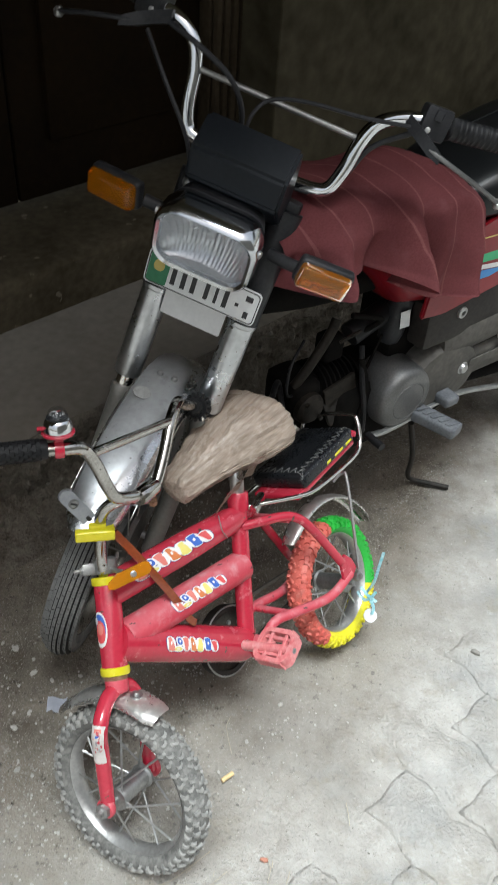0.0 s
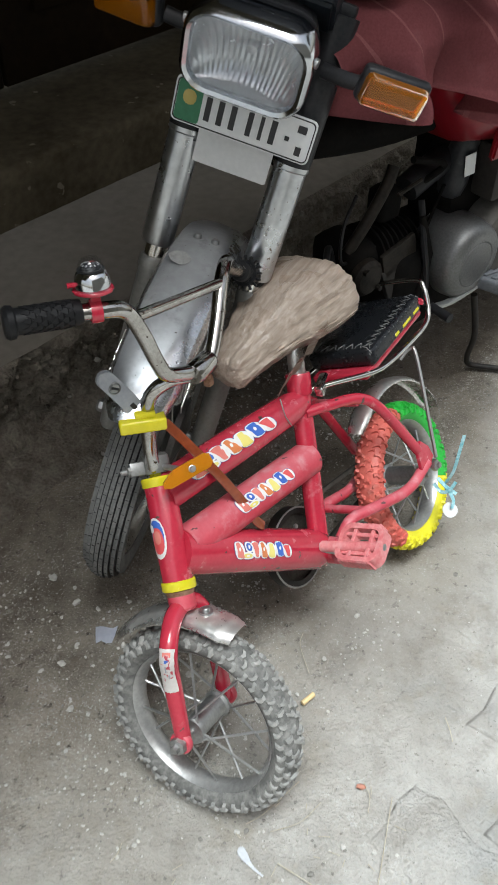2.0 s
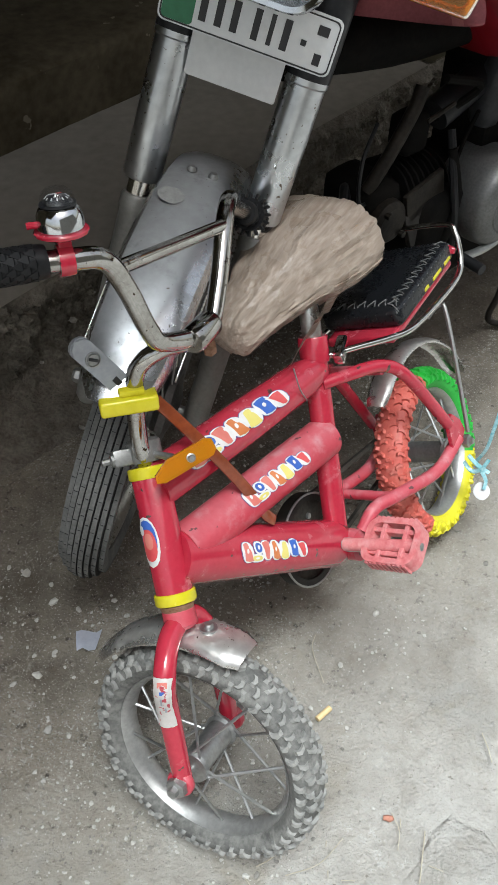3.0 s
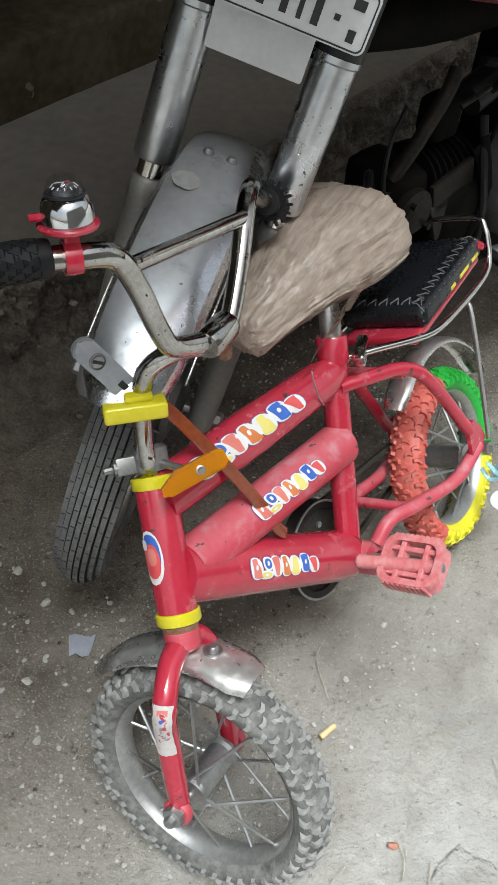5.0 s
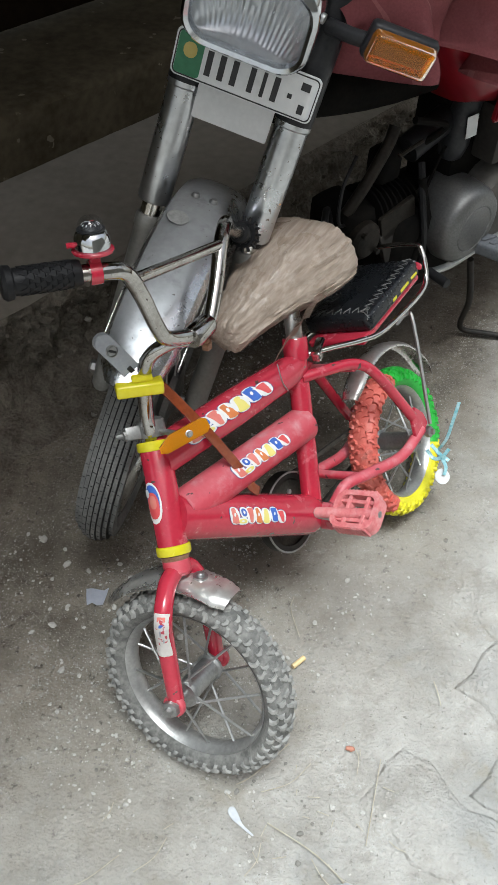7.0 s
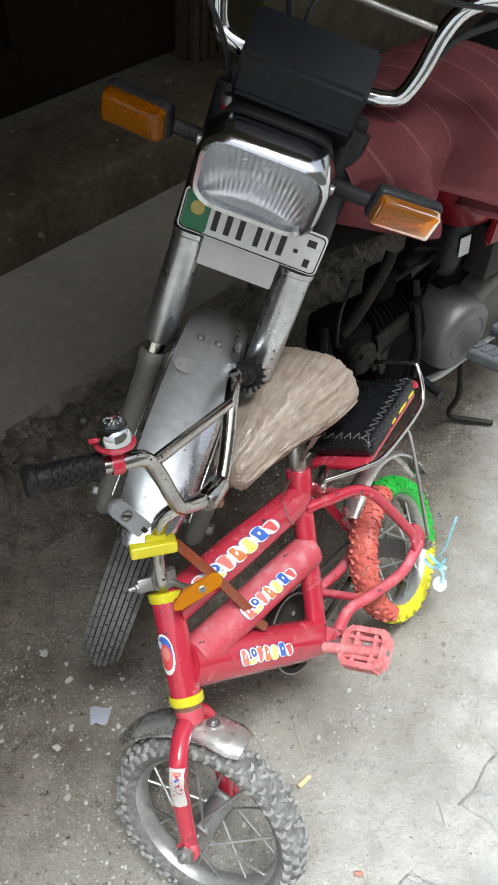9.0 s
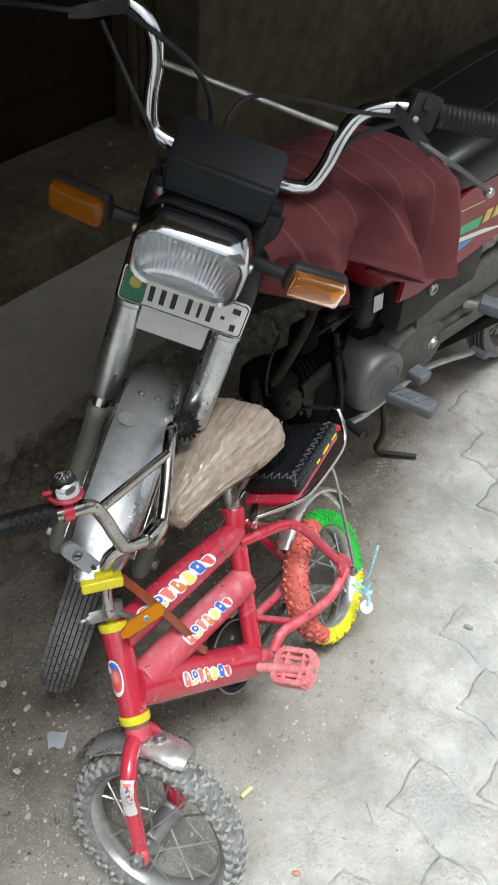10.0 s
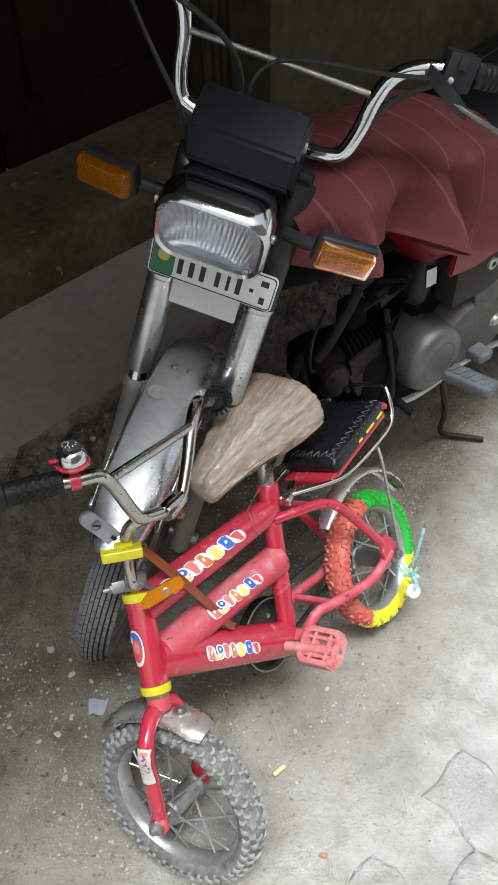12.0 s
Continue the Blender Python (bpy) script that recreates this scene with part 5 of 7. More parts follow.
decal(top_tube, TT1, TT0, 0.0268, V((0.10, -0.66, 0.74)), 0.29, 0.92, 0.0006, word_shapes(0.0165), INKS, "decal", "white puffy sticker with coloured marks")
decal(mid_tube, MT1, MT0, 0.0265, V((0.10, -0.66, 0.74)), 0.24, 0.71, 0.0006, word_shapes(0.0145), INKS, "decal", "white puffy sticker with coloured marks")
decal(down_tube, BB, DT0, 0.0315, V((0.05, -0.62, 0.78)), 0.34, 0.75, 0.0006, word_shapes(0.0150), INKS, "decal", "white puffy sticker with coloured marks")
decal(head_tube, HB, HT, 0.0205, V((-0.62, -0.70, 0.35)), 0.26, 0.66, 0.0006,
      [(blob(0.5, 0, 0.5, 0.9, 0.9), 0.015, 0, 0), (blob(0.56, 0.05, 0.38, 0.72, 0.9), 0.015, 2, 0.0005), (blob(0.44, 0.08, 0.32, 0.62, 0.85), 0.015, 1, 0.0009), (blob(0.52, 0.15, 0.16, 0.34, 0.8), 0.015, 5, 0.0012), (blob(0.74, -0.35, 0.10, 0.26, 0.8), 0.015, 0, 0.0013)], INKS, "round_sticker", "torn round sticker in red and blue")

# blue ribbon tied to the axle
rib = bmesh.new()
rc = V((0.272, 1.322, 0.150))
for pts in ([(0, 0, 0.0), (0.010, -0.002, 0.035), (0.014, 0.004, 0.075), (0.018, 0.012, 0.108)], [(0, 0, 0), (0.010, -0.008, -0.010), (0.018, -0.016, -0.022), (0.016, -0.024, -0.034)],
            [(-0.012, 0.004, 0.012), (0.002, -0.006, 0.002), (0.016, -0.006, -0.010), (0.022, -0.010, -0.012)], [(-0.016, 0.006, -0.004), (-0.004, -0.006, -0.012), (0.008, -0.010, -0.004), (0.018, -0.004, 0.012)]):
    sweep(rib, glide([rc + V(p) for p in pts], 4), round_rect(0.0066, 0.0020, 0.0008, 1), up=V((0.3, -0.7, 0.6)), mat=0)
ribbon = part("ribbon", rib, RIBBON, bike, "pale blue plastic ribbon tied to the axle")
part("ribbon_end", slab(blob(0, 0, 0.013, 0.014, 0.9), axes(rc + V((0.014, -0.022, -0.040)), V((0.2, -0.7, 0.7))), 0.002, 0.0005), WHITE_PLASTIC, ribbon)
part("loose_wire", tube(glide([bp(0.02, 0.255, 0.325), bp(0.022, 0.262, 0.300), bp(0.014, 0.25, 0.275)], 4), 0.0009, 6), STEEL, bike)

# ---- motorcycle ----
moto = thing("motorcycle", pose(-0.05, 1.46, 0.0, 0, 0, 42), "old dusty red motorcycle with chromed forks parked beside the step", "motorcycle")


def fk(x, y, z):
    return at(FORK, x, y, z)


def bd(x, y, z):
    return at(BODY, x, y, z)


def moto_wheel(c, n, ahead, r, name, label, rim_mat, spoke_mat):
    """A ribbed road tyre with a spoked steel rim."""
    n, ahead = V(n).normalized(), V(ahead)
    m = axes(c, n, ahead)
    prof = [(r - 0.052, 0.017), (r - 0.046, 0.025), (r - 0.032, 0.0305), (r - 0.018, 0.0295)]
    ribs = 8
    for i in range(ribs):
        h0 = 0.027 - i * 0.054 / (ribs - 1)
        crown = r - 0.016 * (abs(h0) / 0.027) ** 2
        prof += [(crown, h0 + 0.0029), (crown, h0 - 0.0029)]
        if i < ribs - 1:
            hm = h0 - 0.027 / (ribs - 1)
            cm2 = r - 0.016 * (abs(hm) / 0.027) ** 2 - 0.0040
            prof += [(cm2, hm + 0.0006), (cm2, hm - 0.0006)]
    prof += [(r - 0.018, -0.0295), (r - 0.032, -0.0305), (r - 0.046, -0.025), (r - 0.052, -0.017), (r - 0.05, 0.0)]
    body = lathe(prof, m, 96, closed=True)
    body.faces.ensure_lookup_table()
    # groove bottoms take black rubber, so the grooves' shade is in the colour
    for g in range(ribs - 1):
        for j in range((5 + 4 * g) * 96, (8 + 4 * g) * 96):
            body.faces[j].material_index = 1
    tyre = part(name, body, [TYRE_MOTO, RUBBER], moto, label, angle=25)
    # thin dark blocks on the ribs paint the shade of the tread cuts
    cuts = bmesh.new()
    for i in range(64):
        for k in range(ribs):
            h0 = 0.027 - k * 0.054 / (ribs - 1)
            crown = r - 0.016 * (abs(h0) / 0.027) ** 2
            mm = m @ Matrix.Rotation(2 * math.pi * (i + 0.5 * (k % 2)) / 64, 4, "Z") @ Matrix.Translation((crown + 0.0001, 0, h0))
            block((0.0008, 0.0007, 0.0042), mm, 0, 1, cuts)
    tagged(part("tread_cut_shade", cuts, INK_DARK, tyre, angle=20), kind="stuff")
    part("rim", lathe([(r - 0.050, 0.020), (r - 0.047, 0.023), (r - 0.056, 0.019), (r - 0.064, 0.008), (r - 0.066, 0.0), (r - 0.064, -0.008), (r - 0.056, -0.019), (r - 0.047, -0.023), (r - 0.050, -0.020), (r - 0.060, 0.0)], m, 72, closed=True), rim_mat, tyre, "dull steel rim")
    part("hub", lathe([(0, 0.05), (0.02, 0.05), (0.03, 0.045), (0.055, 0.04), (0.058, 0.03), (0.04, 0.02), (0.04, -0.02), (0.058, -0.03), (0.055, -0.04), (0.02, -0.05), (0, -0.05)], m, 28), ALU, tyre)
    for i in range(18):
        s = 1 if i % 2 else -1
        th = 2 * math.pi * i / 18
        part("spoke", tube([m @ V((0.052 * math.cos(th + 0.8), 0.052 * math.sin(th + 0.8), s * 0.034)), m @ V(((r - 0.064) * math.cos(th), (r - 0.064) * math.sin(th), s * 0.004))], 0.0016, 6), spoke_mat, tyre)
    return m, tyre


MOTO_R = 0.262
AXLE_Z = 0.014
FC = fk(0, -0.012, AXLE_Z)
moto_wheel(FC, way(FORK, 1, 0, 0), way(FORK, 0, 1, 0), MOTO_R, "front_tyre", "worn grey ribbed road tyre", CHROME_DULL, STEEL)
moto_wheel(bd(-0.005, 1.56, 0.262), way(BODY, 1, 0, 0), way(BODY, 0, 1, 0), MOTO_R, "rear_tyre", "worn grey ribbed road tyre", INNER, INNER)


def front_guard():
    """A deep valanced mudguard, wider at the tip."""
    bm = bmesh.new()
    prof = [(-1.0, 1.0), (-0.97, 0.55), (-0.86, 0.24), (-0.62, 0.08), (-0.3, 0.015), (0, 0), (0.3, 0.015), (0.62, 0.08), (0.86, 0.24), (0.97, 0.55), (1.0, 1.0)]
    layers = []
    steps = 44
    for lift in (0.0, -0.0018):
        rows = []
        for i in range(steps + 1):
            t = i / steps
            th = radians(27 + (176 - 27) * t)
            r = 0.336 + 0.028 * max(0.0, 1 - t / 0.28) ** 1.5
            half = 0.050 - 0.004 * max(0, 1 - t / 0.25)
            if t < 0.10:
                half *= 0.55 + 0.45 * math.sqrt(max(0.0, 1 - (1 - t / 0.10) ** 2))
            drop = 0.038
            rows.append([bm.verts.new(fk(half * u, -0.012 + (r - drop * d + lift) * math.cos(th), AXLE_Z + (r - drop * d + lift) * math.sin(th))) for u, d in prof])
        for p, q in zip(rows, rows[1:]):
            for j in range(len(prof) - 1):
                bm.faces.new((p[j], p[j + 1], q[j + 1], q[j]))
        layers.append(rows)
    a, b = layers
    for e in (0, -1):
        for j in range(len(prof) - 1):
            bm.faces.new((a[e][j], a[e][j + 1], b[e][j + 1], b[e][j]))
    for j in (0, -1):
        for i in range(steps):
            bm.faces.new((a[i][j], a[i + 1][j], b[i + 1][j], b[i][j]))
    g = part("front_mudguard", bm, CHROME_DUSTY, moto, "deep chromed mudguard with a dull dusty top")

    def on(deg, x, r=0.337):
        th = radians(deg)
        return fk(x, -0.012 + r * math.cos(th), AXLE_Z + r * math.sin(th)), way(FORK, 0, math.cos(th), math.sin(th))
    p, nrm = on(70.5, -0.022, 0.3367)
    part("white_spot", slab([(0.0150 * math.cos(2 * math.pi * i / 18) * (1 + 0.06 * math.sin(i * 2.2)), 0.0145 * math.sin(2 * math.pi * i / 18) * (1 + 0.05 * math.cos(i * 1.7))) for i in range(18)], axes(p, nrm, way(FORK, 1, 0, 0)), 0.0005), PALE_SPOT, g, "round pale sticker remnant")
    for x in (-0.016, 0.010):
        p, nrm = on(82, x)
        part("guard_bolt", lathe([(0, 0.005), (0.004, 0.0045), (0.006, 0.001), (0.006, -0.001), (0, -0.001)], axes(p, nrm), 14), STEEL, g)
    for s in (1, -1):
        th = [radians(d) for d in (35, 50, 65, 80)]
        part("guard_stay", sweep(bmesh.new(), glide([fk(s * 0.052, -0.012 + 0.30 * math.cos(t), AXLE_Z + 0.30 * math.sin(t)) for t in th], 4), round_rect(0.002, 0.008, 0.0008, 1), up=way(FORK, 0, 0, 1)), CHROME_DULL, g)
    return g


front_guard()
for s in (1, -1):
    x = 0.076 * s
    leg = part("fork_leg", lathe([(0, -0.014), (0.011, -0.014), (0.016, -0.006), (0.0175, 0.02), (0.0175, 0.268), (0.0195, 0.271), (0.0195, 0.285), (0.017, 0.289), (0, 0.289)], axes(fk(x, 0, 0), way(FORK, 0, 0, 1)), 26), LEG_GREY, moto, "dusty grey lower fork leg")
    part("stanchion", tube([fk(x, 0, 0.285), fk(x, 0, 0.33)], 0.0145, 20), CHROME, leg)
    sl = part("fork_sleeve", lathe([(0, 0.309), (0.021, 0.309), (0.0232, 0.313), (0.0236, 0.40), (0.0236, 0.470), (0.0256, 0.472), (0.0256, 0.479), (0.024, 0.481), (0, 0.481)], axes(fk(x, 0, 0), way(FORK, 0, 0, 1)), 28), SATIN, leg, "dented chromed fork sleeve")
    part("fork_ear", tube([fk(x, 0, 0.478), fk(x, -0.003, 0.67)], 0.026, 20), BLACK, leg, "black fork cover")
    part("axle_nut", lathe([(0, 0.012), (0.008, 0.012), (0.011, 0.008), (0.011, 0), (0, 0)], axes(fk(x + s * 0.016, -0.008, AXLE_Z), way(FORK, s, 0, 0)), 6), STEEL, leg, angle=20)
part("front_axle", tube([fk(-0.088, -0.010, AXLE_Z), fk(0.088, -0.010, AXLE_Z)], 0.007, 10), STEEL, moto)
part("fork_bridge", block((0.19, 0.055, 0.022), FORK @ Matrix.Translation((0, -0.02, 0.496)), 0.006, 2), BLACK, moto)
part("fork_bridge", block((0.19, 0.055, 0.020), FORK @ Matrix.Translation((0, -0.025, 0.675)), 0.006, 2), BLACK, moto)
part("steering_stem", tube([fk(0, -0.045, 0.48), fk(0, -0.045, 0.69)], 0.024, 18), ENGINE_BLACK, moto)

# number plates
pm = local(fk(0.002, 0.052, 0.5185), way(FORK, 1, 0, 0), way(FORK, 0, 0.255, 0.967), way(FORK, 0, 0.967, -0.255))
plate = part("number_plate", slab(round_rect(0.191, 0.061, 0.008), pm, 0.002, 0.0006), PLATE_WHITE, moto, "white number plate with a green end and dark bars")
rimb = bmesh.new()
o, i2 = round_rect(0.1868, 0.0568, 0.0070), round_rect(0.1838, 0.0538, 0.0062)
vs = [[rimb.verts.new(pm @ V((x, y, z))) for x, y in lst] for lst, z in ((o, 0.0018), (o, 0.0027), (i2, 0.0027), (i2, 0.0018))]
for p, q in zip(vs, vs[1:]):
    for i in range(len(o)):
        rimb.faces.new((p[i], p[(i + 1) % len(o)], q[(i + 1) % len(o)], q[i]))
part("plate_rim", rimb, INK_DARK, plate)
part("plate_end", slab(round_rect(0.034, 0.053, 0.005), pm @ Matrix.Translation((-0.0745, 0, 0.0021)), 0.0005), PLATE_GREEN, plate, "green end of the plate")
part("plate_mark", slab(blob(0, 0.006, 0.009, 0.010, 0.9), pm @ Matrix.Translation((-0.0745, 0, 0.0027)), 0.0004), GOLD, plate)
for bx, by, bw, bh in ((-0.048, -0.002, 0.0078, 0.032), (-0.031, -0.002, 0.0078, 0.032), (-0.014, -0.002, 0.0078, 0.032), (0.009, -0.002, 0.0072, 0.032), (0.025, -0.002, 0.0050, 0.032), (0.041, -0.002, 0.0078, 0.032), (0.0605, -0.003, 0.006, 0.006), (0.0775, 0.0145, 0.012, 0.010), (0.0785, -0.0150, 0.008, 0.012)):
    part("plate_bar", block((bw, bh, 0.0006), pm @ Matrix.Translation((bx, by, 0.0025)), 0.0001, 1), INK_DARK, plate)
part("lower_plate", slab(round_rect(0.106, 0.050, 0.003), local(fk(-0.003, 0.018, 0.465), way(FORK, 1, 0, 0), way(FORK, 0, 0.2, 0.98), way(FORK, 0, 0.98, -0.2)), 0.002, 0.0005), WHITE_PLASTIC, plate, "blank white plate")

# headlamp
hl = local(fk(-0.008, 0.108, 0.592), way(FORK, 1, 0, 0), way(FORK, 0, 0.52, 0.854), way(FORK, 0, 0.854, -0.52))
HW, HH = 0.156, 0.112


def rr_ring(w, h, r, z, dx=0.0, dy=0.0):
    return [hl @ V((x + dx, y + dy, z)) for x, y in round_rect(w, h, r, 6)]


lamp = part("headlamp", loft([rr_ring(0.05, 0.04, 0.018, -0.105, 0, 0.012), rr_ring(0.115, 0.085, 0.030, -0.09, 0, 0.008), rr_ring(0.138, 0.102, 0.034, -0.062, 0, 0.005), rr_ring(0.150, 0.110, 0.034, -0.042, 0, 0.002)]), BLACK, moto, "black headlamp shell")
bez = bmesh.new()
rings = [rr_ring(HW - 0.006, HH - 0.004, 0.034, -0.044), rr_ring(HW + 0.000, HH + 0.000, 0.036, -0.034), rr_ring(HW + 0.006, HH + 0.006, 0.038, -0.026), rr_ring(HW + 0.007, HH + 0.007, 0.038, 0.002), rr_ring(HW + 0.003, HH + 0.003, 0.036, 0.011), rr_ring(HW - 0.006, HH - 0.006, 0.032, 0.015), rr_ring(HW - 0.015, HH - 0.015, 0.028, 0.012), rr_ring(HW - 0.019, HH - 0.019, 0.026, 0.004)]
rows = [[bez.verts.new(p) for p in r] for r in rings]
for a, b in zip(rows, rows[1:]):
    for i in range(len(a)):
        bez.faces.new((a[i], a[(i + 1) % len(a)], b[(i + 1) % len(a)], b[i]))
part("bezel", bez, BEZEL, lamp, "chromed bezel")
bowl = bmesh.new()
rows = []
for j in range(49):
    row = []
    for i in range(105):
        u, v = -1 + 2 * i / 104, -1 + 2 * j / 48
        x = u * (HW - 0.017) / 2 * (1 - 0.06 * abs(v) ** 6)
        y = v * (HH - 0.017) / 2 * (1 - 0.10 * abs(u) ** 8)
        # upright flutes in the middle, fans to the sides
        flute = 0.0012 * math.sin((u - 0.35 * math.copysign(max(0.0, abs(u) - 0.25), u) * v) * 58) * (1 - v * v)
        row.append(bowl.verts.new(hl @ V((x, y, 0.003 - 0.038 * ((1 - u * u) * (1 - v * v)) ** 0.6 + flute))))
    rows.append(row)
for a, b in zip(rows, rows[1:]):
    for i in range(104):
        bowl.faces.new((a[i], a[i + 1], b[i + 1], b[i]))
part("lamp_bowl", bowl, MIRROR, lamp)
part("bulb", lathe([(0, 0.030), (0.006, 0.028), (0.008, 0.018), (0.006, 0.004), (0.009, 0.0), (0, 0)], hl @ Matrix.Translation((0, 0, -0.050)), 16), MIRROR, lamp)
lens = bmesh.new()
sheets = []
nx, ny = 128, 20
for zoff, flip in ((0.010, False), (0.006, True)):
    g = []
    for j in range(ny + 1):
        row = []
        for i in range(nx + 1):
            u, v = -1 + 2 * i / nx, -1 + 2 * j / ny
            x = u * (HW - 0.017) / 2 * (1 - 0.06 * abs(v) ** 6)
            y = v * (HH - 0.017) / 2 * (1 - 0.10 * abs(u) ** 8)
            z = zoff + 0.007 * (1 - u * u) * (1 - v * v)
            if not flip and abs(v) < 0.9:
                z += 0.0001 * math.sin(u * 62)
            if flip:
                band = int((u + 1) * 3.5)
                z += (0.0005 * math.sin(u * (46 if band % 2 else 30)) if abs(v) < 0.85 else 0)
            row.append(lens.verts.new(hl @ V((x, y, z))))
        g.append(row)
    for a, b in zip(g, g[1:]):
        for i in range(nx):
            lens.faces.new((a[i], a[i + 1], b[i + 1], b[i]))
    sheets.append(g[0] + [r[-1] for r in g[1:]] + g[-1][-2::-1] + [r[0] for r in g[-2:0:-1]])
for i in range(len(sheets[0])):
    j = (i + 1) % len(sheets[0])
    lens.faces.new((sheets[0][i], sheets[0][j], sheets[1][j], sheets[1][i]))
part("lamp_lens", lens, GLASS, lamp, "fluted clear glass", angle=60).visible_shadow = False
for s in (1, -1):
    part("lamp_screw", lathe([(0, 0.006), (0.006, 0.005), (0.006, -0.004), (0, -0.004)], axes(hl @ V((s * 0.079, 0.026, -0.004)), way(hl, s, 0, 0.2)), 12), STEEL, lamp)

# indicators
for s in (1, -1):
    im = local(fk(s * 0.175 - 0.003, 0.062, 0.606), way(FORK, 1, s * -0.22, 0).normalized(), way(FORK, s * 0.12, 0.30, 0.95).normalized(), way(FORK, s * 0.22, 0.95, -0.30).normalized())
    ind = part("indicator", block((0.088, 0.046, 0.022), im @ Matrix.Translation((0, 0.001, -0.013)), 0.009, 3), BLACK, moto, "black indicator housing")
    part("indicator_lens", block((0.084, 0.042, 0.020), im @ Matrix.Translation((0, 0, 0.006)), 0.007, 3, taper=(0.92, 0.85)), AMBER, ind, "ribbed amber lens")
    part("indicator_back", block((0.076, 0.035, 0.002), im @ Matrix.Translation((0, 0, -0.0045)), 0.0005, 1), MIRROR, ind)
    rb = bmesh.new()
    for i in range(5):
        block((0.0030, 0.024, 0.0016), im @ Matrix.Translation((-0.028 + i * 0.014, 0.002 * (-1) ** i, -0.0030)), 0.0007, 2, rb)
    part("back_rib", rb, MIRROR, ind)
    part("indicator_stem", tube(glide([fk(s * 0.132, 0.045, 0.606), fk(s * 0.11, 0.040, 0.604), fk(s * 0.078, 0.030, 0.604)], 3), 0.010, 14), BLACK, ind)
part("side_bolt", lathe([(0, 0.008), (0.011, 0.007), (0.014, 0.002), (0.014, -0.004), (0, -0.004)], axes(fk(-0.076, 0.020, 0.655), way(FORK, -0.2, 0.3, 0.9)), 18), STEEL, moto)
part("red_washer", lathe([(0, 0.0), (0.0115, 0.0), (0.0115, -0.014), (0, -0.014)], axes(fk(-0.076, 0.020, 0.650), way(FORK, -0.2, 0.3, 0.9)), 18), RED, moto)

# instrument pod
pod_o = [(0.122, 0.722), (0.104, 0.676), (0.026, 0.645), (-0.010, 0.650), (-0.020, 0.675), (0.046, 0.752), (0.078, 0.770)]
podm = Matrix((way(FORK, 0, 1, 0), way(FORK, 0, 0, 1), way(FORK, 1, 0, 0))).transposed().to_4x4()
podm.translation = fk(-0.074, 0, 0)
pod_bm = slab(pod_o, podm, 0.148)
bmesh.ops.bevel(pod_bm, geom=[e for e in pod_bm.edges], offset=0.005, segments=2, affect="EDGES")
pod = part("instrument_pod", pod_bm, BLACK_BOX, moto, "angular dusty black instrument pod", angle=30)
for x in (-0.030, 0.052):
    part("pod_screw", lathe([(0, 0.005), (0.006, 0.004), (0.007, 0), (0, 0)], axes(fk(x, 0.062, 0.7605), way(FORK, 0, -0.4, 0.9)), 12), STEEL, pod)
part("pod_bracket", block((0.030, 0.05, 0.060), FORK @ Matrix.Translation((0.0, 0.03, 0.640)), 0.004, 2), BLACK, pod)

# handlebar and controls
half_bar = [(0.0, -0.030, 0.706), (0.06, -0.028, 0.708), (0.100, -0.025, 0.712), (0.120, -0.025, 0.722), (0.131, -0.025, 0.755), (0.137, -0.025, 0.800), (0.150, -0.025, 0.834), (0.176, -0.024, 0.855), (0.21, -0.025, 0.865), (0.245, -0.032, 0.869), (0.30, -0.056, 0.876), (0.352, -0.080, 0.882)]
mbar = part("handlebar", tube(glide([fk(-x, y, z) for x, y, z in half_bar[:0:-1]] + [fk(*p) for p in half_bar], 5), 0.0112, 16), LAMP_CHROME, moto, "bright chromed handlebar")
part("crossbar", tube([fk(-0.134, -0.025, 0.806), fk(0.136, -0.025, 0.806)], 0.0046, 10), STEEL, mbar)
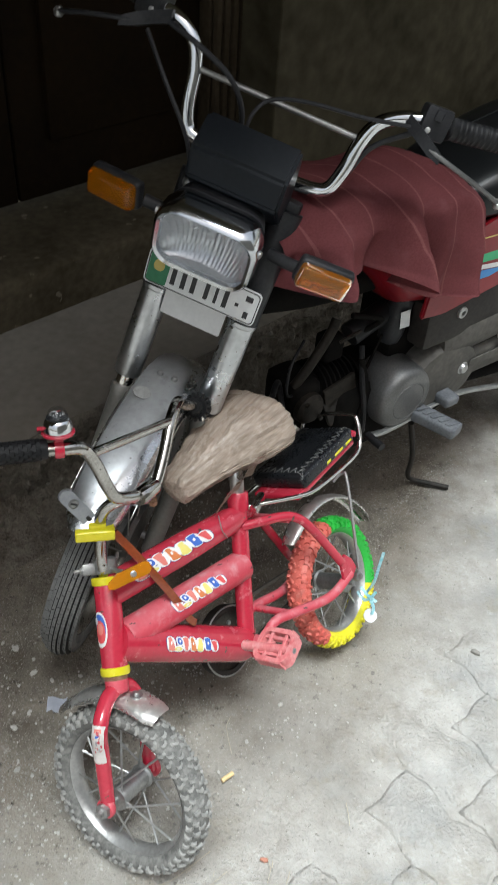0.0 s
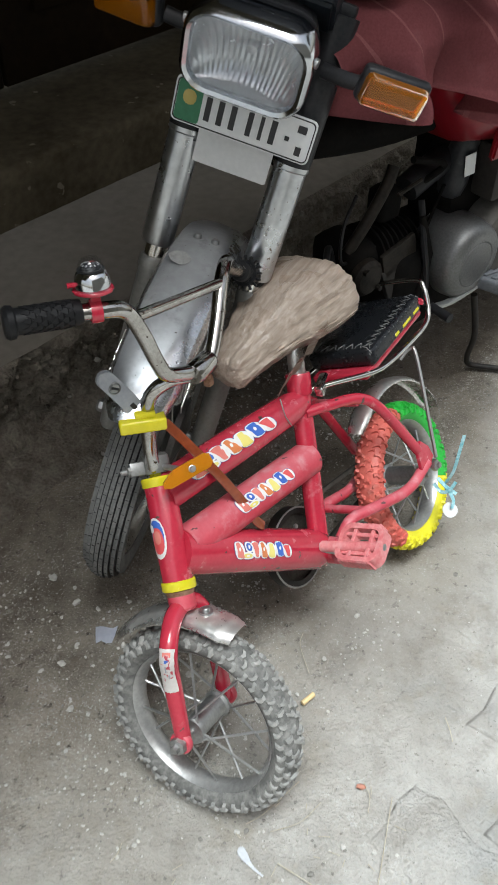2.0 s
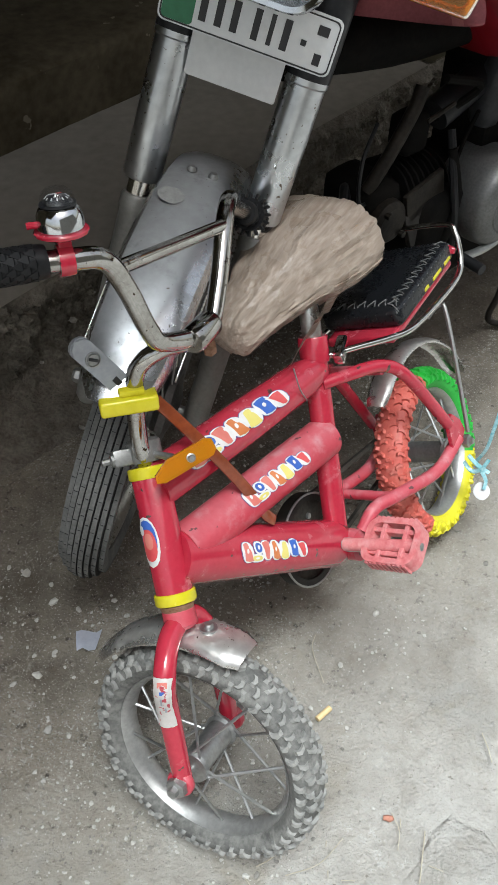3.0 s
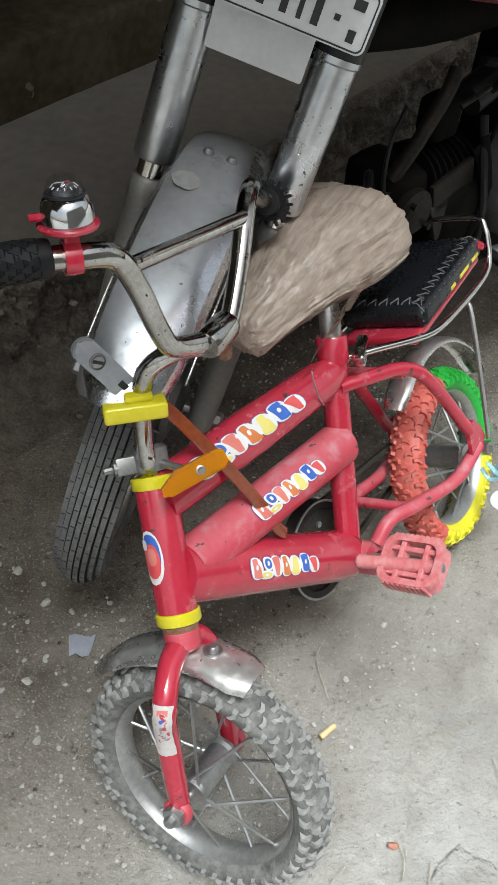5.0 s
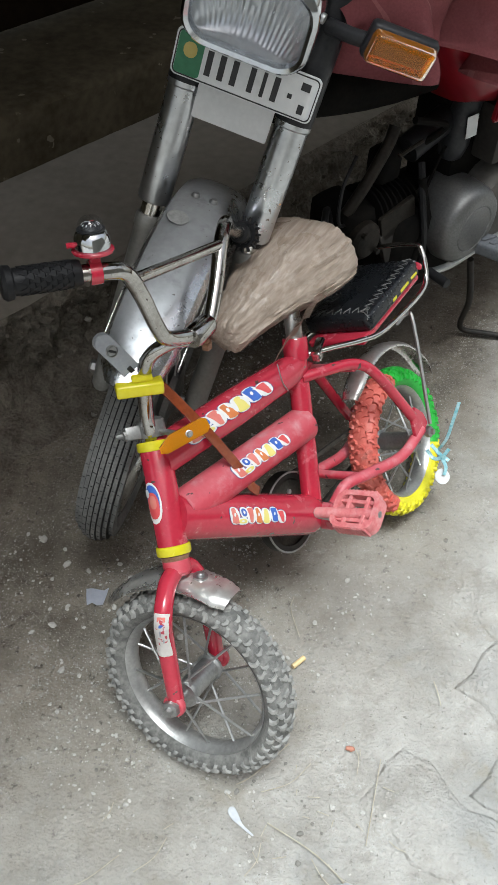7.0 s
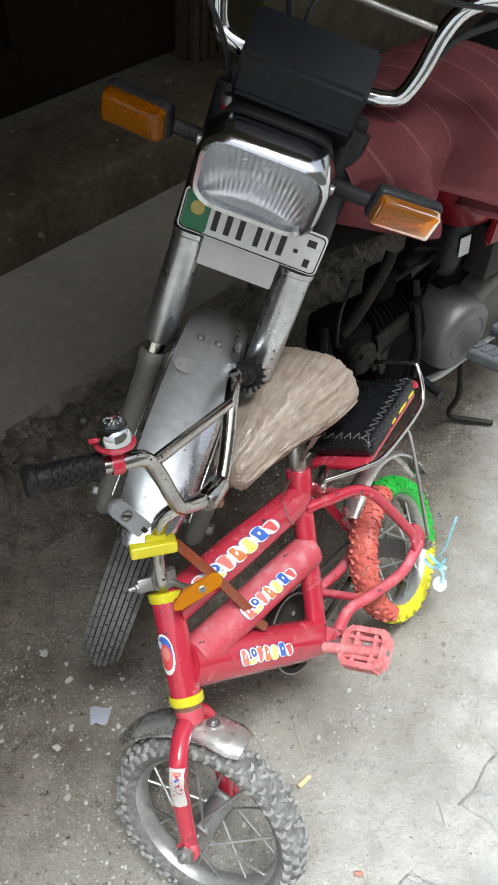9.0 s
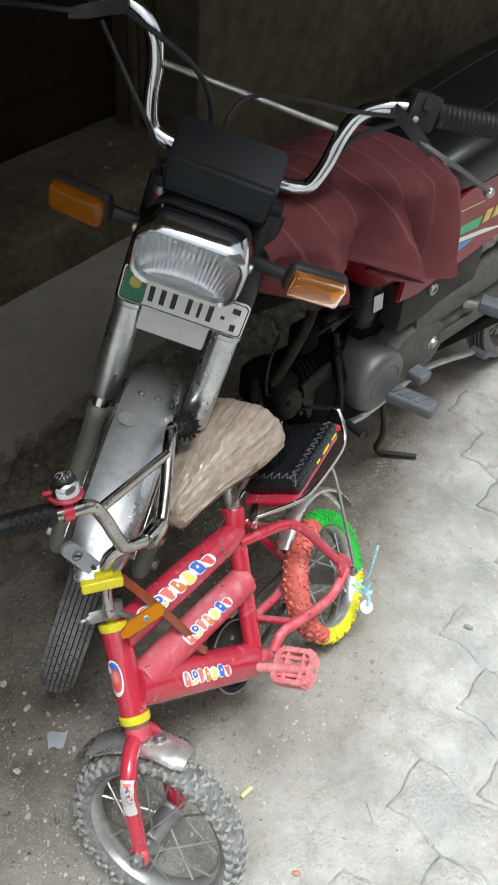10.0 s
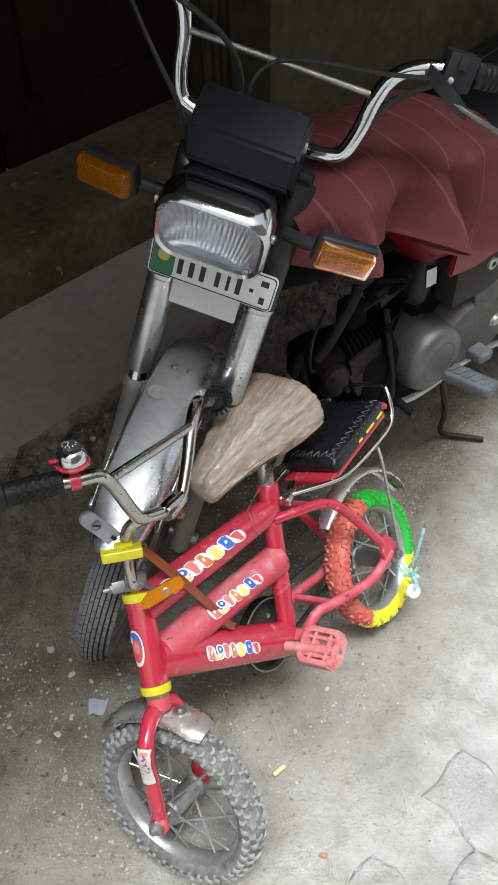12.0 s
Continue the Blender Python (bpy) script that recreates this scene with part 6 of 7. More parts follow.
for s in (1, -1):
    a, b = V(fk(s * 0.247, -0.033, 0.869)), V(fk(s * 0.345, -0.077, 0.8815))
    gp = part("grip", lathe([(0, 0), (0.0165, 0), (0.019, 0.003), (0.0165, 0.008), (0.0165, 0.108), (0.020, 0.116), (0.020, 0.124), (0.012, 0.127), (0, 0.127)], axes(a, b - a), 22), RUBBER, mbar, "ridged black rubber grip")
    gm = axes(a, b - a)
    for k in range(11):
        part("grip_ridge", lathe([(0.0163, 0.014 + k * 0.0085), (0.0178, 0.016 + k * 0.0085), (0.0178, 0.018 + k * 0.0085), (0.0163, 0.020 + k * 0.0085)], gm, 18), RUBBER, gp)
    sw = part("switch_housing", block((0.042, 0.046, 0.048), local(fk(s * 0.226, -0.028, 0.868), way(FORK, s * 0.97, -0.2, 0.05).normalized(), way(FORK, 0.2 * s, 0.97, 0).normalized(), way(FORK, 0, 0, 1)), 0.006, 2), BLACK, mbar, "black switch housing")
    part("switch_knob", block((0.012, 0.010, 0.016), FORK @ Matrix.Translation((s * 0.230, -0.002, 0.880)), 0.003, 2), BLACK, sw)
    part("switch_screw", lathe([(0, 0.004), (0.004, 0.003), (0.0045, 0), (0, 0)], axes(fk(s * 0.222, -0.004, 0.856), way(FORK, 0, 1, 0.2)), 10), STEEL, sw)
    perch = part("lever_perch", loft([[fk(s * x, y + dy, z + dz) for dy, dz in ((-w, -w), (w, -w), (w, w), (-w, w))] for x, y, z, w in ((0.190, -0.012, 0.858, 0.010), (0.212, 0.004, 0.848, 0.010), (0.235, 0.012, 0.836, 0.010), (0.256, 0.014, 0.826, 0.007))]), BLACK, mbar, "black lever bracket")
    part("lever", sweep(bmesh.new(), glide([fk(s * 0.235, 0.016, 0.834), fk(s * 0.275, 0.016, 0.825), fk(s * 0.32, 0.0, 0.814), fk(s * 0.362, -0.026, 0.802)], 5), round_rect(0.012, 0.007, 0.003, 2), up=way(FORK, 0, 0, 1)), ALU if s == 1 else BLACK, perch, "dark lever")
    part("lever_ball", lathe([(0, 0.009), (0.006, 0.0065), (0.009, 0), (0.006, -0.0065), (0, -0.009)], axes(fk(s * 0.366, -0.029, 0.800), way(FORK, 0, 0, 1)), 14), STEEL, perch)
for pts, r in (([(0.200, 0.0, 0.852), (0.13, 0.02, 0.838), (0.05, 0.035, 0.828), (0.0, 0.050, 0.812), (-0.018, 0.055, 0.785), (-0.020, 0.050, 0.752)], 0.0032), ([(-0.19, -0.005, 0.85), (-0.13, 0.0, 0.835), (-0.075, -0.01, 0.81), (-0.045, -0.03, 0.765), (-0.04, -0.04, 0.70)], 0.0045),
               ([(-0.215, 0.01, 0.83), (-0.16, 0.03, 0.775), (-0.105, 0.03, 0.715), (-0.085, 0.0, 0.66)], 0.0034), ([(0.205, -0.02, 0.845), (0.155, -0.035, 0.80), (0.13, -0.04, 0.74), (0.08, -0.045, 0.70)], 0.0045)):
    part("cable", tube(glide([fk(*p) for p in pts], 6), r, 8), BLACK, mbar)


# tank, seat, side panel
def oval(cy, zc, hw, hh, n=24, p=0.7, base=0.0):
    out = []
    for i in range(n):
        a = 2 * math.pi * i / n
        ca, sa = math.cos(a), math.sin(a)
        out.append(bd(hw * math.copysign(abs(ca) ** p, ca), cy, zc + hh * math.copysign(abs(sa) ** p, sa) + base))
    return out


part("fuel_tank", loft([oval(y, z, w, h) for y, z, w, h in ((0.48, 0.800, 0.03, 0.02), (0.50, 0.800, 0.070, 0.030), (0.54, 0.800, 0.092, 0.036), (0.61, 0.780, 0.100, 0.055), (0.70, 0.715, 0.116, 0.102), (0.79, 0.690, 0.112, 0.100), (0.85, 0.685, 0.095, 0.080))]), TANK_RED, moto, "dark red fuel tank")
seat_rows = [(0.80, 0.785, 0.085, 0.025), (0.83, 0.798, 0.105, 0.045), (0.92, 0.812, 0.122, 0.058), (1.05, 0.826, 0.130, 0.066), (1.20, 0.838, 0.132, 0.072), (1.40, 0.845, 0.130, 0.074), (1.52, 0.842, 0.115, 0.066), (1.56, 0.838, 0.08, 0.04)]
seat = part("seat", loft([oval(y, z, w, h, p=0.55) for y, z, w, h in seat_rows]), SEAT_VINYL, moto, "long black vinyl seat")
for xs in (0.055, -0.055):
    part("seat_seam", tube([bd(xs, 0.92, 0.8705), bd(xs, 1.05, 0.8925), bd(xs, 1.20, 0.9105), bd(xs, 1.40, 0.9195)], 0.0022, 6), SEAT_VINYL, seat)
bym = Matrix((way(BODY, 0, 1, 0), way(BODY, 0, 0, 1), way(BODY, 1, 0, 0))).transposed().to_4x4()
bym.translation = bd(0.100, 0, 0)
for s in (1, -1):
    sm = bym.copy()
    sm.translation = bd(0.100 if s == 1 else -0.112, 0, 0)
    panel_bm = slab([(0.735, 0.592), (0.745, 0.66), (0.79, 0.745), (0.90, 0.768), (1.34, 0.785), (1.36, 0.74), (1.20, 0.655), (1.05, 0.622), (0.90, 0.602), (0.80, 0.585)], sm, 0.012)
    bmesh.ops.bevel(panel_bm, geom=panel_bm.edges[:], offset=0.004, segments=2, affect="EDGES")
    panel = part("side_panel", panel_bm, TANK_RED, moto, "dusty red side panel with green, white and blue stripes")
    if s == 1:
        for nm, mat, o, lift in (("green_stripe", STRIPE_GREEN, [(0.842, 0.697), (0.968, 0.692), (0.962, 0.671), (0.842, 0.680)], 0.0121), ("white_stripe", STRIPE_WHITE, [(0.842, 0.6765), (0.99, 0.657), (1.071, 0.637), (0.99, 0.647), (0.842, 0.6665)], 0.0122),
                                 ("blue_stripe", STRIPE_BLUE, [(0.842, 0.663), (0.905, 0.656), (0.962, 0.648), (0.91, 0.639), (0.842, 0.640)], 0.0121), ("yellow_stripe", GOLD, [(0.83, 0.735), (0.96, 0.727), (0.96, 0.725), (0.83, 0.732)], 0.0121)):
            part(nm, slab(o, sm @ Matrix.Translation((0, 0, lift)), 0.0006), mat, panel)
        for y0, w in ((0.985, 0.022), (1.018, 0.022), (1.052, 0.014), (1.076, 0.014)):
            em = slab([(y0 - w / 2 - 0.003, 0.675), (y0 + w / 2 - 0.003, 0.675), (y0 + w / 2 + 0.004, 0.699), (y0 - w / 2 + 0.004, 0.699)], sm @ Matrix.Translation((0, 0, 0.0121)), 0.002, 0.0006)
            part("emblem", em, GOLD, panel, "raised gilt emblem bar")

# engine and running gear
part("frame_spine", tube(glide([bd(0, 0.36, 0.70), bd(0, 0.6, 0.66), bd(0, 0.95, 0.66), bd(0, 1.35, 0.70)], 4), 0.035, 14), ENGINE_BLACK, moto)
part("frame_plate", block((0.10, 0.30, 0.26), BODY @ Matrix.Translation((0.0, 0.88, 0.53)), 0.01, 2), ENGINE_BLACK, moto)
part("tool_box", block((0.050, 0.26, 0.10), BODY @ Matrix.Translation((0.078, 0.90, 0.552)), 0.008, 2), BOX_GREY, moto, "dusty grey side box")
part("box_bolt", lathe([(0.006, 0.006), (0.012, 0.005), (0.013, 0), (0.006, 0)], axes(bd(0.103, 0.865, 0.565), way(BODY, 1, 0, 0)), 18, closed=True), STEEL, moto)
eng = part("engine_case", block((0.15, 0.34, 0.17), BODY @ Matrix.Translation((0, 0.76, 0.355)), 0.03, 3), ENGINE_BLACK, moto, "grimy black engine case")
gc = axes(bd(0.0, 0.742, 0.398), way(BODY, 1, 0, 0))
part("generator_cover", lathe([(0, 0.118), (0.0405, 0.118), (0.042, 0.1165), (0.043, 0.1165), (0.0445, 0.118), (0.056, 0.117), (0.066, 0.112), (0.0715, 0.102), (0.074, 0.086), (0.075, 0.05), (0.075, 0.02), (0, 0.02)], gc, 48), ALU, eng, "round grey generator cover")
part("sprocket_cover", loft([[bd(x, 0.86 + w * math.cos(a), 0.405 + h * math.sin(a)) for a in [2 * math.pi * i / 20 for i in range(20)]] for x, w, h in ((0.03, 0.105, 0.082), (0.092, 0.105, 0.082), (0.104, 0.098, 0.075), (0.107, 0.08, 0.06))]), CASE_GREY, eng, "grimy sprocket cover")
cax = axes(bd(0.0, 0.66, 0.415), way(BODY, 0, -1, 0.12))
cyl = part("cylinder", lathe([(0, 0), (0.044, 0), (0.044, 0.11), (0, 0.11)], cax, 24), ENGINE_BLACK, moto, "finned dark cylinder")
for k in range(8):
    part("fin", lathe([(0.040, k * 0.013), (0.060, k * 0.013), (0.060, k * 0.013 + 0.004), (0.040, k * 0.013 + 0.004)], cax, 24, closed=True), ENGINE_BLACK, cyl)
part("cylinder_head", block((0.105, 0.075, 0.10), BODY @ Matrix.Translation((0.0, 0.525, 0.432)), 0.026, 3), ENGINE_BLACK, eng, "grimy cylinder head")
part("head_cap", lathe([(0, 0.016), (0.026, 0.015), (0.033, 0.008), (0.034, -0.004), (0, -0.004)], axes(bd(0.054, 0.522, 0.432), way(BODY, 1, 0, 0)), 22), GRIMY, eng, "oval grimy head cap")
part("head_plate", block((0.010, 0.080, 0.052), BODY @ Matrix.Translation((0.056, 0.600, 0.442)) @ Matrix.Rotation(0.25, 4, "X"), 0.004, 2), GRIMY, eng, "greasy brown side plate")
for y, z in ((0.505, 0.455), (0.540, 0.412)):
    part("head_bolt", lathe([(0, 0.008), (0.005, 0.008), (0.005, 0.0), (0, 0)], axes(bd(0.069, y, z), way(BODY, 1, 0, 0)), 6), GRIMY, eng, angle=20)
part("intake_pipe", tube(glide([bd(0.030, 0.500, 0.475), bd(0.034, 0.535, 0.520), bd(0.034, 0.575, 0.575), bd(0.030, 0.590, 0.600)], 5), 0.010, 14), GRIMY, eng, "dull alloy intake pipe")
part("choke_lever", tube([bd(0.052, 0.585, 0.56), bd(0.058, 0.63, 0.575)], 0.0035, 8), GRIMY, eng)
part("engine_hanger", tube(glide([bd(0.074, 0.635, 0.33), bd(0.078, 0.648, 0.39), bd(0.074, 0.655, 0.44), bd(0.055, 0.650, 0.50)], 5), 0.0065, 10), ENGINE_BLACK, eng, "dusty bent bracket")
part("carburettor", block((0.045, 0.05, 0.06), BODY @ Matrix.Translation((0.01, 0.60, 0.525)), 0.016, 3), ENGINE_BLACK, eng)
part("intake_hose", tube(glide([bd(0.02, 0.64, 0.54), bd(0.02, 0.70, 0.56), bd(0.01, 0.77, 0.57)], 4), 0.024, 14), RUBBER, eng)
part("side_tube", tube([bd(0.035, 0.735, 0.500), bd(0.035, 0.737, 0.508), bd(0.036, 0.742, 0.53), bd(0.038, 0.765, 0.66)], 0.026, 16, scale=[0.5, 0.85, 1, 1]), BLACK, moto)
part("spec_label", block((0.0015, 0.022, 0.040), local(bd(0.066, 0.742, 0.568), way(BODY, 0.97, -0.2, 0), way(BODY, 0.2, 0.97, 0.15).normalized(), way(BODY, 0, -0.15, 1).normalized()), 0.0004, 1), PLATE_WHITE, moto, "small pale label")
wires = random.Random(31)
for k in range(5):
    y0, z0 = wires.uniform(0.44, 0.70), wires.uniform(0.44, 0.60)
    pts = [(wires.uniform(0.0, 0.07), y0 + wires.uniform(-0.02, 0.02) + 0.035 * (q - 1.5) * wires.uniform(-1, 1), z0 + 0.045 * (q - 1.5) * wires.uniform(0.3, 1.2)) for q in range(4)]
    part("hose", tube(glide([bd(*p) for p in pts], 5), wires.choice((0.003, 0.0045, 0.006)), 8), wires.choice((RUBBER, ENGINE_BLACK)), eng)
part("hose", tube(glide([bd(0.08, 0.66, 0.33), bd(0.082, 0.650, 0.40), bd(0.07, 0.645, 0.46), bd(0.04, 0.66, 0.52)], 5), 0.006, 8), RUBBER, eng)
part("bracket", block((0.012, 0.05, 0.07), BODY @ Matrix.Translation((0.055, 0.595, 0.40)) @ Matrix.Rotation(0.4, 4, "X"), 0.004, 2), BOX_GREY, eng)
part("exhaust_pipe", tube(glide([bd(-0.03, 0.50, 0.40), bd(-0.06, 0.45, 0.33), bd(-0.09, 0.52, 0.25), bd(-0.11, 0.80, 0.235), bd(-0.13, 1.4, 0.27)], 6), 0.02, 14), CHROME_DULL, moto)
case = part("chain_case", loft([[bd(0.082 + wv * math.cos(a), y, zc + h * math.sin(a)) for a in [2 * math.pi * i / 20 for i in range(20)]] for y, zc, h, wv in ((0.84, 0.475, 0.040, 0.022), (0.90, 0.490, 0.048, 0.026), (1.10, 0.498, 0.046, 0.028), (1.45, 0.500, 0.046, 0.028))]), CASE_GREY, moto, "long dusty grey chain case")
part("case_lower", loft([[bd(0.080 + wv * math.cos(a), y, zc + h * math.sin(a)) for a in [2 * math.pi * i / 20 for i in range(20)]] for y, zc, h, wv in ((0.88, 0.405, 0.030, 0.02), (0.93, 0.405, 0.040, 0.024), (1.15, 0.405, 0.042, 0.026), (1.45, 0.400, 0.042, 0.026))]), CASE_GREY, case)
part("case_bolt", lathe([(0, 0.010), (0.010, 0.009), (0.012, 0.004), (0.015, 0.003), (0.016, -0.004), (0, -0.004)], axes(bd(0.104, 0.913, 0.412), way(BODY, 1, 0, 0)), 18), STEEL, case)
for y0 in (0.93, 1.18):
    part("case_plate", block((0.004, 0.20, 0.020), BODY @ Matrix.Translation((0.108, y0 + 0.1, 0.418)), 0.0015, 1), CASE_GREY, case)
part("swing_arm", tube([bd(0.07, 0.92, 0.36), bd(0.085, 1.36, 0.30)], 0.018, 12), ENGINE_BLACK, moto)
part("shock", tube([bd(0.10, 1.30, 0.36), bd(0.10, 1.22, 0.68)], 0.026, 14), CHROME_DULL, moto)

peg = part("foot_peg", block((0.105, 0.042, 0.026), local(bd(0.158, 0.795, 0.350), way(BODY, 0.97, 0.22, 0.03).normalized(), way(BODY, -0.22, 0.97, 0).normalized(), V((0, 0, 1))), 0.007, 3), PEG_RUBBER, moto, "worn grey rubber foot peg")
gr = bmesh.new()
for k in range(5):
    block((0.010, 0.030, 0.004), local(bd(0.122 + k * 0.018, 0.788 + k * 0.0042, 0.3638), way(BODY, 0.97, 0.22, 0.03).normalized(), way(BODY, 0.2, 0.97, 0).normalized(), V((0, 0, 1))), 0.001, 1, gr)
part("peg_rib", gr, PEG_RUBBER, peg)
part("peg_bar", tube([bd(-0.16, 0.76, 0.30), bd(0.02, 0.77, 0.29), bd(0.11, 0.785, 0.338)], 0.011, 10), ENGINE_BLACK, moto)
gear = part("gear_lever", sweep(bmesh.new(), glide([bd(0.108, 0.652, 0.340), bd(0.112, 0.70, 0.336), bd(0.110, 0.78, 0.340), bd(0.108, 0.86, 0.346), bd(0.112, 0.93, 0.345), bd(0.128, 1.02, 0.335), bd(0.136, 1.07, 0.328)], 5), round_rect(0.014, 0.008, 0.003, 2), up=V((0, 0, 1))), STEEL, moto, "long steel gear lever")
part("gear_toe", tube([bd(0.105, 0.652, 0.340), bd(0.152, 0.648, 0.342)], 0.0085, 14), RUBBER, gear)
part("gear_heel", block((0.044, 0.020, 0.012), BODY @ Matrix.Translation((0.145, 1.066, 0.329)), 0.004, 2), PEG_RUBBER, gear)
part("gear_pad", block((0.055, 0.040, 0.024), BODY @ Matrix.Translation((0.115, 0.862, 0.362)), 0.008, 3), PEG_RUBBER, gear, "dimpled grey rubber pad")
pil = part("pillion_peg", block((0.10, 0.040, 0.026), local(bd(0.175, 1.05, 0.47), way(BODY, 0.92, 0.38, -0.05).normalized(), way(BODY, -0.38, 0.92, 0).normalized(), V((0, 0, 1))), 0.006, 2), PEG_RUBBER, moto, "grey rubber pillion peg")
part("pillion_arm", tube([bd(0.10, 1.02, 0.46), bd(0.14, 1.035, 0.468)], 0.010, 10), STEEL, pil)
stand = part("side_stand", tube(glide([bd(0.070, 0.83, 0.27), bd(0.072, 0.86, 0.16), bd(0.031, 0.913, 0.05), bd(0.031, 0.933, 0.016), bd(0.065, 0.965, 0.012), bd(0.100, 0.996, 0.010)], 5), 0.0065, 10), BOX_GREY, moto, "rusty dark side stand")


# ---- cloth over the tank ----
def tank_cloth():
    bm = bmesh.new()
    nu, nv = 110, 96
    lines = {9, 24, 40, 55, 70, 86, 100}
    ks = glide([V((0.33, 0.735, 0.0)), V((0.40, 0.755, 0)), V((0.47, 0.775, 0)), V((0.56, 0.745, 0)), V((0.62, 0.705, 0)), V((0.69, 0.675, 0)), V((0.75, 0.66, 0)), V((0.80, 0.665, 0)), V((0.86, 0.70, 0))], 20)

    def hem(y):
        for a, b in zip(ks, ks[1:]):
            if a.x <= y <= b.x:
                return a.y + (b.y - a.y) * (y - a.x) / max(1e-6, b.x - a.x)
        return ks[-1].y
    rows = []
    for i in range(nu + 1):
        t = i / nu
        y = 0.370 + 0.438 * t
        top = 0.880 - 0.10 * max(0, (0.45 - y) / 0.12) ** 2 * 0.5 - 0.05 * max(0, (y - 0.70) / 0.14) ** 2
        wide = 0.135 - 0.035 * max(0, (0.45 - y) / 0.18)
        row = []
        for j in range(nv + 1):
            v = -1 + 2 * j / nv
            h = hem(y)
            a = abs(v)
            edge = math.copysign(1, v)
            if a < 0.45:
                q = a / 0.45
                x = wide * math.sin(q * math.pi / 2 * 0.92)
                z = top - 0.055 * (1 - math.cos(q * math.pi / 2)) ** 1.0
            else:
                q = (a - 0.45) / 0.55
                x = wide * (0.992 + 0.10 * q)
                z = (top - 0.055) + (h - top + 0.055) * q
            k = max(0.0, a - 0.25)
            fold = k * (0.050 * math.sin(y * 44 + 1.3 * v) + 0.045 * (0.5 - abs(math.sin(y * 19 + 0.6 * v + 0.4))) + 0.040 * math.sin(y * 71 + 2.0 + 2 * v) + 0.012 * noise.noise(V((y * 14, v * 4, edge))))
            crease = 0.009 * noise.noise(V((y * 9, v * 5, 3.3))) + 0.003 * noise.noise(V((y * 24, v * 11, 7.7)))
            row.append(bm.verts.new(bd(edge * (x + fold), y + 0.03 * math.sin(v * 2.2) + 0.35 * fold, z + crease + 0.012 * math.sin(y * 30 + v * 3) * k)))
        rows.append(row)
    for i, (a, b) in enumerate(zip(rows, rows[1:])):
        for j in range(nv):
            f = bm.faces.new((a[j], a[j + 1], b[j + 1], b[j]))
            f.material_index = 1 if i in lines else 0
    bmesh.ops.solidify(bm, geom=bm.faces[:], thickness=0.0016)
    return solo("draped_cloth", bm, [CLOTH, CLOTH_LINE], "dull maroon striped cloth draped over the motorcycle's tank", "cloth", angle=80)


tank_cloth()


# ---- litter and stones on the ground ----
def pebble(bm, c, r, seed, mat=0):
    own = bmesh.new()
    bmesh.ops.create_icosphere(own, subdivisions=1, radius=1.0)
    rs = random.Random(seed)
    sx, sy, sz = r * rs.uniform(0.7, 1.3), r * rs.uniform(0.6, 1.1), r * rs.uniform(0.45, 0.8)
    m = pose(c[0], c[1], c[2] + sz * 0.35, rs.uniform(-20, 20), rs.uniform(-20, 20), rs.uniform(0, 360))
    for v in own.verts:
        k = 1 + rs.uniform(-0.22, 0.22)
        v.co = m @ V((v.co.x * sx * k, v.co.y * sy * k, v.co.z * sz * k))
    merge(bm, own, mat)


def grit():
    """Loose crumbs of stone, thick by the step and thin on the cement."""
    bm = bmesh.new()
    rs = random.Random(5)
    n = 0
    while n < 7500:
        x, y = rs.uniform(-0.75, 0.75), rs.uniform(0.5, 1.9)
        s = -math.sin(a50) * x + math.cos(a50) * y
        if s > 1.22:
            continue
        dense = 0.25 + 0.75 * min(1, max(0, (s - 0.35) / 0.5)) if x < 0.20 else 0.05
        dense *= 0.35 + 1.3 * noise.noise(V((x * 4, y * 4, 2))) + 0.8 * noise.noise(V((x * 13, y * 13, 5)))
        if rs.random() > dense:
            continue
        r = rs.choice((0.0006, 0.0007, 0.0009, 0.0010, 0.0012, 0.0015, 0.0020, 0.0030)) * (1.8 if rs.random() < 0.04 else 1.0)
        pebble(bm, (x, y, 0.0), r, n, 0 if rs.random() < 0.68 else 1)
        n += 1
    ob = part("grit", bm, [STONE, DARK_STONE], angle=20)
    return tagged(ob, "scattered pale crumbs of stone on the earth", "gravel", kind="stuff")


grit()


def step_rubble():
    bm = bmesh.new()
    rs = random.Random(9)
    for i in range(750):
        s, c = rs.uniform(-0.4, 2.8), rs.gauss(1.31, 0.05)
        if i % 3:
            k = rs.uniform(1.5, len(crumb) - 2.01)
            (c0, z0), (c1, z1) = crumb[int(k)], crumb[int(k) + 1]
            c, z = c0 + (c1 - c0) * (k % 1) - 0.012, z0 + (z1 - z0) * (k % 1)
        else:
            z = max(0.0, 0.035 * (c - 1.25) / 0.1) if c < 1.36 else 0.035
        p = at(HOUSE, s, min(c, 1.375), z)
        pebble(bm, p, rs.choice((0.002, 0.003, 0.005, 0.008)), 4000 + i, 1 if rs.random() < 0.92 else 0)
    ob = part("rubble", bm, [DARK_STONE, RUBBLE], angle=20)
    return tagged(ob, "crumbled earth and stones at the foot of the step", "rubble", kind="stuff")


step_rubble()

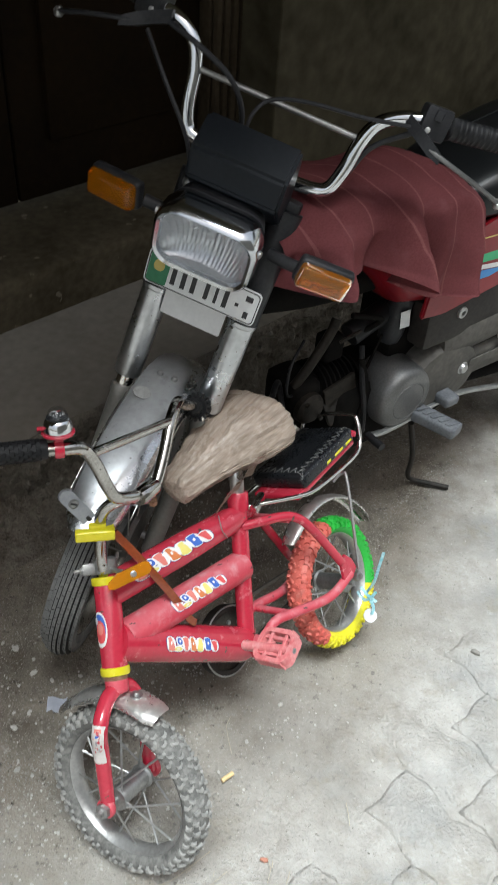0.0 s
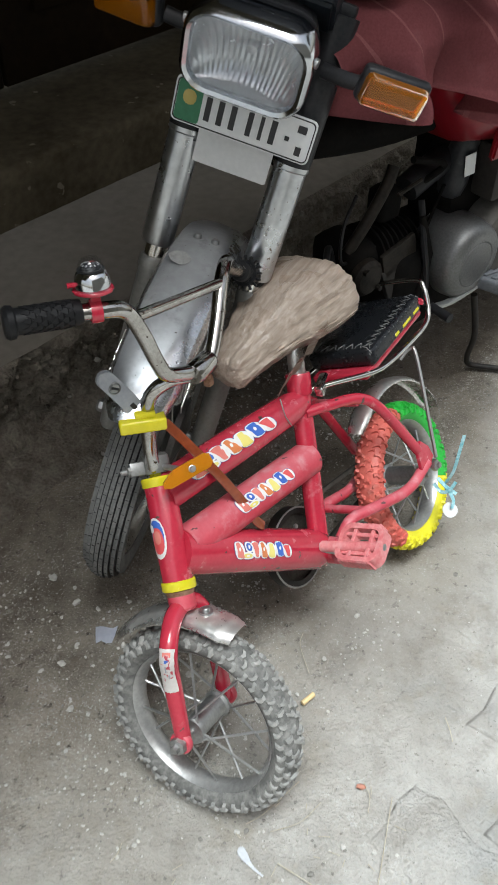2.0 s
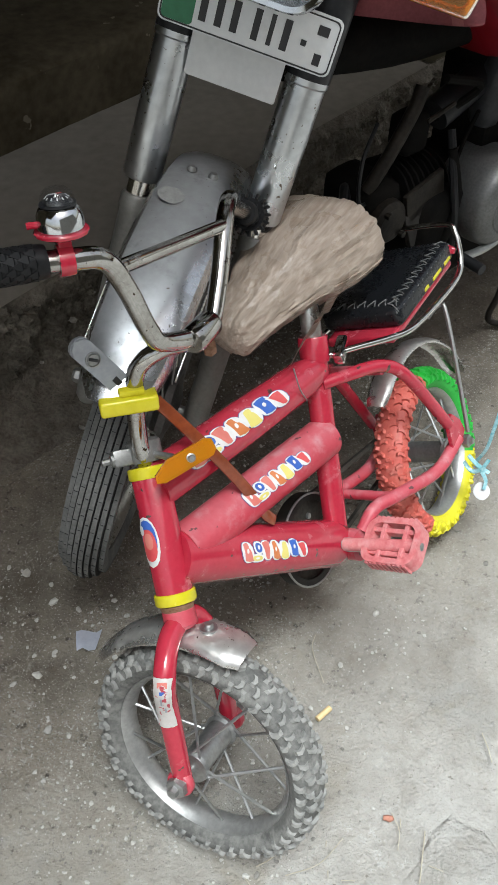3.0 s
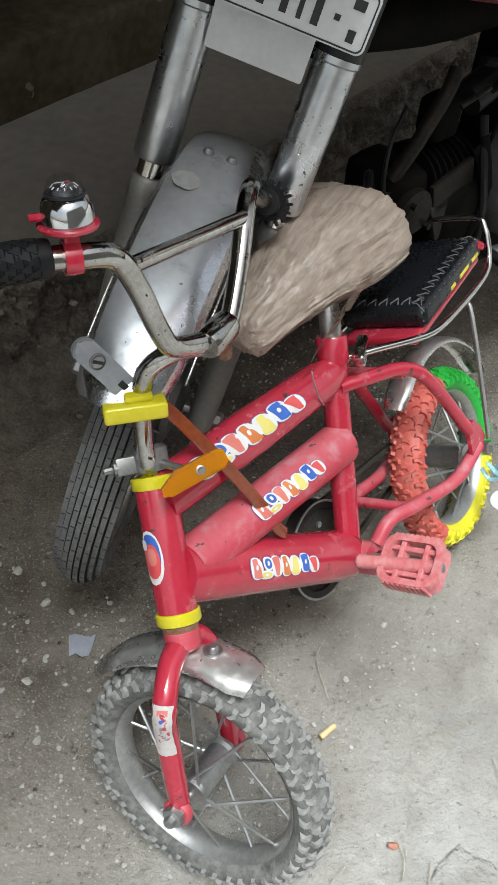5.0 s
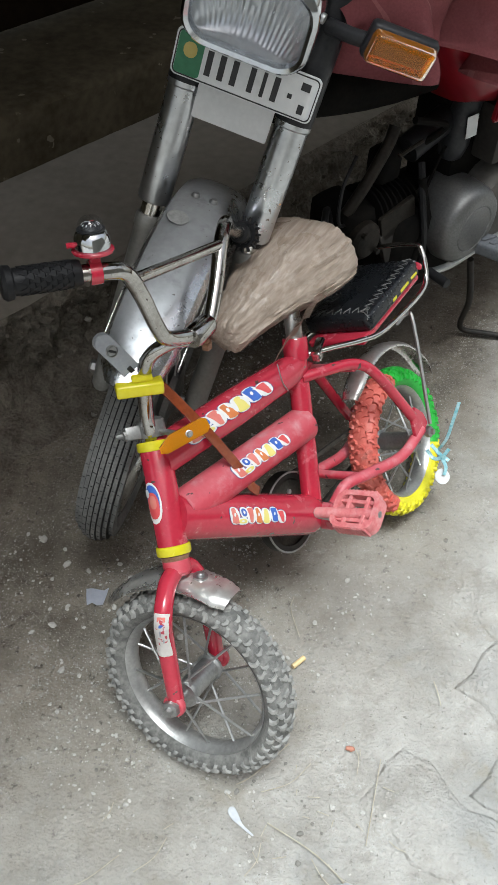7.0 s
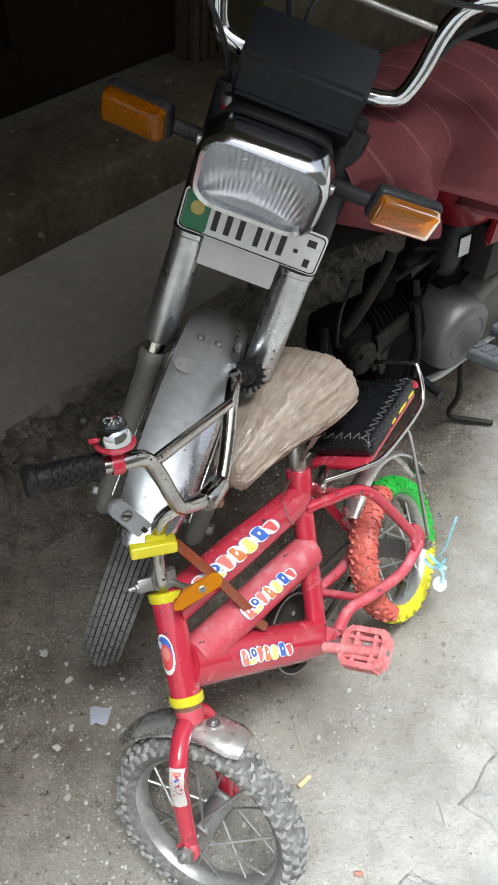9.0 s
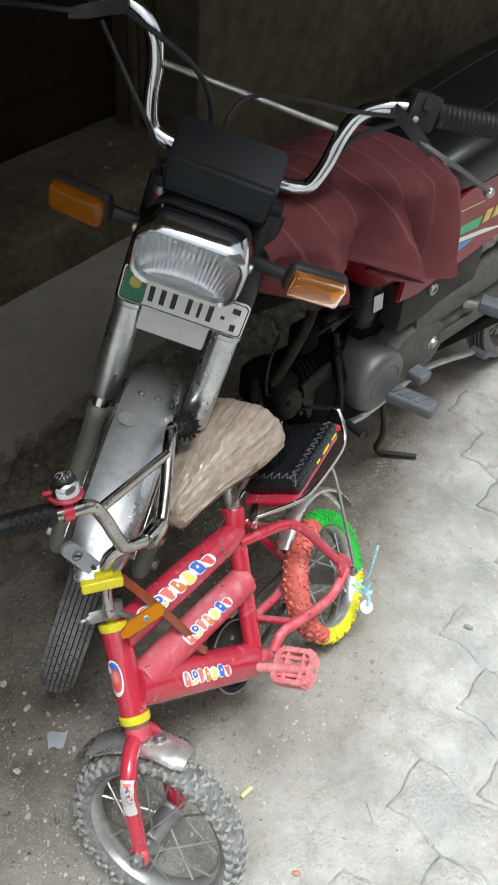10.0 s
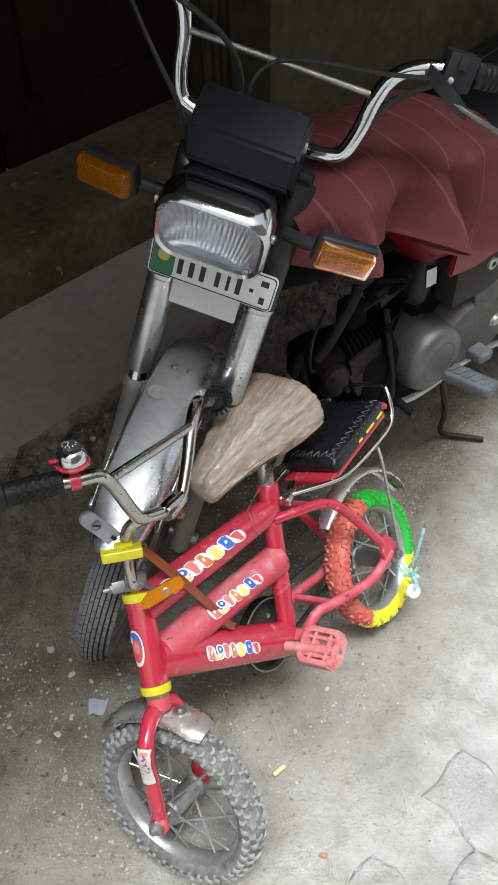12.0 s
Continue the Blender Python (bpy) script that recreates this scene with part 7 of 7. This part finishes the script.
for x, y, r in ((-0.359, 1.151, 0.008), (-0.41, 1.20, 0.009), (-0.36, 1.03, 0.007), (-0.25, 0.93, 0.006), (-0.15, 1.02, 0.006), (-0.33, 0.95, 0.007), (-0.10, 0.70, 0.008), (0.07, 1.06, 0.005), (0.30, 1.42, 0.006), (-0.20, 0.75, 0.006)):
    bm = bmesh.new()
    pebble(bm, (x, y, 0.0), r, int(1000 * (x + 2)))
    solo("pebble", bm, STONE, "small pale stone lying on the earth", "stone", group="pebbles", angle=25)
bm = bmesh.new()
pebble(bm, (0.121, 0.848, 0.001), 0.007, 77)
solo("brick_chip", bm, BRICK_RED, "small reddish brick chip on pale cement", "stone", angle=25)
bm = bmesh.new()
pebble(bm, (0.520, 1.321, 0.003), 0.010, 78)
solo("dark_clod", bm, DARK_STONE, "dark crumb of earth on the pale pavers", "stone", angle=25)

bm = bmesh.new()
g = [[bm.verts.new((-0.297 + 0.026 * (i / 3 - 0.5) + 0.006 * j / 3 * (1 if i > 1 else -1), 1.083 + 0.032 * (j / 3 - 0.5) + 0.004 * (i % 2), 0.006 + 0.003 * math.sin(i * 1.3 + j))) for i in range(4)] for j in range(4)]
for a, b in zip(g, g[1:]):
    for i in range(3):
        bm.faces.new((a[i], a[i + 1], b[i + 1], b[i]))
bmesh.ops.solidify(bm, geom=bm.faces[:], thickness=0.0006)
solo("paper_scrap", bm, PAPER, "torn pale blue scrap of paper on the earth", "paper scrap", angle=50)
bm = tube([(0.034, 0.974, 0.0075), (0.052, 0.991, 0.0075)], 0.0042, 14)
solo("cigarette_end", bm, BUTT, "tan cigarette filter end on the ground", "cigarette end")
bm = bmesh.new()
sweep(bm, glide([(-0.052, 0.752, 0.006), (-0.046, 0.742, 0.005), (-0.034, 0.728, 0.004), (-0.018, 0.716, 0.003)], 5), round_rect(0.012, 0.002, 0.0008, 1), scale=[0.3, 0.8, 1.0, 1.0, 1.0, 1.0, 0.95, 0.8, 0.6, 0.45, 0.35, 0.32, 0.3, 0.28, 0.25, 0.2], up=V((0, 0, 1)))
solo("plastic_spoon", bm, SPOON, "broken white plastic spoon lying on the ground", "spoon")
for pts, r in (([(0.256, 0.962, 0.006), (0.260, 0.942, 0.008), (0.263, 0.922, 0.006)], 0.0012), ([(0.165, 0.833, 0.005), (0.152, 0.775, 0.008), (0.137, 0.710, 0.005)], 0.0012), ([(0.001, 0.734, 0.004), (0.06, 0.70, 0.007), (0.095, 0.672, 0.006), (0.116, 0.649, 0.004)], 0.0014),
               ([(0.03, 0.85, 0.004), (-0.02, 0.80, 0.006), (-0.045, 0.785, 0.004)], 0.0012), ([(0.045, 1.03, 0.004), (0.03, 1.08, 0.006), (0.035, 1.105, 0.005)], 0.0011)):
    solo("straw", tube(glide(pts, 5), r * 0.65, 6), STRAW, "dry stalk of straw lying on the ground", "straw", group="dry stalks")


for (x0, y0), (x1, y1) in (
    ((-0.309, 0.629), (-0.199, 0.681)),
    ((-0.229, 0.724), (-0.217, 0.751)),
    ((0.062, 0.69), (0.11, 0.644)),
    ((0.085, 0.684), (0.122, 0.658)),
    ((-0.01, 0.776), (0.062, 0.821)),
    ((-0.177, 0.661), (-0.137, 0.707)),
    ((-0.028, 0.663), (-0.007, 0.707)),
    ((0.17, 0.718), (0.192, 0.705)),
    ((0.129, 0.809), (0.125, 0.854)),
):
    mx, my = (x0 + x1) / 2 + 0.12 * (y1 - y0), (y0 + y1) / 2 - 0.12 * (x1 - x0)
    solo("straw", tube(glide([(x0, y0, 0.004), (mx, my, 0.007), (x1, y1, 0.004)], 5), 0.0006, 6), STRAW, "dry stalk of straw lying on the ground", "straw", group="dry stalks")
heap = random.Random(44)
for k in range(46):
    x, y = heap.gauss(0.02, 0.075), heap.gauss(0.735, 0.055)
    if k % 3 == 0:
        d, n2 = heap.uniform(0, 6.28), heap.uniform(0.008, 0.022)
        solo("straw", tube([(x, y, 0.004), (x + n2 * math.cos(d), y + n2 * math.sin(d), 0.005)], 0.0006, 6), STRAW, "dry stalk of straw lying on the ground", "straw", group="dry stalks")
    else:
        bm = bmesh.new()
        pebble(bm, (x, y, 0.0), heap.uniform(0.0022, 0.0050), 9000 + k)
        solo("pebble", bm, STONE if k % 2 else DARK_STONE, "small pale stone lying on the earth" if k % 2 else "small grey stone lying on the earth", "stone", group="pebbles", angle=25)
for k in range(40):
    bm = bmesh.new()
    pebble(bm, (heap.gauss(-0.36, 0.10), heap.gauss(1.06, 0.12), 0.0), heap.uniform(0.0022, 0.0055), 9100 + k)
    solo("pebble", bm, STONE, "small pale stone lying on the earth", "stone", group="pebbles", angle=25)
crumple = bmesh.new()
bmesh.ops.create_icosphere(crumple, subdivisions=3, radius=1.0)
for v in crumple.verts:
    k = 1 + 0.45 * noise.noise(v.co * 1.7) + 0.30 * noise.noise(v.co * 4.1 + V((3, 1, 2)))
    v.co = V((0.108 + 0.030 * v.co.x * k, 0.634 + 0.022 * v.co.y * k, max(0.001, 0.008 + 0.016 * v.co.z * k)))
solo("plastic_scrap", crumple, SPOON, "crumpled scrap of white plastic on the pale cement", "plastic scrap", angle=20)


# ---- pavers, last: wavy interlocking stones half under dust ----
def paver_mesh(seed):
    rs = random.Random(seed)
    L, W, A = 0.2225, 0.1205, 0.0105
    edge = [(0.0, 0.0), (0.10, 0.35), (0.20, 1.0), (0.30, 0.35), (0.42, -0.55), (0.5, -1.0), (0.58, -0.55), (0.70, 0.35), (0.80, 1.0), (0.90, 0.35), (1.0, 0.0)]
    o = [(-L / 2 + L * t, -W / 2 + A * k) for t, k in edge] + [(L / 2 + 0.004, -W / 6), (L / 2 - 0.004, W / 6)]
    o += [(-L / 2 + L * t, W / 2 + A * k) for t, k in edge[::-1]] + [(-L / 2 - 0.004, W / 6), (-L / 2 + 0.004, -W / 6)]
    o = [(x + rs.uniform(-0.0022, 0.0022), y + rs.uniform(-0.0022, 0.0022)) for x, y in o]
    bm = bmesh.new()
    low = [bm.verts.new((x, y, -0.02)) for x, y in o]
    mid = [bm.verts.new((x * 0.985, y * 0.97, -0.0035)) for x, y in o]
    top = [bm.verts.new((x * 0.925, y * 0.875, 0.0)) for x, y in o]
    n = len(o)
    for a, b in ((low, mid), (mid, top)):
        for i in range(n):
            bm.faces.new((a[i], a[(i + 1) % n], b[(i + 1) % n], b[i]))
    bm.faces.new(top)
    finish(bm, 70)
    me = bpy.data.meshes.new("paver")
    bm.to_mesh(me)
    bm.free()
    me.materials.append(GROUND)
    return me


paver_meshes = [paver_mesh(k) for k in range(5)]
rs = random.Random(21)
for r in range(-6, 22):
    for k in range(-5, 8):
        n0 = 1.088 + 0.1245 * r
        t0 = -0.316 - 0.1125 + 0.2265 * k + (0.113 if r % 2 else 0.0)
        x, y = 0.669 * n0 + 0.743 * t0, 0.743 * n0 - 0.669 * t0
        border = -0.50 - 0.40 * (n0 - 1.1) + rs.uniform(-0.05, 0.05)
        if n0 < 0.42 or t0 < border or t0 > 1.2 or not (-0.6 < y < 3.2):
            continue
        ob = new("paver", paver_meshes[rs.randrange(5)])
        ob.location = (x, y, 0.0032 + rs.uniform(-0.0010, 0.0010) - 0.006 * max(0.0, 1 - (t0 - border) / 0.16))
        ob.rotation_euler = (radians(rs.uniform(-0.5, 0.5)), radians(rs.uniform(-0.5, 0.5)), radians(-42 + rs.uniform(-1.2, 1.2)))
        ob.parent = ground
